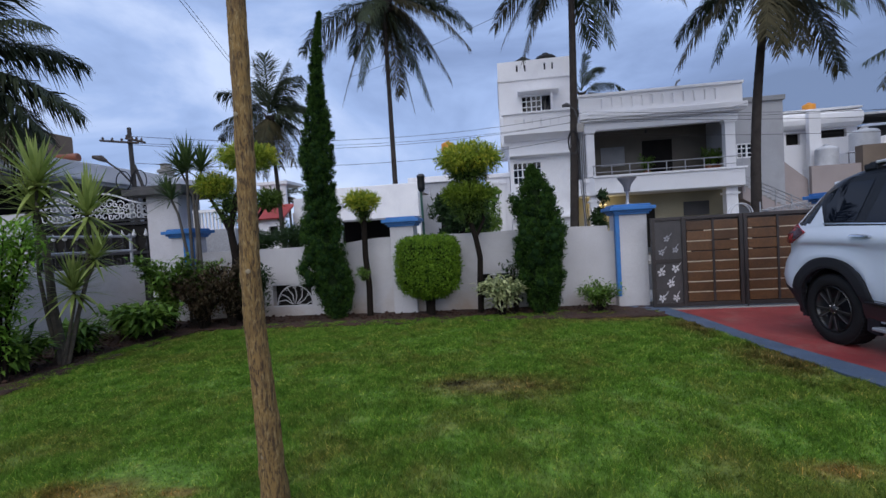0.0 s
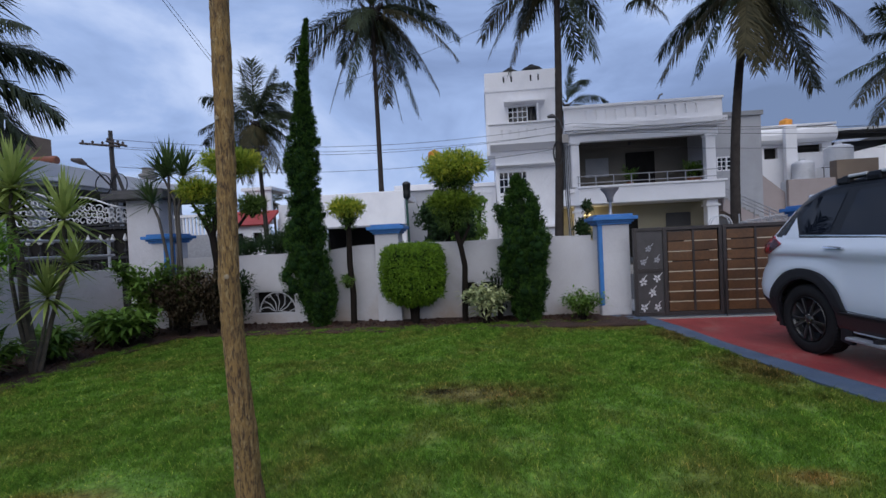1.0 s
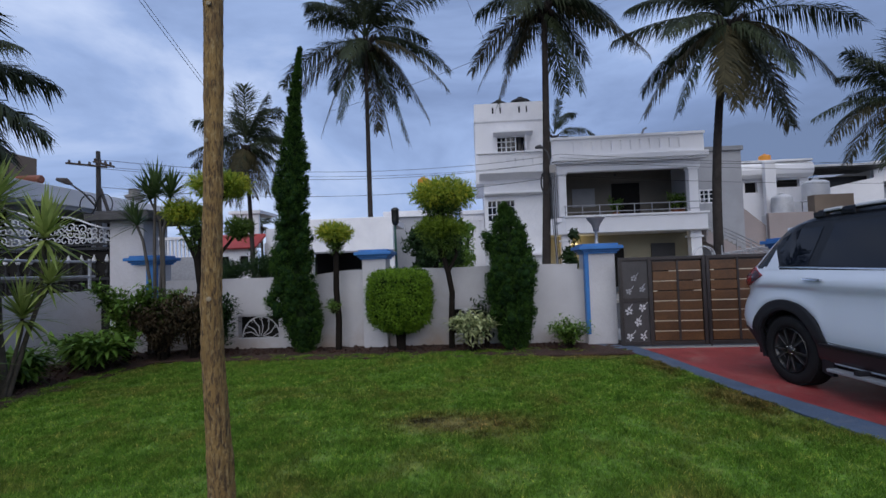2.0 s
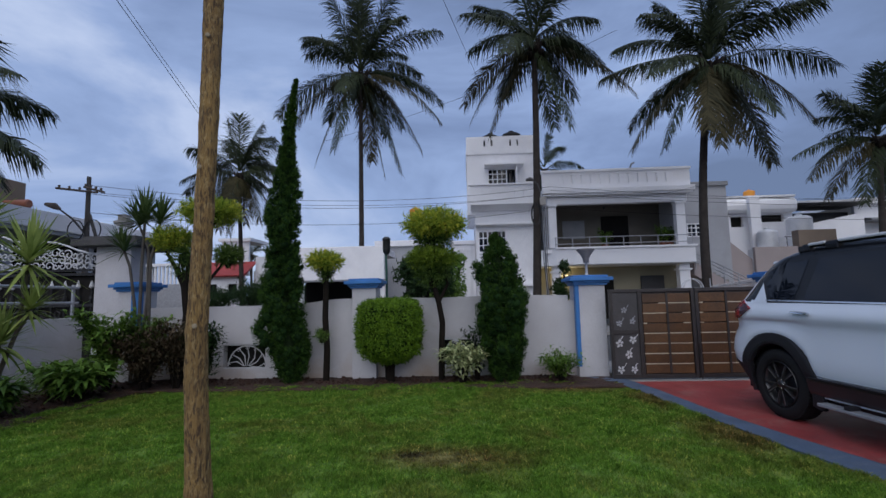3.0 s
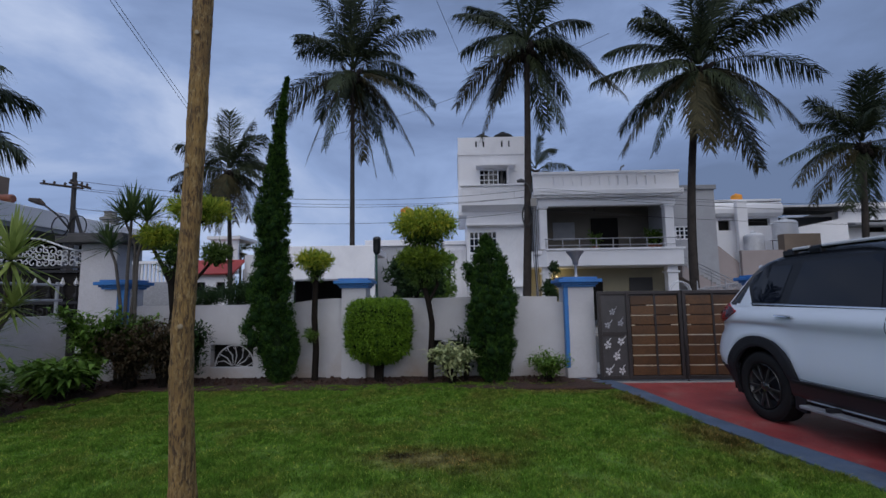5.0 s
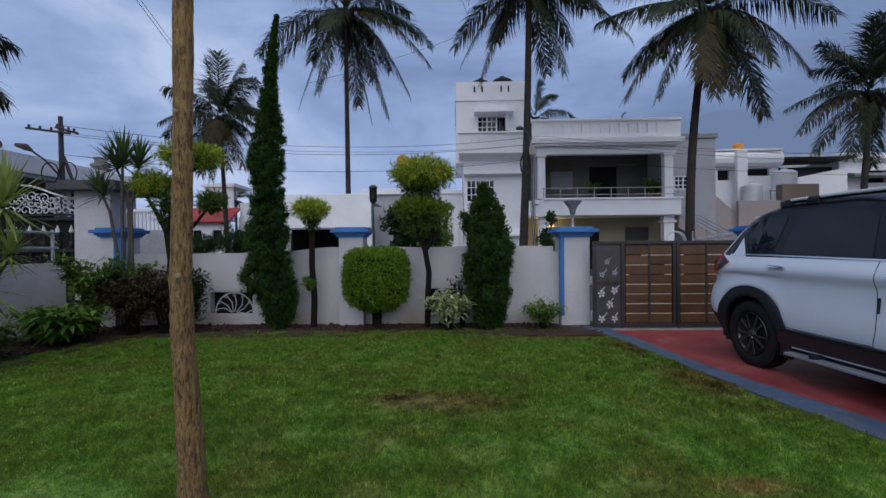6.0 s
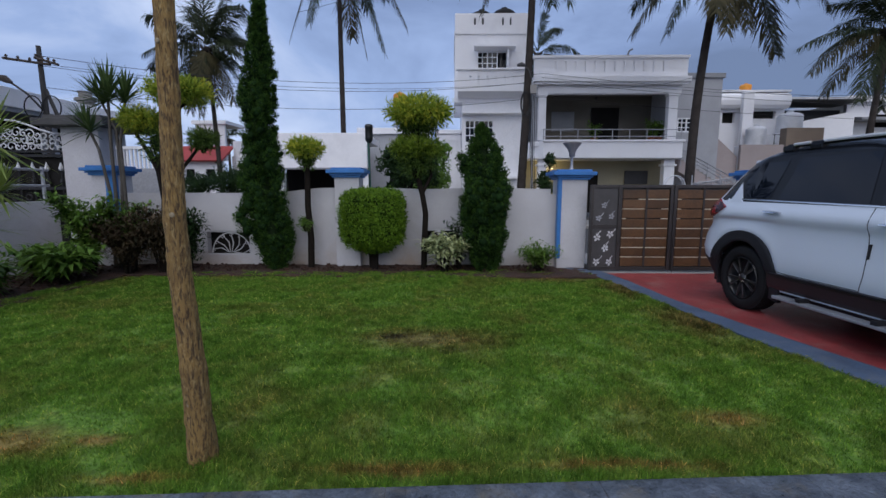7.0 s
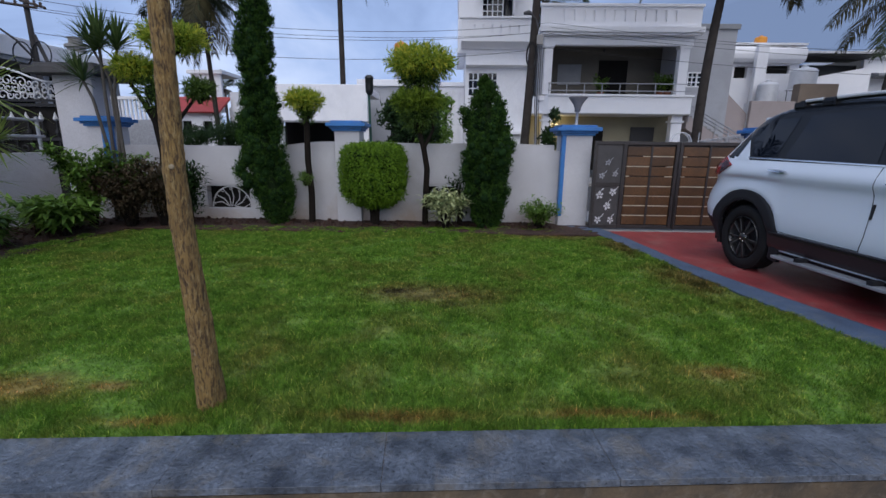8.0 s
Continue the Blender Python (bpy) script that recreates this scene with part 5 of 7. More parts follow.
def grid_patch(us, lows, highs, out, thick, far=False, rows=7, cols=16):
    """A plate on the car's side between a lower and an upper edge, fine enough to follow the body."""
    bm = bmesh.new()
    front, back = [], []
    for i in range(cols + 1):
        u = us[0] + (us[-1] - us[0]) * i / cols
        a, b = lerp_table(u, us, lows), lerp_table(u, us, highs)
        front.append([bm.verts.new(on_side(u, a + (b - a) * j / rows, out, far)) for j in range(rows + 1)])
        back.append([bm.verts.new(on_side(u, a + (b - a) * j / rows, out - thick, far)) for j in range(rows + 1)])
    for i in range(cols):
        for j in range(rows):
            bm.faces.new((front[i][j], front[i + 1][j], front[i + 1][j + 1], front[i][j + 1]))
        bm.faces.new((front[i][0], back[i][0], back[i + 1][0], front[i + 1][0]))
        bm.faces.new((front[i][rows], front[i + 1][rows], back[i + 1][rows], back[i][rows]))
    for i in (0, cols):
        for j in range(rows):
            bm.faces.new((front[i][j], front[i][j + 1], back[i][j + 1], back[i][j]))
    bmesh.ops.recalc_face_normals(bm, faces=bm.faces)
    return bm


def car_shell():
    """Rings at rising heights; the lower edge follows the wheel arches. Returns the white body, black upper and roof meshes."""
    zs = [0.30, 0.36, 0.42, 0.47, 0.52, 0.57, 0.62, 0.68, 0.75, 0.82, 0.88, 0.92, 0.95, 0.975, 1.0, 1.015, 1.03, 1.055, 1.08, 1.12, 1.17, 1.21, 1.29, 1.38, 1.46, 1.54, 1.60, 1.64, 1.68, 1.71, 1.735]
    ns, ne = 84, 10
    rings = []
    for z in zs:
        r, q = rear_u(z), front_u(z)
        ring = []
        for k in range(ns + 1):
            s = k / ns
            u = r + (q - r) * s
            v = side_v(z) + corner_in(u, z)
            zz = z
            if z < 1.0:
                lo = arch_low(u, 0.30)
                zz = lo + (z - 0.30) * (1.0 - lo) / 0.70
            ring.append((u, v, zz))
        near = ring
        far = [(u, CAR_W - v, zz) for u, v, zz in reversed(ring)]

        def end(a, b, bulge):
            out = []
            for k in range(1, ne):
                s = k / ne
                out.append((a[0] + bulge * math.sin(math.pi * s) ** 0.6, a[1] + (b[1] - a[1]) * s, z))
            return out
        rings.append(near + end(near[-1], far[0], 0.05) + far + end(far[-1], near[0], -0.05))
    groups = {"white": bmesh.new(), "black": bmesh.new(), "roof": bmesh.new()}
    n = len(rings[0])
    cache = {}

    def vert(g, j, k):
        key = (g, j, k % n)
        if key not in cache:
            cache[key] = groups[g].verts.new(rings[j][k % n])
        return cache[key]
    for j in range(len(zs) - 1):
        for k in range(n):
            quad = [rings[j][k], rings[j][(k + 1) % n], rings[j + 1][(k + 1) % n], rings[j + 1][k]]
            u = sum(p[0] for p in quad) / 4
            z = sum(p[2] for p in quad) / 4
            g = "white"
            if z > 1.62:
                g = "roof"
            elif z > 1.18 and not (z < 1.5 and u < rear_u(z) + 0.09):
                g = "black"
            f = groups[g].faces.new((vert(g, j, k), vert(g, j, k + 1), vert(g, j + 1, k + 1), vert(g, j + 1, k)))
            f.smooth = True
    top = [vert("roof", len(zs) - 1, k) for k in range(n)]
    cap = groups["roof"].faces.new(top)
    bmesh.ops.triangulate(groups["roof"], faces=[cap])
    return groups


def wheel(parent, u, v, flip):
    w = new("wheel")
    w.empty_display_size = 0.1
    w.parent = parent
    w.matrix_basis = pose(u, v, 0.345, 0, 0, 180 if flip else 0)
    turn = Matrix.Rotation(-math.pi / 2, 4, "X")
    prof = [(0.222, 0.03), (0.24, 0.004), (0.262, -0.004), (0.30, -0.006), (0.326, 0.004), (0.340, 0.022), (0.345, 0.05), (0.345, 0.17), (0.333, 0.20), (0.23, 0.21)]
    bm = lathe(bmesh.new(), prof, 48)
    bmesh.ops.delete(bm, geom=[f for f in bm.faces if len(f.verts) > 4], context="FACES_ONLY")
    bm.transform(turn)
    part("tyre", bm, TYRE, w, smooth=True)
    tread = bmesh.new()
    for i in range(56):
        a = 2 * math.pi * i / 56
        first = len(tread.verts)
        box(tread, -0.011, 0.011, 0.014, 0.09, 0.336, 0.350)
        box(tread, -0.011, 0.011, 0.11, 0.19, 0.336, 0.350)
        tread.verts.ensure_lookup_table()
        bmesh.ops.rotate(tread, verts=tread.verts[first:], cent=(0, 0, 0), matrix=Matrix.Rotation(a, 3, "Y"))
    part("tread", tread, TYRE, w)
    bm = lathe(bmesh.new(), [(0.222, 0.0), (0.229, 0.008), (0.222, 0.026), (0.205, 0.045), (0.20, 0.11), (0.02, 0.115)], 48)
    bmesh.ops.delete(bm, geom=[f for f in bm.faces if len(f.verts) > 4 and abs(f.calc_center_median().z) < 0.005], context="FACES_ONLY")
    bm.transform(turn)
    part("rim", bm, RIM, w, "black alloy rim", smooth=True)
    bm = lathe(bmesh.new(), [(0.125, 0.085), (0.13, 0.088), (0.13, 0.10), (0.05, 0.103)], 32)
    bm.transform(turn)
    part("brake_disc", bm, CARP, w, "dark brake disc", smooth=True)
    for i in range(10):
        a = 2 * math.pi * (i // 2) / 5 + (0.17 if i % 2 else -0.17) + 0.35
        lean = 0.012 if i % 2 else -0.012
        bm = prism(bmesh.new(), [(0.03, -0.013 - lean), (0.12, -0.010), (0.215, -0.012 + lean), (0.215, 0.012 + lean), (0.12, 0.010), (0.03, 0.013 - lean)], "z", 0.012, 0.034)
        bm.transform(turn @ Matrix.Rotation(a, 4, "Z"))
        spoke = part("spoke", bm, RIM, w)
        edge = 0.0085 if i % 2 else -0.0085
        bm = prism(bmesh.new(), [(0.07, edge - 0.0025), (0.20, edge - 0.0025 + lean), (0.20, edge + 0.0025 + lean), (0.07, edge + 0.0025)], "z", 0.007, 0.0115)
        bm.transform(turn @ Matrix.Rotation(a, 4, "Z"))
        part("spoke_accent", bm, ACCENT, spoke, "machined bright spoke edge")
    bm = lathe(bmesh.new(), [(0.026, 0.003), (0.03, 0.008), (0.052, 0.014), (0.054, 0.05), (0.02, 0.06)], 20)
    bm.transform(turn)
    part("hub_cap", bm, RIM, w, smooth=True)
    for i in range(5):
        a = 2 * math.pi * i / 5
        part("wheel_nut", lathe(bmesh.new(), [(0.008, -0.002), (0.009, 0.0), (0.008, 0.012)], 6), CHROME, w).matrix_basis = pose(0.042 * math.cos(a), 0.006, 0.042 * math.sin(a), -90, 0, 0)
    return w


def car():
    c = thing("car", (3.05, 4.88, -0.004), "white parked three row car with black trim", "car", rz=-85.0)
    g = car_shell()
    part("body", g["white"], CARW, c, "glossy white painted body")
    part("upper_body", g["black"], CARB, c, "gloss black window surround")
    part("roof", g["roof"], CARB, c, "black roof")
    part("inner_arch", boxes((-0.58, 0.28, 0.36, CAR_W - 0.36, 0.24, 0.8), (2.26, 3.14, 0.36, CAR_W - 0.36, 0.24, 0.8)), CARP, c)
    part("floor_pan", boxes((-0.66, 3.4, 0.12, CAR_W - 0.12, 0.22, 0.32)), CARP, c)
    for uw in (REAR, FRONT):
        bm = tube(bmesh.new(), [(uw - 0.02, 0.10, 0.33), (uw - 0.02, 0.42, 0.33)], [0.43, 0.43], 28)
        bmesh.ops.delete(bm, geom=[f for f in bm.faces if f.calc_center_median().y < 0.12 and len(f.verts) > 4], context="FACES_ONLY")
        bmesh.ops.delete(bm, geom=[v for v in bm.verts if v.co.z < 0.15], context="VERTS")
        part("wheel_well", bm, CARP, c)
        bm = tube(bmesh.new(), [(uw - 0.02, CAR_W - 0.42, 0.33), (uw - 0.02, CAR_W - 0.10, 0.33)], [0.43, 0.43], 28)
        bmesh.ops.delete(bm, geom=[v for v in bm.verts if v.co.z < 0.15], context="VERTS")
        part("wheel_well", bm, CARP, c)
    for far in (False, True):
        # windows
        for pts in ([(-0.19, 1.212), (0.15, 1.208), (0.23, 1.585), (-0.04, 1.582), (-0.27, 1.53), (-0.28, 1.47)],
                    [(0.27, 1.208), (1.19, 1.182), (1.13, 1.615), (0.36, 1.605)],
                    [(1.28, 1.182), (2.15, 1.175), (1.75, 1.59), (1.23, 1.615)]):
            fine = []
            for (a, b), (p, q) in zip(pts, pts[1:] + pts[:1]):
                m = max(2, int(math.hypot(p - a, q - b) / 0.1))
                fine += [(a + (p - a) * i / m, b + (q - b) * i / m) for i in range(m)]
            part("window", side_patch(fine, 0.004, 0.01, far), GLASS, c, "tinted dark side window")
        pillar = [(-0.70 + 0.05 * i, 1.165) for i in range(11)] + [(-0.22, 1.21), (-0.26, 1.28), (-0.31, 1.37), (-0.37, 1.47), (-0.42, 1.50), (-0.48, 1.47), (-0.56, 1.37), (-0.63, 1.28)]
        part("rear_pillar", side_patch(pillar, 0.003, 0.012, far), CARW, c, "white rear pillar")
        belt = [(-0.22 + 0.1 * i, 1.205 - 0.0022 * i * 0.6 - 0.008) for i in range(25)]
        part("belt_trim", strip(belt, 0.014, 0.008, 0.012, far), CHROME, c, "thin chrome belt strip")
        # wheel arch flares, sills, bumper corner
        for uw in (REAR, FRONT):
            arc = []
            for i in range(21):
                a = math.pi * (1.10 - 1.20 * i / 20)
                arc.append((uw - 0.02 + 0.455 * math.cos(a), 0.34 + 0.475 * math.sin(a)))
            part("wheel_arch_flare", strip(arc, 0.125, 0.022, 0.05, far), CARP, c, "black plastic wheel arch flare")
        sill = [(0.27 + 0.1 * i, 0.40) for i in range(21)]
        part("side_sill", strip(sill, 0.16, 0.03, 0.06, far), SILLP, c, "dark maroon plastic side sill")
        part("sill_ledge", strip([(u + 0.04, 0.475) for u, z in sill[:-1]], 0.02, 0.042, 0.05, far), CARP, c, "black upper sill edge")
        step = bmesh.new()
        y0 = -0.04 if not far else CAR_W - 0.06
        box(step, 0.42, 2.34, y0, y0 + 0.10, 0.245, 0.275, bevel=0.008)
        part("side_step", step, STEEL, c, "grey metal side step")
        for u in (0.7, 1.4, 2.1):
            part("step_bracket", boxes((u, u + 0.05, min(y0 + 0.1, y0) if not far else y0 - 0.1, (y0 + 0.1) if not far else y0 + 0.05, 0.275, 0.31)), CARP, c)
        lip = [(-0.84 + 0.02 * i, 0.41 - 0.003 * i) for i in range(11)]
        part("bumper_corner", strip(lip, [0.24 - 0.004 * i for i in range(11)], 0.012, 0.04, far), CARP, c, "black lower bumper corner")
        # seams
        for path in ([(1.25, 1.165), (1.24, 1.0), (1.25, 0.8), (1.25, 0.62), (1.21, 0.46)],
                     [(0.28, 0.62), (0.36, 0.50), (0.5, 0.492), (1.21, 0.492)],
                     [(2.22, 1.15), (2.25, 0.8), (2.2, 0.46)]):
            part("door_seam", strip(path, 0.007, 0.0015, 0.006, far), CARP, c)
        # handles
        for u, z in ((0.18, 1.085), (1.36, 1.045)):
            path = [(u + 0.023 * i, z - 0.0012 * i) for i in range(10)]
            part("door_handle", strip(path, [0.016, 0.022, 0.026, 0.028, 0.028, 0.028, 0.028, 0.026, 0.022, 0.014], 0.038, 0.03, far), CHROME, c, "chrome door handle")
        part("door_guard", strip([(1.265, 0.88), (1.262, 0.76)], 0.022, 0.012, 0.014, far), CARP, c, "black door edge guard")
        part("door_guard", strip([(0.09, 0.92), (0.085, 0.845)], 0.014, 0.006, 0.01, far), CARP, c)
        # tail lamp
        tl = part("tail_lamp", grid_patch([-0.80, -0.72, -0.62, -0.52, -0.42], [0.995, 0.985, 0.99, 1.035, 1.105], [1.11, 1.175, 1.195, 1.155, 1.112], 0.022, 0.06, far), LAMPR, c, "angular red tail lamp")
        part("lamp_band", grid_patch([-0.79, -0.66, -0.55, -0.44], [1.075, 1.10, 1.105, 1.102], [1.10, 1.125, 1.125, 1.112], 0.027, 0.02, far, 2), LAMPD, tl, "dark band across the lens")
        part("lamp_tip", grid_patch([-0.56, -0.50, -0.425], [1.02, 1.045, 1.104], [1.17, 1.148, 1.112], 0.0255, 0.02, far, 3, 8), LAMPD, tl, "dark tip of the lamp")
        hl = [(3.15, 0.9), (3.35, 0.86), (3.45, 0.78), (3.3, 0.76), (3.05, 0.84)]
        part("headlamp", side_patch(hl, 0.012, 0.03, far), LENSC, c, "clear headlamp")
        # roof rail
        rail = [(0.1 + 0.095 * i, 1.745 + 0.012 * math.sin(math.pi * i / 16)) for i in range(17)]
        y = 0.27 if not far else CAR_W - 0.27
        part("roof_rail", tube(bmesh.new(), [(u, y, z - 0.012) for u, z in rail], 0.022, 8), CARB, c, "black roof rail")
        for u0, u1 in ((0.18, 0.37), (0.52, 1.5)):
            part("rail_insert", tube(bmesh.new(), [(u0 + (u1 - u0) * k / 6, y - (0.012 if not far else -0.012), 1.742 + 0.012 * math.sin(math.pi * (u0 + (u1 - u0) * k / 6) / 1.6)) for k in range(7)], 0.016, 8), RAILP, c, "silver insert of the roof rail")
        for u in (0.12, 0.44, 1.6):
            part("rail_foot", boxes((u - 0.07, u + 0.07, y - 0.03, y + 0.03, 1.68, 1.74), bevel=0.012), CARB, c)
        # mirror
        y = -0.16 if not far else CAR_W + 0.02
        part("door_mirror", boxes((2.0, 2.12, y, y + 0.2, 1.12, 1.26), bevel=0.03), CARB, c, "black door mirror")
    # rear
    part("rear_window", boxes((-0.66, -0.64, 0.42, CAR_W - 0.42, 1.24, 1.44)), GLASS, c)
    part("tailgate_bar", boxes((-0.93, -0.88, 0.45, CAR_W - 0.45, 1.02, 1.06), bevel=0.01), CHROME, c, "chrome tailgate bar")
    part("rear_bumper", boxes((-0.95, -0.86, 0.35, CAR_W - 0.35, 0.3, 0.5), bevel=0.03), CARP, c, "black lower rear bumper")
    part("spoiler", boxes((-0.46, -0.16, 0.36, CAR_W - 0.36, 1.575, 1.625), bevel=0.018), CARW, c, "white roof spoiler")
    part("aerial", prism(bmesh.new(), [(0.1, 1.73), (0.26, 1.73), (0.11, 1.80)], "y", CAR_W / 2 - 0.02, CAR_W / 2 + 0.02), CARB, c)
    for u in (REAR, FRONT):
        wheel(c, u, 0.03, False)
        wheel(c, u, CAR_W - 0.03, True)


car()
# ---- plants ----


def bark_material():
    """Yellow brown bark with upright dark fissures and pale flakes."""
    m = bpy.data.materials.new("tree_bark")
    m.use_nodes = True
    nt = m.node_tree
    b = nt.nodes["Principled BSDF"]
    co = nt.nodes.new("ShaderNodeTexCoord")

    def tex(scale, sz, detail, rough):
        mp = nt.nodes.new("ShaderNodeMapping")
        mp.inputs["Scale"].default_value = (1, 1, sz)
        nt.links.new(co.outputs["Object"], mp.inputs["Vector"])
        n = node(nt, "ShaderNodeTexNoise", Scale=scale, Detail=detail, Roughness=rough, Distortion=0.5)
        nt.links.new(mp.outputs[0], n.inputs["Vector"])
        return n.outputs["Fac"]
    fiss, flake, tone = tex(95, 0.2, 6, 0.7), tex(70, 0.35, 6, 0.75), tex(6, 0.8, 5, 0.6)
    c = mixc(nt, ramp(nt, tone, [(0.35, (0, 0, 0)), (0.65, (1, 1, 1))]), (0.28, 0.175, 0.055), (0.17, 0.105, 0.038))
    c = mixc(nt, ramp(nt, flake, [(0.52, (0, 0, 0)), (0.62, (0.8, 0.8, 0.8))]), c, (0.36, 0.27, 0.12))
    c = mixc(nt, ramp(nt, fiss, [(0.40, (0.9, 0.9, 0.9)), (0.52, (0, 0, 0))]), c, (0.045, 0.026, 0.013))
    nt.links.new(c, b.inputs["Base Color"])
    b.inputs["Roughness"].default_value = 0.9
    bp = nt.nodes.new("ShaderNodeBump")
    bp.inputs["Strength"].default_value, bp.inputs["Distance"].default_value = 0.9, 0.012
    nt.links.new(fiss, bp.inputs["Height"])
    nt.links.new(bp.outputs[0], b.inputs["Normal"])
    return m


BARK = bark_material()
DARKBARK = material("dark_trunk_bark", (0.018, 0.014, 0.011), (0.010, 0.008, 0.007), 0.9, 10, 60, 0.7)
PALMBARK = material("palm_trunk_bark", (0.056, 0.048, 0.043), (0.032, 0.027, 0.025), 0.9, 3, 25, 0.6)
for bark in (DARKBARK, PALMBARK):
    bark.node_tree.nodes["Principled BSDF"].inputs["Specular IOR Level"].default_value = 0.12
CANE = material("grey_brown_cane_bark", (0.105, 0.088, 0.068), (0.06, 0.05, 0.04), 0.85, 12, 60, 0.5)
# Near-black cores inside the crowns: inner shade put into the colour.
INNER = leaf_material("crown_inner_shade", (0.005, 0.011, 0.004), (0.012, 0.024, 0.008), 0.9, 4.0, 0.0)
PALMLEAF = leaf_material("palm_leaflet", (0.011, 0.017, 0.010), (0.042, 0.056, 0.027), 0.5, 0.5, 0.12)
PALMOLD = leaf_material("old_palm_leaflet", (0.018, 0.021, 0.011), (0.066, 0.058, 0.028), 0.6, 0.5, 0.15)
CYPRESS = leaf_material("cypress_scale_leaf", (0.004, 0.014, 0.003), (0.050, 0.110, 0.018), 0.8, 9.0, 0.10)
HEDGE = leaf_material("clipped_hedge_leaf", (0.022, 0.066, 0.006), (0.155, 0.27, 0.022), 0.5, 14.0, 0.3)
TOPI = leaf_material("topiary_leaf", (0.075, 0.135, 0.014), (0.32, 0.41, 0.050), 0.5, 3.0, 0.4, tint=(0.48, 0.47, 0.05))
# Darker copies of the topiary leaf: shade beneath the crowns as colour.
TOPIM = leaf_material("topiary_lower_shade_leaf", (0.045, 0.095, 0.010), (0.20, 0.28, 0.030), 0.5, 4.0, 0.35)
TOPID = leaf_material("topiary_inner_shade_leaf", (0.022, 0.05, 0.010), (0.085, 0.14, 0.026), 0.55, 4.0, 0.2)
BRIGHTL = leaf_material("bright_shrub_leaf", (0.06, 0.15, 0.018), (0.22, 0.40, 0.06), 0.4, 5.0, 0.35)
BROADL = leaf_material("broad_shrub_leaf", (0.026, 0.066, 0.012), (0.15, 0.26, 0.045), 0.4, 5.0, 0.25)
CROTON = leaf_material("reddish_shrub_leaf", (0.026, 0.026, 0.014), (0.105, 0.075, 0.046), 0.5, 5.0, 0.2)
DARKL = leaf_material("dark_shrub_leaf", (0.008, 0.022, 0.008), (0.030, 0.060, 0.018), 0.5, 4.0, 0.15)
VARIEG = leaf_material("variegated_leaf", (0.025, 0.075, 0.016), (0.56, 0.60, 0.32), 0.5, 20.0, 0.25)
SWORD = leaf_material("sword_leaf", (0.09, 0.15, 0.028), (0.36, 0.43, 0.13), 0.45, 4.0, 0.3)
SWORDD = leaf_material("dark_sword_leaf", (0.022, 0.048, 0.018), (0.095, 0.145, 0.048), 0.45, 3.0, 0.2)


def raw_mesh(name, verts, faces, mat, parent=None, label=""):
    me = bpy.data.meshes.new(name)
    me.from_pydata(verts, [], faces)
    me.materials.append(mat)
    ob = new(name, me)
    if parent is not None:
        ob.parent = parent
    if label:
        tagged(ob, label)
    return ob


def leaf(verts, faces, base, direction, up, length, width, fold=0.25, droop=0.25):
    """One leaf of four faces: two halves folded at the midrib, bent down towards the tip."""
    d = direction.normalized()
    s = d.cross(up)
    if s.length < 1e-4:
        s = d.orthogonal()
    s.normalize()
    n = s.cross(d)
    i = len(verts)
    mid = base + d * (length * 0.5) + n * (0.02 * length)
    tip = base + d * length - n * (droop * length)
    e1 = mid + s * (width / 2) + n * (fold * width)
    e2 = mid - s * (width / 2) + n * (fold * width)
    verts += [base, e1, mid, e2, tip]
    faces += [(i, i + 1, i + 2), (i, i + 2, i + 3), (i + 1, i + 4, i + 2), (i + 2, i + 4, i + 3)]


def rand_dir(rng):
    while True:
        v = Vector((rng.uniform(-1, 1), rng.uniform(-1, 1), rng.uniform(-1, 1)))
        if 0.05 < v.length < 1:
            return v.normalized()


def clump(shape, n, rng, length, width, outward=0.6, depth=0.25, droop=0.2):
    """Leaves over a closed form: shape(rng) gives a surface point and its outward direction."""
    verts, faces = [], []
    for _ in range(n):
        p, o = shape(rng)
        p = p - o * (depth * rng.random() ** 1.5)
        d = (o * outward + rand_dir(rng) * (1 - outward * 0.5) + Vector((0, 0, 0.15))).normalized()
        leaf(verts, faces, p, d, o + rand_dir(rng) * 0.4, length * rng.uniform(0.6, 1.3), width * rng.uniform(0.7, 1.25), 0.2, droop)
    return verts, faces


def ellipsoid(cx, cy, cz, rx, ry, rz, rough=0.12, power=2.0, freq=5.0):
    def f(rng):
        d = rand_dir(rng)
        k = (abs(d.x) ** power + abs(d.y) ** power + abs(d.z) ** power) ** (-1 / power)
        w = 1 + rough * noise.noise((d.x * freq + cx * 7, d.y * freq + cy * 7, d.z * freq + cz * 7))
        return Vector((cx + d.x * k * rx * w, cy + d.y * k * ry * w, cz + d.z * k * rz * w)), Vector((d.x / rx, d.y / ry, d.z / rz)).normalized()
    return f


def inner_blob(cx, cy, cz, rx, ry, rz, power=2.0):
    """Dark core, coloured as inner shade, so the crown is dense in the middle."""
    bm = bmesh.new()
    bmesh.ops.create_icosphere(bm, subdivisions=3, radius=1.0)
    for v in bm.verts:
        d = v.co.normalized()
        k = (abs(d.x) ** power + abs(d.y) ** power + abs(d.z) ** power) ** (-1 / power)
        w = 1 + 0.15 * noise.noise(d * 4 + Vector((cx, cy, cz)))
        v.co = Vector((cx + d.x * k * rx * w, cy + d.y * k * ry * w, cz + d.z * k * rz * w))
    return bm


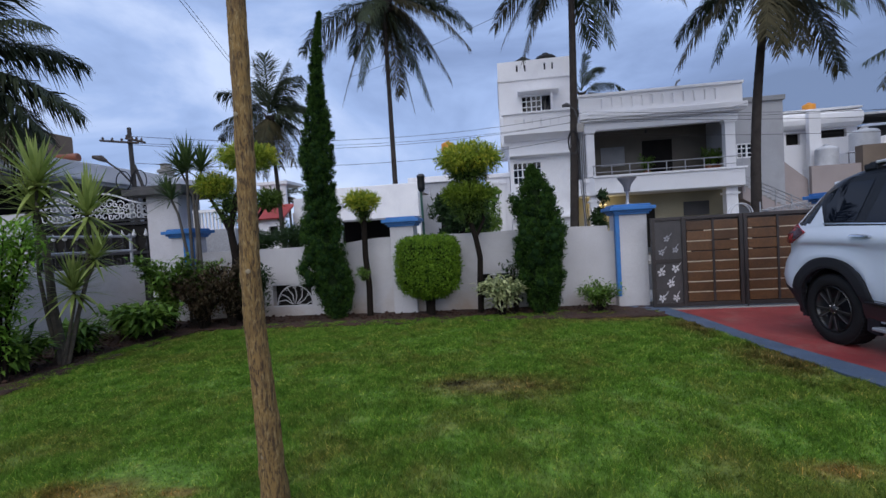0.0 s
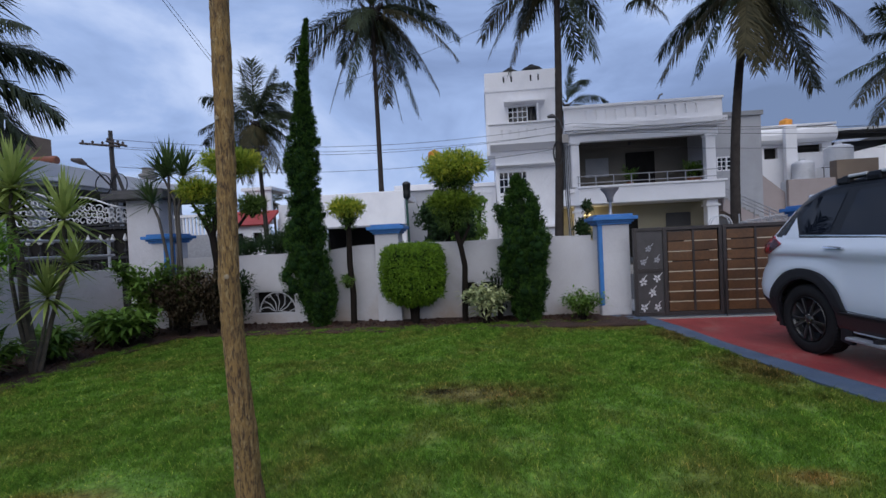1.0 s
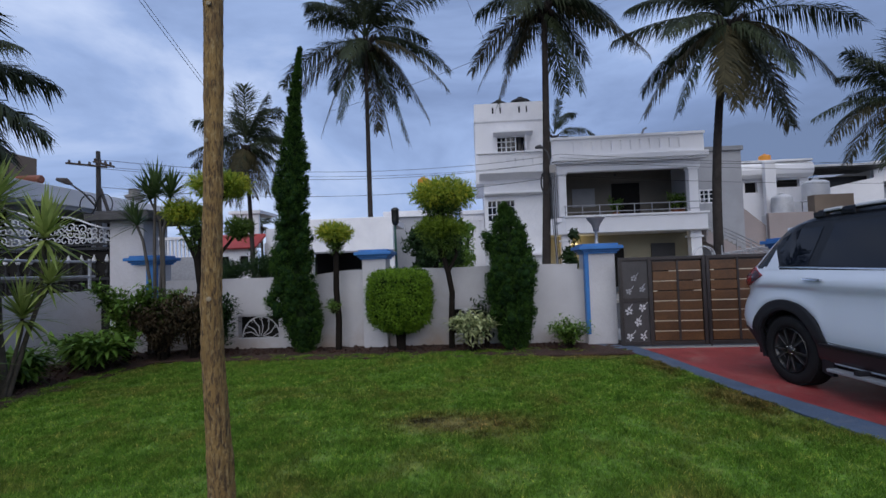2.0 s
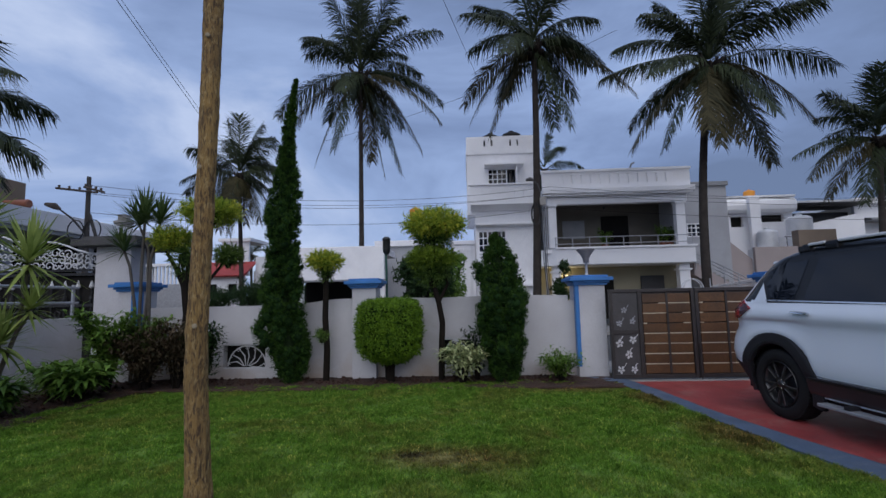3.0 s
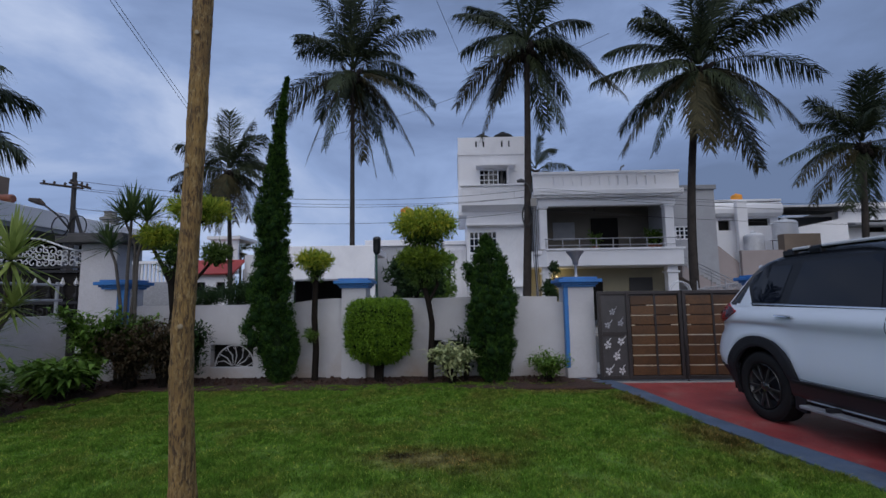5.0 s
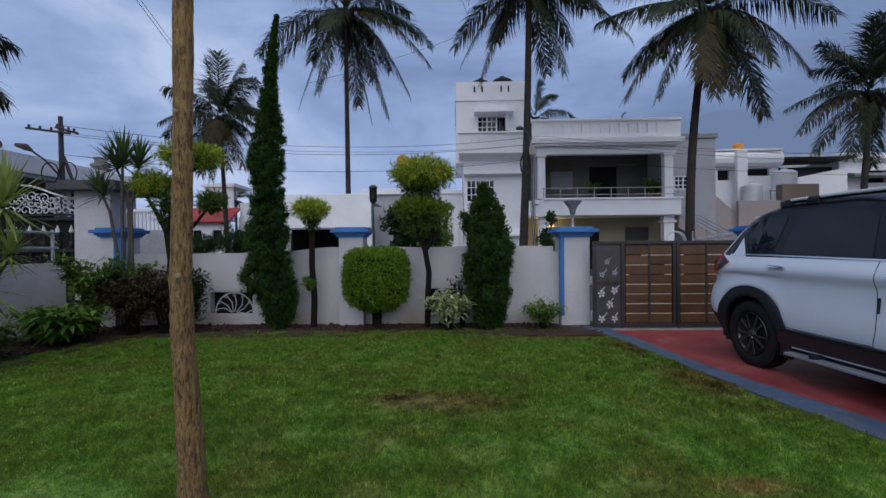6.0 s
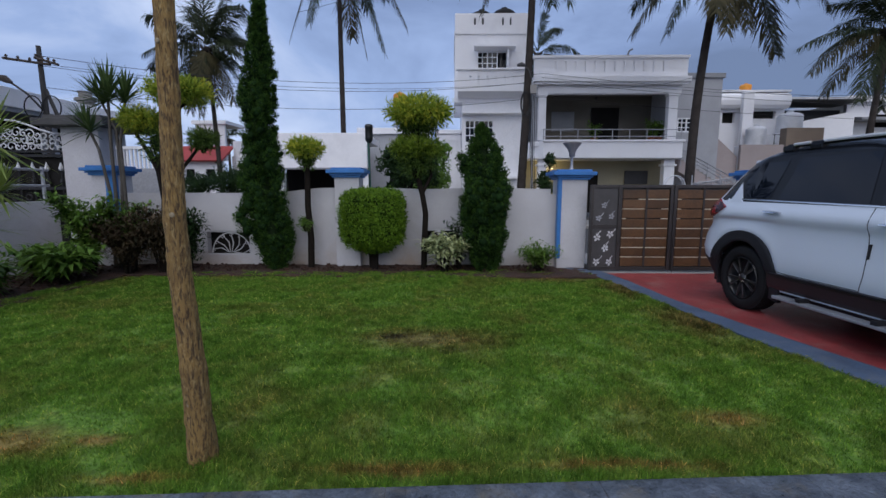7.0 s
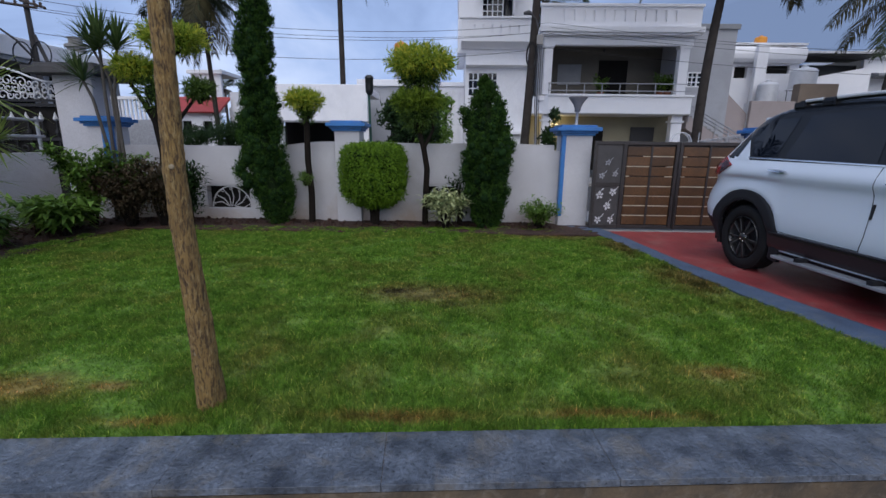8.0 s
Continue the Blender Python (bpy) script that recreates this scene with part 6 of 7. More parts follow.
# -- coconut palms --
def palm_frond(tip, lift, rng, leaflet, pairs, roll):
    """A feather leaf from the crown to its tip: an arched midrib with leaflets that hang like a curtain."""
    verts, faces = [], []
    tip = Vector(tip)
    mid = tip * 0.5 + Vector((0, 0, lift))
    n = 16
    pts = [mid * (2 * u * (1 - u)) + tip * (u * u) for u in [i / n for i in range(n + 1)]]
    length = sum((q - p).length for p, q in zip(pts, pts[1:]))
    for i in range(n):
        b = len(verts)
        t = (pts[i + 1] - pts[i]).normalized()
        s = t.cross(Vector((0, 0, 1)))
        s = s.normalized() if s.length > 0.05 else Vector((1, 0, 0))
        u = s.cross(t)
        for j in (i, i + 1):
            r = 0.048 * (1 - j / n) ** 1.3 + 0.008
            verts += [pts[j] + s * r * 1.3, pts[j] - u * r * 0.6, pts[j] - s * r * 1.3, pts[j] + u * r * 0.5]
        for k in range(4):
            faces.append((b + k, b + (k + 1) % 4, b + 4 + (k + 1) % 4, b + 4 + k))
    flat = Vector((tip.x, tip.y, 0))
    side0 = flat.cross(Vector((0, 0, 1)))
    side0 = side0.normalized() if side0.length > 0.05 else Vector((1, 0, 0))
    for i in range(pairs):
        s = 0.12 + 0.88 * (i + rng.uniform(-0.35, 0.35)) / pairs
        s = min(max(s, 0.1), 0.995)
        k = min(int(s * n), n - 1)
        q = pts[k].lerp(pts[k + 1], s * n - k)
        t = (pts[k + 1] - pts[k]).normalized()
        side = Matrix.Rotation(roll, 3, t) @ (side0 - t * side0.dot(t)).normalized()
        ll = leaflet * 1.3 * min(1.0, 0.45 + 2.2 * s) * min(1.0, 0.42 + 2.0 * (1 - s)) * rng.uniform(0.6, 1.15)
        level = 1 - abs(t.z)
        for sgn in (-1, 1):
            if rng.random() < 0.06:
                continue
            hang = (0.3 + 1.0 * level) * rng.uniform(0.35, 1.45)
            d = (side * (sgn * rng.uniform(0.6, 1.05)) + t * (rng.uniform(0.25, 0.7) + 0.5 * s) + Vector((0, 0, -0.42 * hang))).normalized()
            d2 = (d * 0.7 + t * 0.15 + Vector((0, 0, -1.15 * hang))).normalized()
            w = 0.022 * rng.uniform(0.6, 1.25) * (0.6 + 0.4 * leaflet)
            wv = (t - d * t.dot(d)).normalized() * w
            m = q + d * ll * 0.45
            e = m + d2 * ll * 0.55
            b = len(verts)
            verts += [q - wv * 0.6, q + wv * 0.6, m + wv, m - wv, e]
            faces += [(b, b + 1, b + 2, b + 3), (b + 3, b + 2, b + 4)]
    return verts, faces, length


def scattered(rng, count, reach):
    """Frond tips all round a crown: upright young ones, arched ones, hanging old ones."""
    out = []
    for i in range(count):
        s = (i + 0.5) / count
        a = i * 2.39996 + rng.uniform(-0.3, 0.3)
        el = 1.25 - 2.15 * s
        out.append((reach * math.cos(a) * math.cos(el), reach * math.sin(el) * (1.0 if el > 0 else 0.85), reach * (0.22 + 0.1 * math.cos(el)), reach * math.sin(a) * math.cos(el)))
    return out


def palm(base, crown, fronds, seed, trunk_r=0.15, label="tall coconut palm with grey ringed trunk", lean=None, leaflet=0.9, backs=0):
    """fronds: tip offset across, tip offset up, lift of the arch (and, where given, tip offset in depth)."""
    t = thing("palm_tree", base, label, "palm", "coconut palms")
    rng = random.Random(seed)
    top = Vector(crown) - Vector(base)
    bend = Vector(lean or (0, 0, 0))
    pts, rad = [], []
    n = 70
    for i in range(n + 1):
        s = i / n
        pts.append(top * s + bend * math.sin(math.pi * s))
        rad.append(trunk_r * (1.0 - 0.38 * s) * (1.35 - 0.35 * min(1, s * 8)) * (1 + 0.04 * (i % 2)))
    part("trunk", tube(bmesh.new(), pts, rad, 10), PALMBARK, t, smooth=True)
    rows = list(fronds)
    reach = max(math.hypot(f[0], f[1]) for f in rows)
    rows += [(x * 0.9, z * 0.9, l, abs(y) + 0.4) for x, z, l, y in scattered(rng, backs, reach * 0.72)]
    for i, f in enumerate(rows):
        dx, dz, lift = f[:3]
        if len(f) > 3:
            dy = f[3]
        else:
            dy = (1 if i % 2 else -1) * rng.uniform(0.15, 0.55) * math.sqrt(max(0.3, (reach * 0.95) ** 2 - dx * dx - dz * dz))
        v, fc, length = palm_frond((dx, dy, dz), lift, rng, leaflet * rng.uniform(0.9, 1.1), int(30 + 17 * reach), rng.uniform(-0.5, 0.5))
        ob = raw_mesh("frond", v, fc, PALMOLD if dz < -0.42 * reach and rng.random() < 0.6 else PALMLEAF, t)
        ob.location = top + Vector((0.0, 0.0, 0.12 * (1 if dz > 0 else -1)))
    sc = reach / 4.0
    heart = bmesh.new()
    for i in range(16):
        a = i * 2.39996
        p = top + Vector((math.cos(a) * 0.10, math.sin(a) * 0.10, -0.35)) * sc
        e = top + Vector((math.cos(a) * 0.40, math.sin(a) * 0.40, 0.15 - 0.1 * (i % 4))) * sc
        tube(heart, [p, p.lerp(e, 0.5) + Vector((0, 0, 0.05)), e], [0.07 * sc, 0.055 * sc, 0.02 * sc], 5)
    part("crown_heart", heart, PALMBARK, t, "brown fibrous leaf bases")
    for i in range(9):
        a = i * 0.9 + seed
        part("coconut", lathe(bmesh.new(), [(0.03, -0.14), (0.10, -0.07), (0.12, 0.0), (0.09, 0.09), (0.02, 0.13)], 8, (top.x + 0.27 * sc * math.cos(a), top.y + 0.27 * sc * math.sin(a), top.z - 0.36 * sc - 0.1 * (i % 3))), DARKBARK, t, "dark young coconut")
    return t


palm((-5.65, 24.0, 0.0), (-5.72, 24.0, 13.8),
     [(-1.7, 4.3, 0.3), (-0.4, 5.2, 0.2), (0.5, 5.0, 0.2), (0.1, 4.2, 0.3, -1.5), (2.3, 3.6, 0.7), (-3.7, 2.9, 1.3), (-2.4, 0.5, 1.3, -2.2),
      (-5.0, -1.9, 1.7), (-4.2, -3.5, 1.6), (-2.6, -4.9, 1.5), (-1.1, -4.7, 1.0, -1.4), (1.3, -5.8, 0.7), (3.4, -4.6, 1.6), (2.2, -5.6, 1.0),
      (4.5, -3.2, 1.8), (4.5, -1.3, 1.7), (4.6, 1.3, 1.4), (2.8, 1.8, 1.3, -2.0), (-0.2, -2.4, 1.0, -3.2), (0.4, -4.6, 0.6, 1.2)],
     1, 0.15, leaflet=0.95, backs=12)
palm((2.38, 16.9, 0.0), (2.72, 16.9, 11.0),
     [(-2.7, 0.5, 0.75), (-2.75, -1.8, 1.35), (-2.5, -3.0, 1.3), (-1.8, -3.5, 1.2), (1.1, -3.5, 0.8), (0.8, -3.0, 0.5, 0.8), (1.9, -1.2, 1.0), (3.05, -0.3, 1.5),
      (3.6, -2.1, 1.2), (-2.2, 2.1, 0.6), (-1.0, 3.3, 0.2), (0.6, 3.6, 0.2), (1.9, 2.7, 0.5), (2.8, 1.3, 0.9), (-1.3, -1.3, 1.2, -2.0), (0.9, 1.6, 0.8, -2.2)],
     2, 0.165, lean=(0.05, 0, 0), leaflet=0.82, backs=9)
palm((8.35, 16.6, 0.0), (9.06, 16.6, 9.75),
     [(4.5, 2.4, 0.6), (4.7, -0.1, 1.25), (3.35, -2.5, 1.5), (2.4, -3.6, 1.3), (1.6, -3.9, 1.0), (2.3, 0.5, 1.0, -2.4), (-2.4, -3.5, 1.2), (-2.85, -3.0, 1.2),
      (-2.9, -1.2, 1.1), (-3.5, 0.1, 0.7), (-2.8, 1.2, 1.1), (-1.5, 2.7, 0.5), (-0.5, 3.5, 0.2), (0.0, 3.7, 0.2, -1.0), (0.8, 3.3, 0.3), (1.5, 2.7, 0.4),
      (-0.6, -3.5, 0.8), (-1.1, -3.0, 1.0, -1.6), (0.3, -3.3, 0.8, -1.0), (0.9, -2.7, 1.1, -2.0), (1.3, 1.2, 1.0, -2.6)],
     3, 0.165, lean=(-0.25, 0, 0), label="tall coconut palm with leaning trunk", leaflet=0.85, backs=11)
palm((18.9, 22.0, 0.0), (19.5, 22.0, 8.4),
     [(-2.9, 1.3, 0.7), (-3.9, -0.7, 1.0), (-3.5, -1.9, 1.2), (-1.7, 2.5, 0.4), (-0.2, 3.1, 0.2), (0.4, 3.0, 0.2, -0.8), (1.4, 2.6, 0.4), (-0.9, 2.6, 0.3, -1.2),
      (2.9, 1.6, 0.8), (3.7, -0.4, 1.1), (3.2, -2.0, 1.2), (-2.4, -2.8, 1.1), (-1.2, -3.1, 0.9), (0.8, -3.3, 0.8), (2.0, -2.9, 1.0), (-1.6, 0.6, 1.0, -2.5)],
     4, 0.17, leaflet=0.85, backs=6)
palm((-14.1, 28.0, 0.0), (-14.55, 28.0, 9.5),
     [(0.2, 3.5, 0.2), (1.3, 3.2, 0.4), (-0.5, 3.2, 0.2), (-1.3, 2.5, 0.5), (2.5, 1.9, 0.8), (2.8, 0.1, 1.0), (-3.8, -0.3, 1.0), (-3.6, -1.1, 1.1),
      (-3.0, 1.4, 0.9), (-0.7, -3.8, 0.9), (0.8, -3.3, 0.9), (2.0, -2.3, 1.2), (-2.0, -2.9, 1.2), (0.3, -2.6, 0.8, -1.8), (1.5, -3.1, 1.0), (-1.3, -3.5, 0.9), (3.0, -1.2, 1.2), (-0.3, -3.2, 0.7, -1.2)],
     5, 0.16, leaflet=1.0, backs=10)
palm((5.7, 32.0, 0.0), (5.6, 32.0, 10.2),
     [(-2.0, 1.9, 0.6), (1.6, 1.5, 0.9), (2.5, -0.2, 1.1), (2.9, -1.6, 1.2), (0.3, 2.2, 0.3), (-1.2, -2.1, 1.0), (1.6, -2.4, 1.0), (-2.4, -0.3, 1.0)],
     6, 0.16, label="coconut palm behind the white house", leaflet=0.7, backs=3)
palm((-11.6, 8.6, -0.25), (-11.75, 8.6, 5.55),
     [(2.8, 0.25, 0.9), (2.85, -1.15, 0.7), (2.35, -1.7, 0.7), (1.9, -2.1, 0.6), (1.5, -2.3, 0.5, -0.8), (1.7, -1.8, 0.9, -1.2), (1.1, 2.3, 0.4), (0.2, 2.7, 0.2), (-1.2, 2.2, 0.4), (-2.5, 0.7, 0.9), (-2.7, -0.9, 1.0), (1.2, -2.4, 0.8),
      (2.1, 1.3, 0.8), (0.3, -2.4, 0.7, -1.0), (-1.5, -2.2, 0.9), (1.4, -0.4, 0.9, -2.0)],
     7, 0.17, label="coconut palm in the neighbouring garden", leaflet=0.75, backs=7)
palm((-29, 60, 0.0), (-29, 60, 7.6), [(1.4, 1.4, 0.4), (2.1, 0.3, 0.8), (1.7, -1.2, 0.8), (-0.2, 2.0, 0.2), (-1.5, 1.2, 0.5), (-2.1, -0.2, 0.8), (-1.4, -1.4, 0.8)],
     8, 0.2, label="small far palm above the roofs", leaflet=0.7, backs=3)


# -- the bare trunk on the lawn --
def lawn_tree():
    t = thing("tree", (-1.29, 2.03, -0.02), "slim tree with rough brown bark on the lawn", "tree")
    rng = random.Random(2)
    bm = bmesh.new()
    n, m = 360, 44
    rings = []
    for i in range(n + 1):
        z = 5.2 * i / n
        s = min(z / 1.2, 1.0)
        cx = 0.038 * s + 0.016 * max(0, z - 1.2) + 0.006 * math.sin(z * 4)
        cy = -0.13 * s + 0.004 * math.sin(z * 5 + 1)
        r = 0.0445 + 0.003 * math.sin(z * 2.6) + 0.028 * math.exp(-z / 0.3) - 0.002 * z
        ring = []
        for k in range(m):
            a = 2 * math.pi * k / m
            w = 1 + 0.10 * noise.noise((math.cos(a) * 2.2, math.sin(a) * 2.2, z * 5)) + 0.09 * noise.noise((math.cos(a) * 6, math.sin(a) * 6, z * 13)) + 0.05 * noise.noise((math.cos(a) * 15, math.sin(a) * 15, z * 34))
            ring.append(bm.verts.new((cx + r * w * math.cos(a), cy + r * w * math.sin(a), z)))
        rings.append(ring)
    for a, b in zip(rings, rings[1:]):
        for k in range(m):
            bm.faces.new((a[k], a[(k + 1) % m], b[(k + 1) % m], b[k]))
    bm.faces.new(rings[-1])
    part("trunk", bm, BARK, t, smooth=True)
    for z, a in ((1.22, -1.35), (1.9, -1.7), (0.62, -1.2), (2.5, -1.5), (0.35, -1.8)):
        s = min(z / 1.2, 1.0)
        k = lathe(bmesh.new(), [(0.011, -0.006), (0.010, 0.001), (0.004, 0.003)], 8)
        ob = part("branch_scar", k, material("pale_bark_scar", (0.30, 0.25, 0.16), None, 0.9, 20, 80, 0.3), t, "pale round branch scar")
        ob.matrix_basis = Matrix.Translation((0.038 * s + 0.016 * max(0, z - 1.2) + 0.046 * math.cos(a), -0.13 * s + 0.046 * math.sin(a), z)) @ Vector((math.cos(a), math.sin(a), 0)).to_track_quat("Z", "Y").to_matrix().to_4x4()


lawn_tree()


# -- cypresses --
# Darker copy of the cypress leaf: shade within the tufts, put into colour.
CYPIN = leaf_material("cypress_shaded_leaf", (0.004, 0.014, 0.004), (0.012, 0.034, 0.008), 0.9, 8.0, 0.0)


def cypress(base, height, profile, seed, label, tufts, knob, bend=0.0):
    """An upright conifer of many knobbly sprays with dark gaps between; profile gives height, half width and sideways shift."""
    t = thing("cypress_tree", base, label, "conifer")
    rng = random.Random(seed)
    zs, ws, cxs = ([p[i] for p in profile] for i in range(3))
    part("trunk", tube(bmesh.new(), [(cxs[0], 0, -0.02), (lerp_table(height * 0.5, zs, cxs), 0, height * 0.5), (bend, 0, height * 0.98)], [0.05, 0.035, 0.006], 8), DARKBARK, t)
    verts, faces = [], []
    blobs = bmesh.new()
    for k in range(tufts):
        z = 0.04 + (height - 0.08) * ((k + rng.random()) / tufts) ** 1.15
        a = k * 2.39996 + rng.uniform(-0.6, 0.6)
        r = lerp_table(z, zs, ws)
        cx = lerp_table(z, zs, cxs)
        o = Vector((math.cos(a), math.sin(a), 0))
        s = (0.020 + knob * r) * rng.uniform(0.4, 1.25)
        swell = 0.97 + 0.55 * noise.noise((o.x * 1.5 + seed, o.y * 1.5, z * 2.6)) + 0.12 * noise.noise((o.x * 4, o.y * 4 + seed, z * 7))
        c = Vector((cx, 0, z)) + o * max(0.0, r * swell - s * 0.7)
        tip = (o * 0.45 + Vector((0, 0, 1)) + rand_dir(rng) * 0.3).normalized()
        for m in range(3):
            cc = c + tip * s * (0.75 * m - 0.3) + rand_dir(rng) * s * 0.3
            sr = s * (0.95 - 0.24 * m)
            ico = bmesh.ops.create_icosphere(blobs, subdivisions=1, radius=sr * 0.72, matrix=Matrix.Translation(cc))
            for v in ico["verts"]:
                v.co += (v.co - cc) * 0.4 * noise.noise(v.co * 14)
            for _ in range(int(34 + 620 * sr)):
                d = rand_dir(rng)
                p = cc + d * sr * rng.uniform(0.68, 1.02)
                way = (d * 0.75 + tip * 0.55 + rand_dir(rng) * 0.45).normalized()
                leaf(verts, faces, p, way, d + rand_dir(rng) * 0.5, rng.uniform(0.022, 0.052), rng.uniform(0.010, 0.018), 0.25, 0.1)
    raw_mesh("foliage", verts, faces, CYPRESS, t, "dense dark green scaly foliage")
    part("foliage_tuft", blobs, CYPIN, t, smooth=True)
    # Solid core whose colour stands for the shade deep in the tree.
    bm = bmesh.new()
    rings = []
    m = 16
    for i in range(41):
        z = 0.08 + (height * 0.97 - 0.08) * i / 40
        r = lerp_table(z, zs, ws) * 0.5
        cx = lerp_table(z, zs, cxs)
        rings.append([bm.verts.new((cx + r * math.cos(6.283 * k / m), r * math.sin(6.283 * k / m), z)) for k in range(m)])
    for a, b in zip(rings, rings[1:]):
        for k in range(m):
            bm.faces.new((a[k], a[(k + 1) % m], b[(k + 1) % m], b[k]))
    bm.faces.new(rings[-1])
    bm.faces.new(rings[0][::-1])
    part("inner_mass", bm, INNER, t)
    return t


cypress((-3.08, 7.2, 0), 5.0, [(0, 0.08, 0.17), (0.2, 0.20, 0.21), (0.45, 0.28, 0.15), (0.8, 0.36, 0.05), (1.05, 0.30, -0.01), (1.4, 0.26, 0.0), (1.9, 0.27, 0.03), (2.3, 0.25, 0.02), (2.7, 0.235, 0.02),
                               (3.1, 0.185, 0.03), (3.5, 0.13, 0.05), (4.0, 0.095, 0.09), (4.4, 0.06, 0.13), (4.7, 0.025, 0.16), (5.0, 0.006, 0.2)], 11,
        "tall slim dark green cypress by the wall", 300, 0.36, 0.18)
cypress((0.4, 7.15, 0), 2.28, [(0, 0.12, 0.05), (0.15, 0.24, 0.05), (0.4, 0.33, 0.03), (0.8, 0.35, 0.02), (1.1, 0.39, 0.04), (1.4, 0.35, 0.0), (1.7, 0.26, -0.02), (1.95, 0.16, -0.04), (2.12, 0.085, -0.06), (2.28, 0.03, -0.07)], 12,
        "conical dark green cypress bush by the wall", 190, 0.30, -0.05)


# -- clipped shrubs --
def crooked(pts, r0, r1, n=8):
    return tube(bmesh.new(), pts, [r0 + (r1 - r0) * i / (len(pts) - 1) for i in range(len(pts))], n)


def box_bush():
    t = thing("clipped_bush", (-1.33, 7.18, 0.0), "box shaped clipped bright green bush on short stems", "bush")
    for dx in (-0.05, 0.0, 0.04):
        part("stem", crooked([(dx * 0.8, 0, -0.02), (dx, 0.02, 0.2), (dx * 2, 0, 0.45)], 0.038, 0.025), DARKBARK, t)
    rng = random.Random(21)
    sh = ellipsoid(0, 0, 0.80, 0.465, 0.44, 0.465, 0.14, 5.0, 8)

    def low(z):
        return 1.0 - 0.34 * (1 - min(1.0, max(0.0, z - 0.32) / 0.26)) ** 2

    def tapered(r):
        p, o = sh(r)
        return Vector((p.x * low(p.z), p.y * low(p.z), p.z)), o
    v, f = clump(tapered, 19000, rng, 0.062, 0.017, 0.45, 0.10)
    raw_mesh("foliage", v, f, HEDGE, t, "fresh green clipped foliage")
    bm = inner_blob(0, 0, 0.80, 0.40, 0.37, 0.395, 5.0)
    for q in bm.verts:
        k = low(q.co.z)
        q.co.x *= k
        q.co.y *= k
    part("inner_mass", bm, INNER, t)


box_bush()


def topiary(base, label, stems, pads, seed):
    """A clipped tree: crooked stems and leafy pads (x, y, z, rx, ry, rz, leaves, material)."""
    t = thing("topiary_tree", base, label, "topiary")
    for pts, a, b in stems:
        part("stem", crooked(pts, a, b), DARKBARK, t)
    rng = random.Random(seed)
    for x, y, z, rx, ry, rz, n, mat, pw in pads:
        v, f = clump(ellipsoid(x, y, z, rx, ry, rz, 0.5, pw, 7), int(n * 1.1), rng, 0.09, 0.017, 0.8, 0.13)
        pad = raw_mesh("leaf_pad", v, f, mat, t)
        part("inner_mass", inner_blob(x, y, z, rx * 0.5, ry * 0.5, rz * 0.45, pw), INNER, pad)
        bm = bmesh.new()
        for k in range(9):
            a = k * 2.4
            tube(bm, [(x, y, z - rz * 1.25), (x + rx * 0.3 * math.cos(a), y + ry * 0.3 * math.sin(a), z - rz * 0.8), (x + rx * 0.6 * math.cos(a), y + ry * 0.6 * math.sin(a), z - rz * 0.3)], [0.014, 0.010, 0.006], 5)
        part("twigs", bm, DARKBARK, pad)
    return t


topiary((-2.39, 7.35, 0), "slim topiary with a small yellow green head",
        [([(0.0, 0, -0.02), (0.015, 0, 0.5), (-0.02, 0, 1.0), (-0.01, 0, 1.5), (-0.03, 0, 1.75)], 0.055, 0.045)],
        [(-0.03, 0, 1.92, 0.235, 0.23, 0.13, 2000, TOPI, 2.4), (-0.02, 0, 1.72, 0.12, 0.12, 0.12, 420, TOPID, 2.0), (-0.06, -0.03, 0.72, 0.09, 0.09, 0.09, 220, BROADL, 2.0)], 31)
topiary((-0.54, 7.3, 0), "two tiered topiary tree with yellow green crown",
        [([(0, 0, -0.02), (0.01, 0, 0.5), (0.03, 0, 0.9), (-0.02, 0, 1.2), (-0.1, 0, 1.5), (-0.08, 0, 2.0), (-0.1, 0, 2.4)], 0.05, 0.035),
         ([(-0.03, 0, 1.2), (0.12, 0.03, 1.5), (0.1, 0, 1.8)], 0.03, 0.015)],
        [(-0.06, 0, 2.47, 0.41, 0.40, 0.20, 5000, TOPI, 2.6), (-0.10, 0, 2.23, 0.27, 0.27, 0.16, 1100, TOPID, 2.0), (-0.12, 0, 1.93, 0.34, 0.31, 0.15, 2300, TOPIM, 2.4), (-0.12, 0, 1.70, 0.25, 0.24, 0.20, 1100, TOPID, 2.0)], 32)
topiary((-4.7, 7.3, 0), "branched topiary tree with three leafy pads",
        [([(0, 0, -0.02), (-0.02, 0, 0.6), (0.02, 0, 1.1), (-0.05, 0, 1.6), (0.1, 0, 2.1), (0.35, 0, 2.6)], 0.085, 0.04),
         ([(-0.03, 0, 1.5), (-0.2, 0, 1.85), (-0.38, 0, 2.15)], 0.045, 0.025), ([(0.02, 0, 1.2), (0.3, 0.03, 1.6), (0.62, 0, 1.95)], 0.04, 0.02)],
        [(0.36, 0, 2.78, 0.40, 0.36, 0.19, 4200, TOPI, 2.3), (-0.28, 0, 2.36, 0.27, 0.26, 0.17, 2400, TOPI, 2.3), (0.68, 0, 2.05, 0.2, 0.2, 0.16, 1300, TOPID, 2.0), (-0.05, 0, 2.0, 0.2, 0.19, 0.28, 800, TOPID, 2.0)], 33)


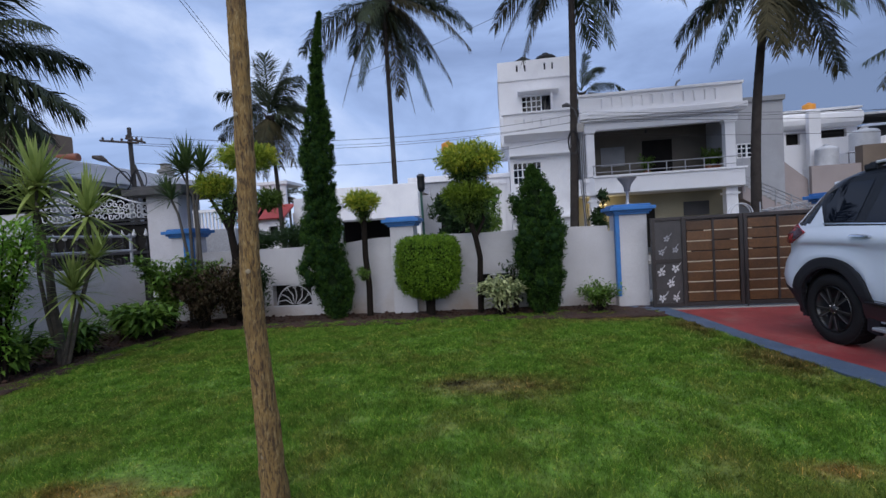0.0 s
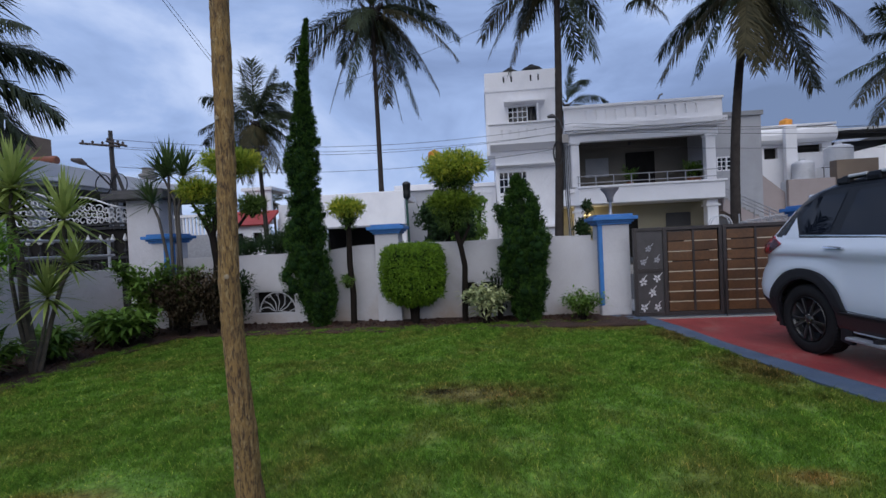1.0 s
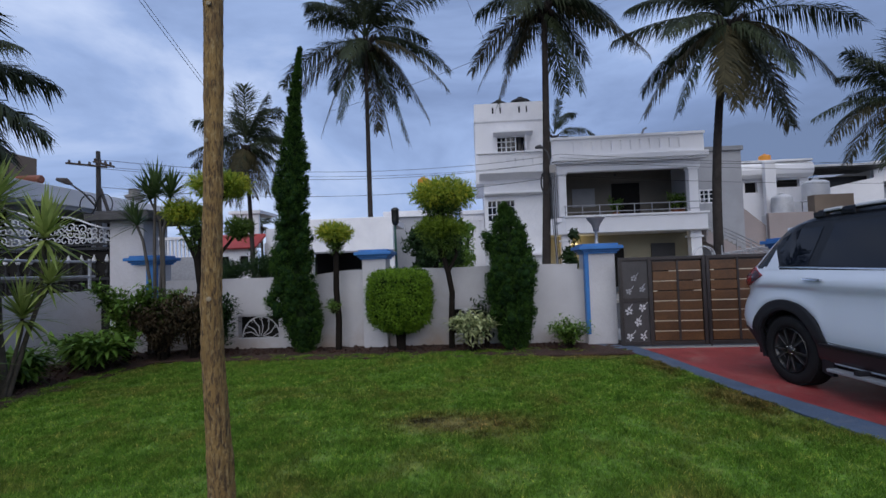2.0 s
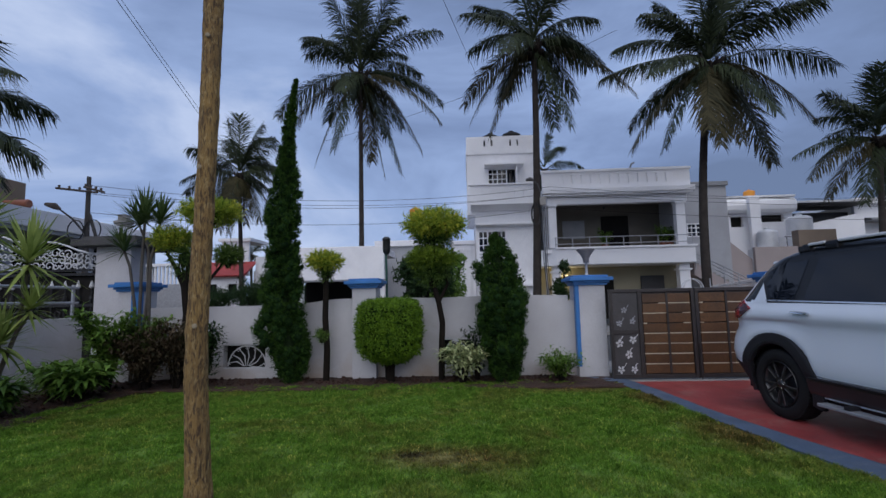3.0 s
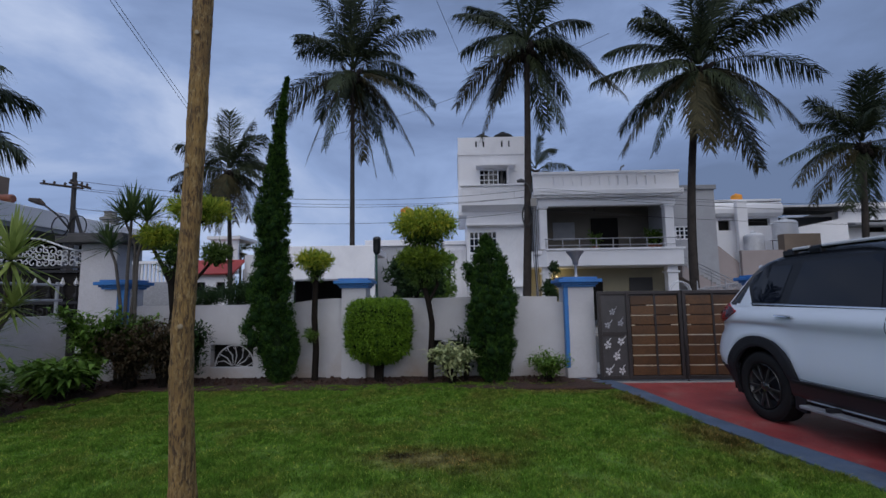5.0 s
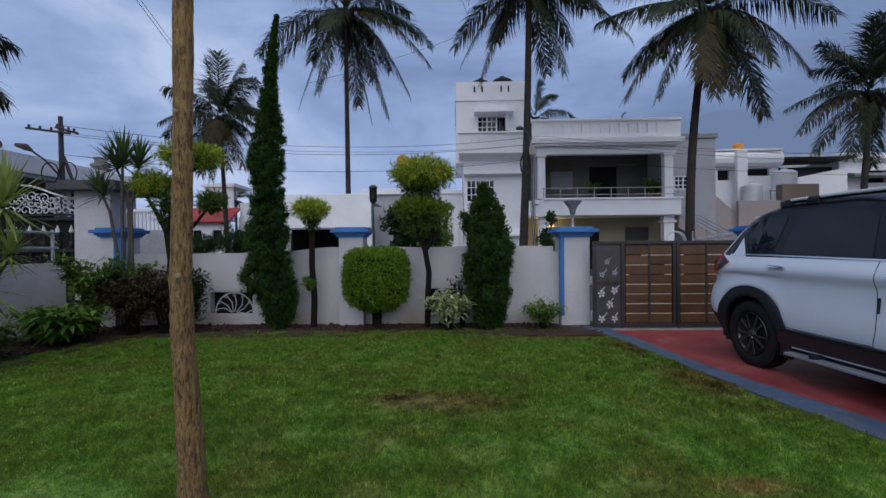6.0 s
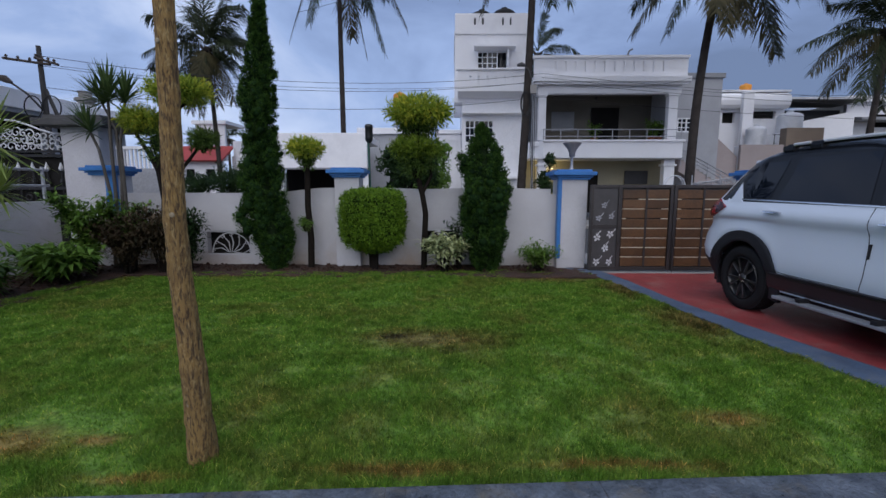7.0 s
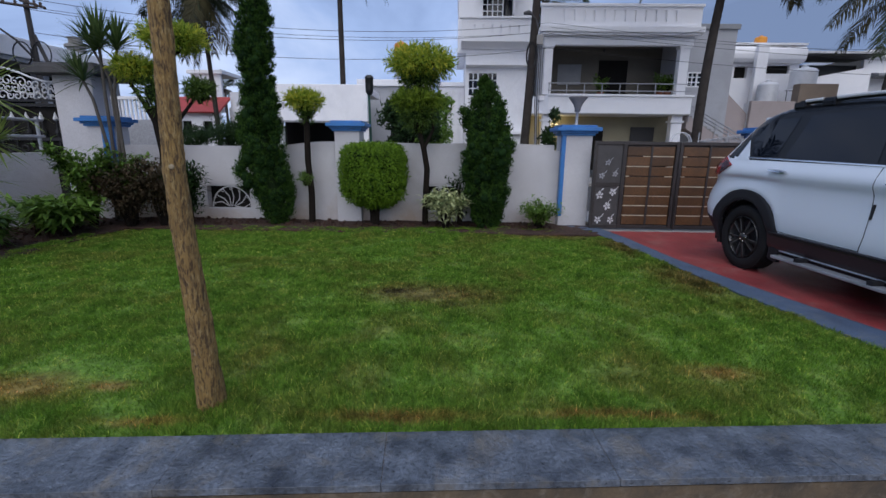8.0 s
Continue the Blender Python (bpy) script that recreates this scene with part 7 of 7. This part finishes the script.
def shrub(base, rx, ry, h, mat, n, length, width, seed, label, stems=7, name="shrub", spread=1.0, outward=0.75, droop=0.35, base_gap=0.15):
    t = thing(name, base, label, "shrub")
    rng = random.Random(seed)
    verts, faces = [], []
    for s in range(stems):
        a = 2 * math.pi * s / stems + rng.uniform(-0.4, 0.4)
        q = rng.uniform(0.35, 1.0)
        tip = Vector((rx * q * math.cos(a), ry * q * math.sin(a), h * rng.uniform(0.65, 1.0)))
        mid = Vector((tip.x * 0.35, tip.y * 0.35, tip.z * 0.55))
        part("stem", tube(bmesh.new(), [(0.03 * math.cos(a), 0.03 * math.sin(a), -0.02), mid, tip], [0.014, 0.010, 0.004], 5), DARKBARK, t)
        for k in range(n // stems):
            u = base_gap + (1 - base_gap) * rng.random() ** 0.6
            p = (Vector((0, 0, 0)).lerp(mid, u * 2) if u < 0.5 else mid.lerp(tip, u * 2 - 1))
            off = rand_dir(rng) * 0.2 * rng.random()
            off.z = abs(off.z) * 0.5
            o = Vector((rng.uniform(-1, 1), rng.uniform(-1, 1), rng.uniform(-0.1, 0.9))).normalized()
            d = (o * outward + Vector((math.cos(a), math.sin(a), 0.2)) * 0.4).normalized()
            leaf(verts, faces, p + off * spread, d, Vector((0, 0, 1)), length * rng.uniform(0.6, 1.25), width * rng.uniform(0.7, 1.2), 0.12, droop)
    raw_mesh("foliage", verts, faces, mat, t)
    return t


shrub((-0.2, 6.98, 0.0), 0.36, 0.28, 0.58, VARIEG, 760, 0.15, 0.05, 41, "variegated cream and green leafed shrub", 11)
shrub((1.25, 7.12, 0.0), 0.34, 0.25, 0.42, BROADL, 900, 0.09, 0.032, 42, "low sparse green shrub by the gate pillar", 12)
shrub((0.02, 7.28, 0.0), 0.16, 0.14, 0.82, DARKL, 420, 0.10, 0.03, 43, "thin dark green upright shrub", 7)
shrub((-5.55, 6.75, 0.0), 0.46, 0.35, 1.2, BROADL, 1700, 0.15, 0.05, 44, "leafy green shrub in the corner bed", 12)
shrub((-5.05, 6.95, 0.0), 0.45, 0.3, 1.1, BROADL, 1300, 0.13, 0.042, 45, "green shrub beside the corner post", 10)
shrub((-4.95, 6.7, 0.0), 0.45, 0.3, 0.85, CROTON, 2000, 0.11, 0.035, 46, "dull reddish brown leafed shrub", 13)
shrub((-4.5, 6.8, 0.0), 0.45, 0.3, 1.12, CROTON, 2200, 0.11, 0.032, 47, "dull reddish purple leafed shrub", 14)
shrub((-4.12, 6.88, 0.0), 0.26, 0.26, 0.95, DARKL, 1600, 0.11, 0.04, 48, "dark green shrub by the cypress", 10)
shrub((-5.35, 6.0, 0.0), 0.36, 0.3, 0.42, BROADL, 520, 0.24, 0.075, 49, "low broad leafed plant in the bed", 10, "bedding_plant", 1.0, 0.9, 0.45)
shrub((-5.8, 6.25, 0.0), 0.36, 0.3, 0.46, BROADL, 520, 0.24, 0.075, 50, "low broad leafed plant in the bed", 10, "bedding_plant", 1.0, 0.9, 0.45)
shrub((-5.65, 4.35, 0.0), 0.32, 0.3, 0.38, BROADL, 480, 0.24, 0.075, 51, "low broad leafed plant in the bed", 10, "bedding_plant", 1.0, 0.9, 0.45)
shrub((-5.6, 5.15, 0.0), 0.3, 0.25, 0.36, BROADL, 420, 0.22, 0.07, 52, "low broad leafed plant in the bed", 9, "bedding_plant", 1.0, 0.9, 0.45)
shrub((-5.42, 4.1, 0.0), 0.4, 0.4, 1.75, BRIGHTL, 2300, 0.17, 0.035, 53, "tall bright green leafy shrub by the side wall", 15)


# -- dragon plants with sword leaves --
def dragon_plant(base, canes, mat, label, seed, leaf_len=0.55, count=46, width=0.026, cane_mat=None, spread=1.75):
    t = thing("dragon_plant", base, label, "plant")
    rng = random.Random(seed)
    for pts, r, scale in canes:
        cane = part("cane", crooked([Vector(p) for p in pts], r, r * 0.6, 8), cane_mat or CANE, t)
        top = Vector(pts[-1])
        ax = (Vector(pts[-1]) - Vector(pts[-2])).normalized()
        verts, faces = [], []
        for k in range(count):
            a = k * 2.39996
            el = 1.4 - spread * (k / count) + rng.uniform(-0.15, 0.15)
            side = ax.orthogonal().normalized()
            side2 = ax.cross(side)
            o = side * math.cos(a) + side2 * math.sin(a)
            d = (ax * math.sin(el) + o * math.cos(el)).normalized()
            L = leaf_len * scale * rng.uniform(0.75, 1.15)
            p0 = top - ax * (0.14 * scale * k / count)
            n = 5
            b = len(verts)
            s = d.cross(Vector((0, 0, 1)))
            s = s.normalized() if s.length > 1e-3 else side
            drop = rng.uniform(0.05, 0.3) * (0.3 + k / count)
            for i in range(n + 1):
                u = i / n
                w = width * scale * (0.55 + 0.9 * math.sin(math.pi * min(0.15 + u * 0.7, 1))) * (1 - u ** 3) * 0.5
                c = p0 + d * (L * u) + Vector((0, 0, -drop * L * u * u))
                verts += [c - s * w, c + s * w]
            for i in range(n):
                q = b + 2 * i
                faces.append((q, q + 1, q + 3, q + 2))
        raw_mesh("leaf_head", verts, faces, mat, cane)
    return t


dragon_plant((-5.42, 4.75, 0.0),
             [([(0, 0, -0.02), (-0.12, 0, 0.55), (-0.22, 0.02, 1.1), (-0.15, 0, 1.8), (-0.12, 0, 2.25)], 0.026, 1.0),
              ([(0, 0.05, -0.02), (-0.1, 0.05, 0.7), (-0.12, 0.05, 1.3), (-0.2, 0.05, 1.72), (-0.23, 0.05, 1.95)], 0.052, 0.85),
              ([(0.08, 0, -0.02), (0.28, 0, 0.6), (0.45, 0, 1.05), (0.5, 0.0, 1.5), (0.52, 0, 1.85)], 0.026, 0.9),
              ([(0.06, -0.04, -0.02), (0.2, -0.05, 0.4), (0.3, -0.05, 0.75), (0.31, -0.05, 0.95)], 0.022, 0.75),
              ([(0.42, 0, 0.98), (0.50, 0.03, 1.15), (0.56, 0.03, 1.3)], 0.018, 0.6)],
             SWORD, "yellow green dragon plant with several bare canes", 61, 0.62, 84, 0.034)
dragon_plant((-5.42, 7.2, 0.0),
             [([(-0.02, 0, -0.02), (0.0, 0, 1.0), (0.0, 0, 2.0), (0.02, 0, 2.75)], 0.032, 1.0),
              ([(0.1, 0.03, -0.02), (0.16, 0, 1.0), (0.15, 0, 2.0), (0.3, 0, 2.7)], 0.03, 0.9),
              ([(-0.1, 0, -0.02), (-0.08, 0, 1.2), (-0.2, 0, 1.9), (-0.35, 0, 2.25)], 0.03, 0.85),
              ([(0.0, 0.03, 0.0), (0.1, 0.03, 1.4), (0.08, 0.03, 2.2), (-0.14, 0.03, 2.68)], 0.028, 0.85)],
             SWORDD, "tall dark dragon plant with four bare canes", 62, 0.56, 80, 0.026, material("dark_cane_bark", (0.085, 0.075, 0.066), None, 0.85, 12, 60, 0.4), 1.25)


# -- greenery across the street --
def street_tree(base, rx, h0, h1, seed, label, n=3800, mat=None):
    t = thing("tree", base, label, "tree")
    rng = random.Random(seed)
    part("trunk", crooked([(0, 0, -0.02), (0.05, 0, h0 * 0.6), (0, 0, h0 + 0.3)], 0.09, 0.05), DARKBARK, t)
    verts, faces = [], []
    for k in range(9):
        a = k * 2.4
        q = rng.uniform(0.2, 0.7)
        c = (rx * q * math.cos(a), rx * q * math.sin(a), h0 + (h1 - h0) * rng.uniform(0.15, 0.85))
        r = rx * rng.uniform(0.35, 0.55)
        part("limb", crooked([(0, 0, h0 * 0.7), (c[0] * 0.5, c[1] * 0.5, (h0 + c[2]) / 2), c], 0.04, 0.012, 6), DARKBARK, t)
        v, f = clump(ellipsoid(*c, r, r, r * 0.8, 0.3, 2.0, 3), n // 9, rng, 0.16, 0.07, 0.5, r * 0.6, 0.3)
        b = len(verts)
        verts += v
        faces += [tuple(i + b for i in q2) for q2 in f]
    raw_mesh("crown", verts, faces, mat or DARKL, t)


street_tree((-1.35, 12.5, -0.1), 0.85, 1.0, 2.8, 71, "dense dark green small tree beyond the wall")
street_tree((-0.95, 17.2, -0.0), 1.0, 0.8, 3.2, 72, "leafy green tree before the white house", 3800, BROADL)
street_tree((-12.8, 26.5, -0.1), 1.6, 0.8, 2.4, 73, "low green tree by the red roofed house")
street_tree((-10.3, 25.5, -0.1), 1.6, 0.8, 2.2, 74, "low green tree by the red roofed house")
street_tree((-16.5, 29.0, -0.1), 1.6, 0.8, 2.0, 75, "low green tree by the red roofed house")
street_tree((3.35, 17.1, 0.0), 0.36, 0.5, 2.8, 76, "climbing plant beside the palm trunk", 900, DARKL)


# -- potted plants on the facing veranda --
def potted_plant(x, y, z, seed):
    t = shrub((x, y, z), 0.35, 0.3, 1.0, BROADL, 260, 0.26, 0.07, seed, "green potted plant on the veranda", 8, "potted_plant")
    part("pot", lathe(bmesh.new(), [(0.11, 0), (0.16, 0.22), (0.18, 0.24), (0.18, 0.28), (0.14, 0.28)], 12), material("clay_pot", (0.26, 0.10, 0.06), None, 0.8, 8, 60, 0.2), t, "clay pot")


for px, py, sd in ((7.0, 23.6, 81), (10.05, 23.2, 82), (9.75, 23.3, 83)):
    potted_plant(px, py, 3.51, sd)
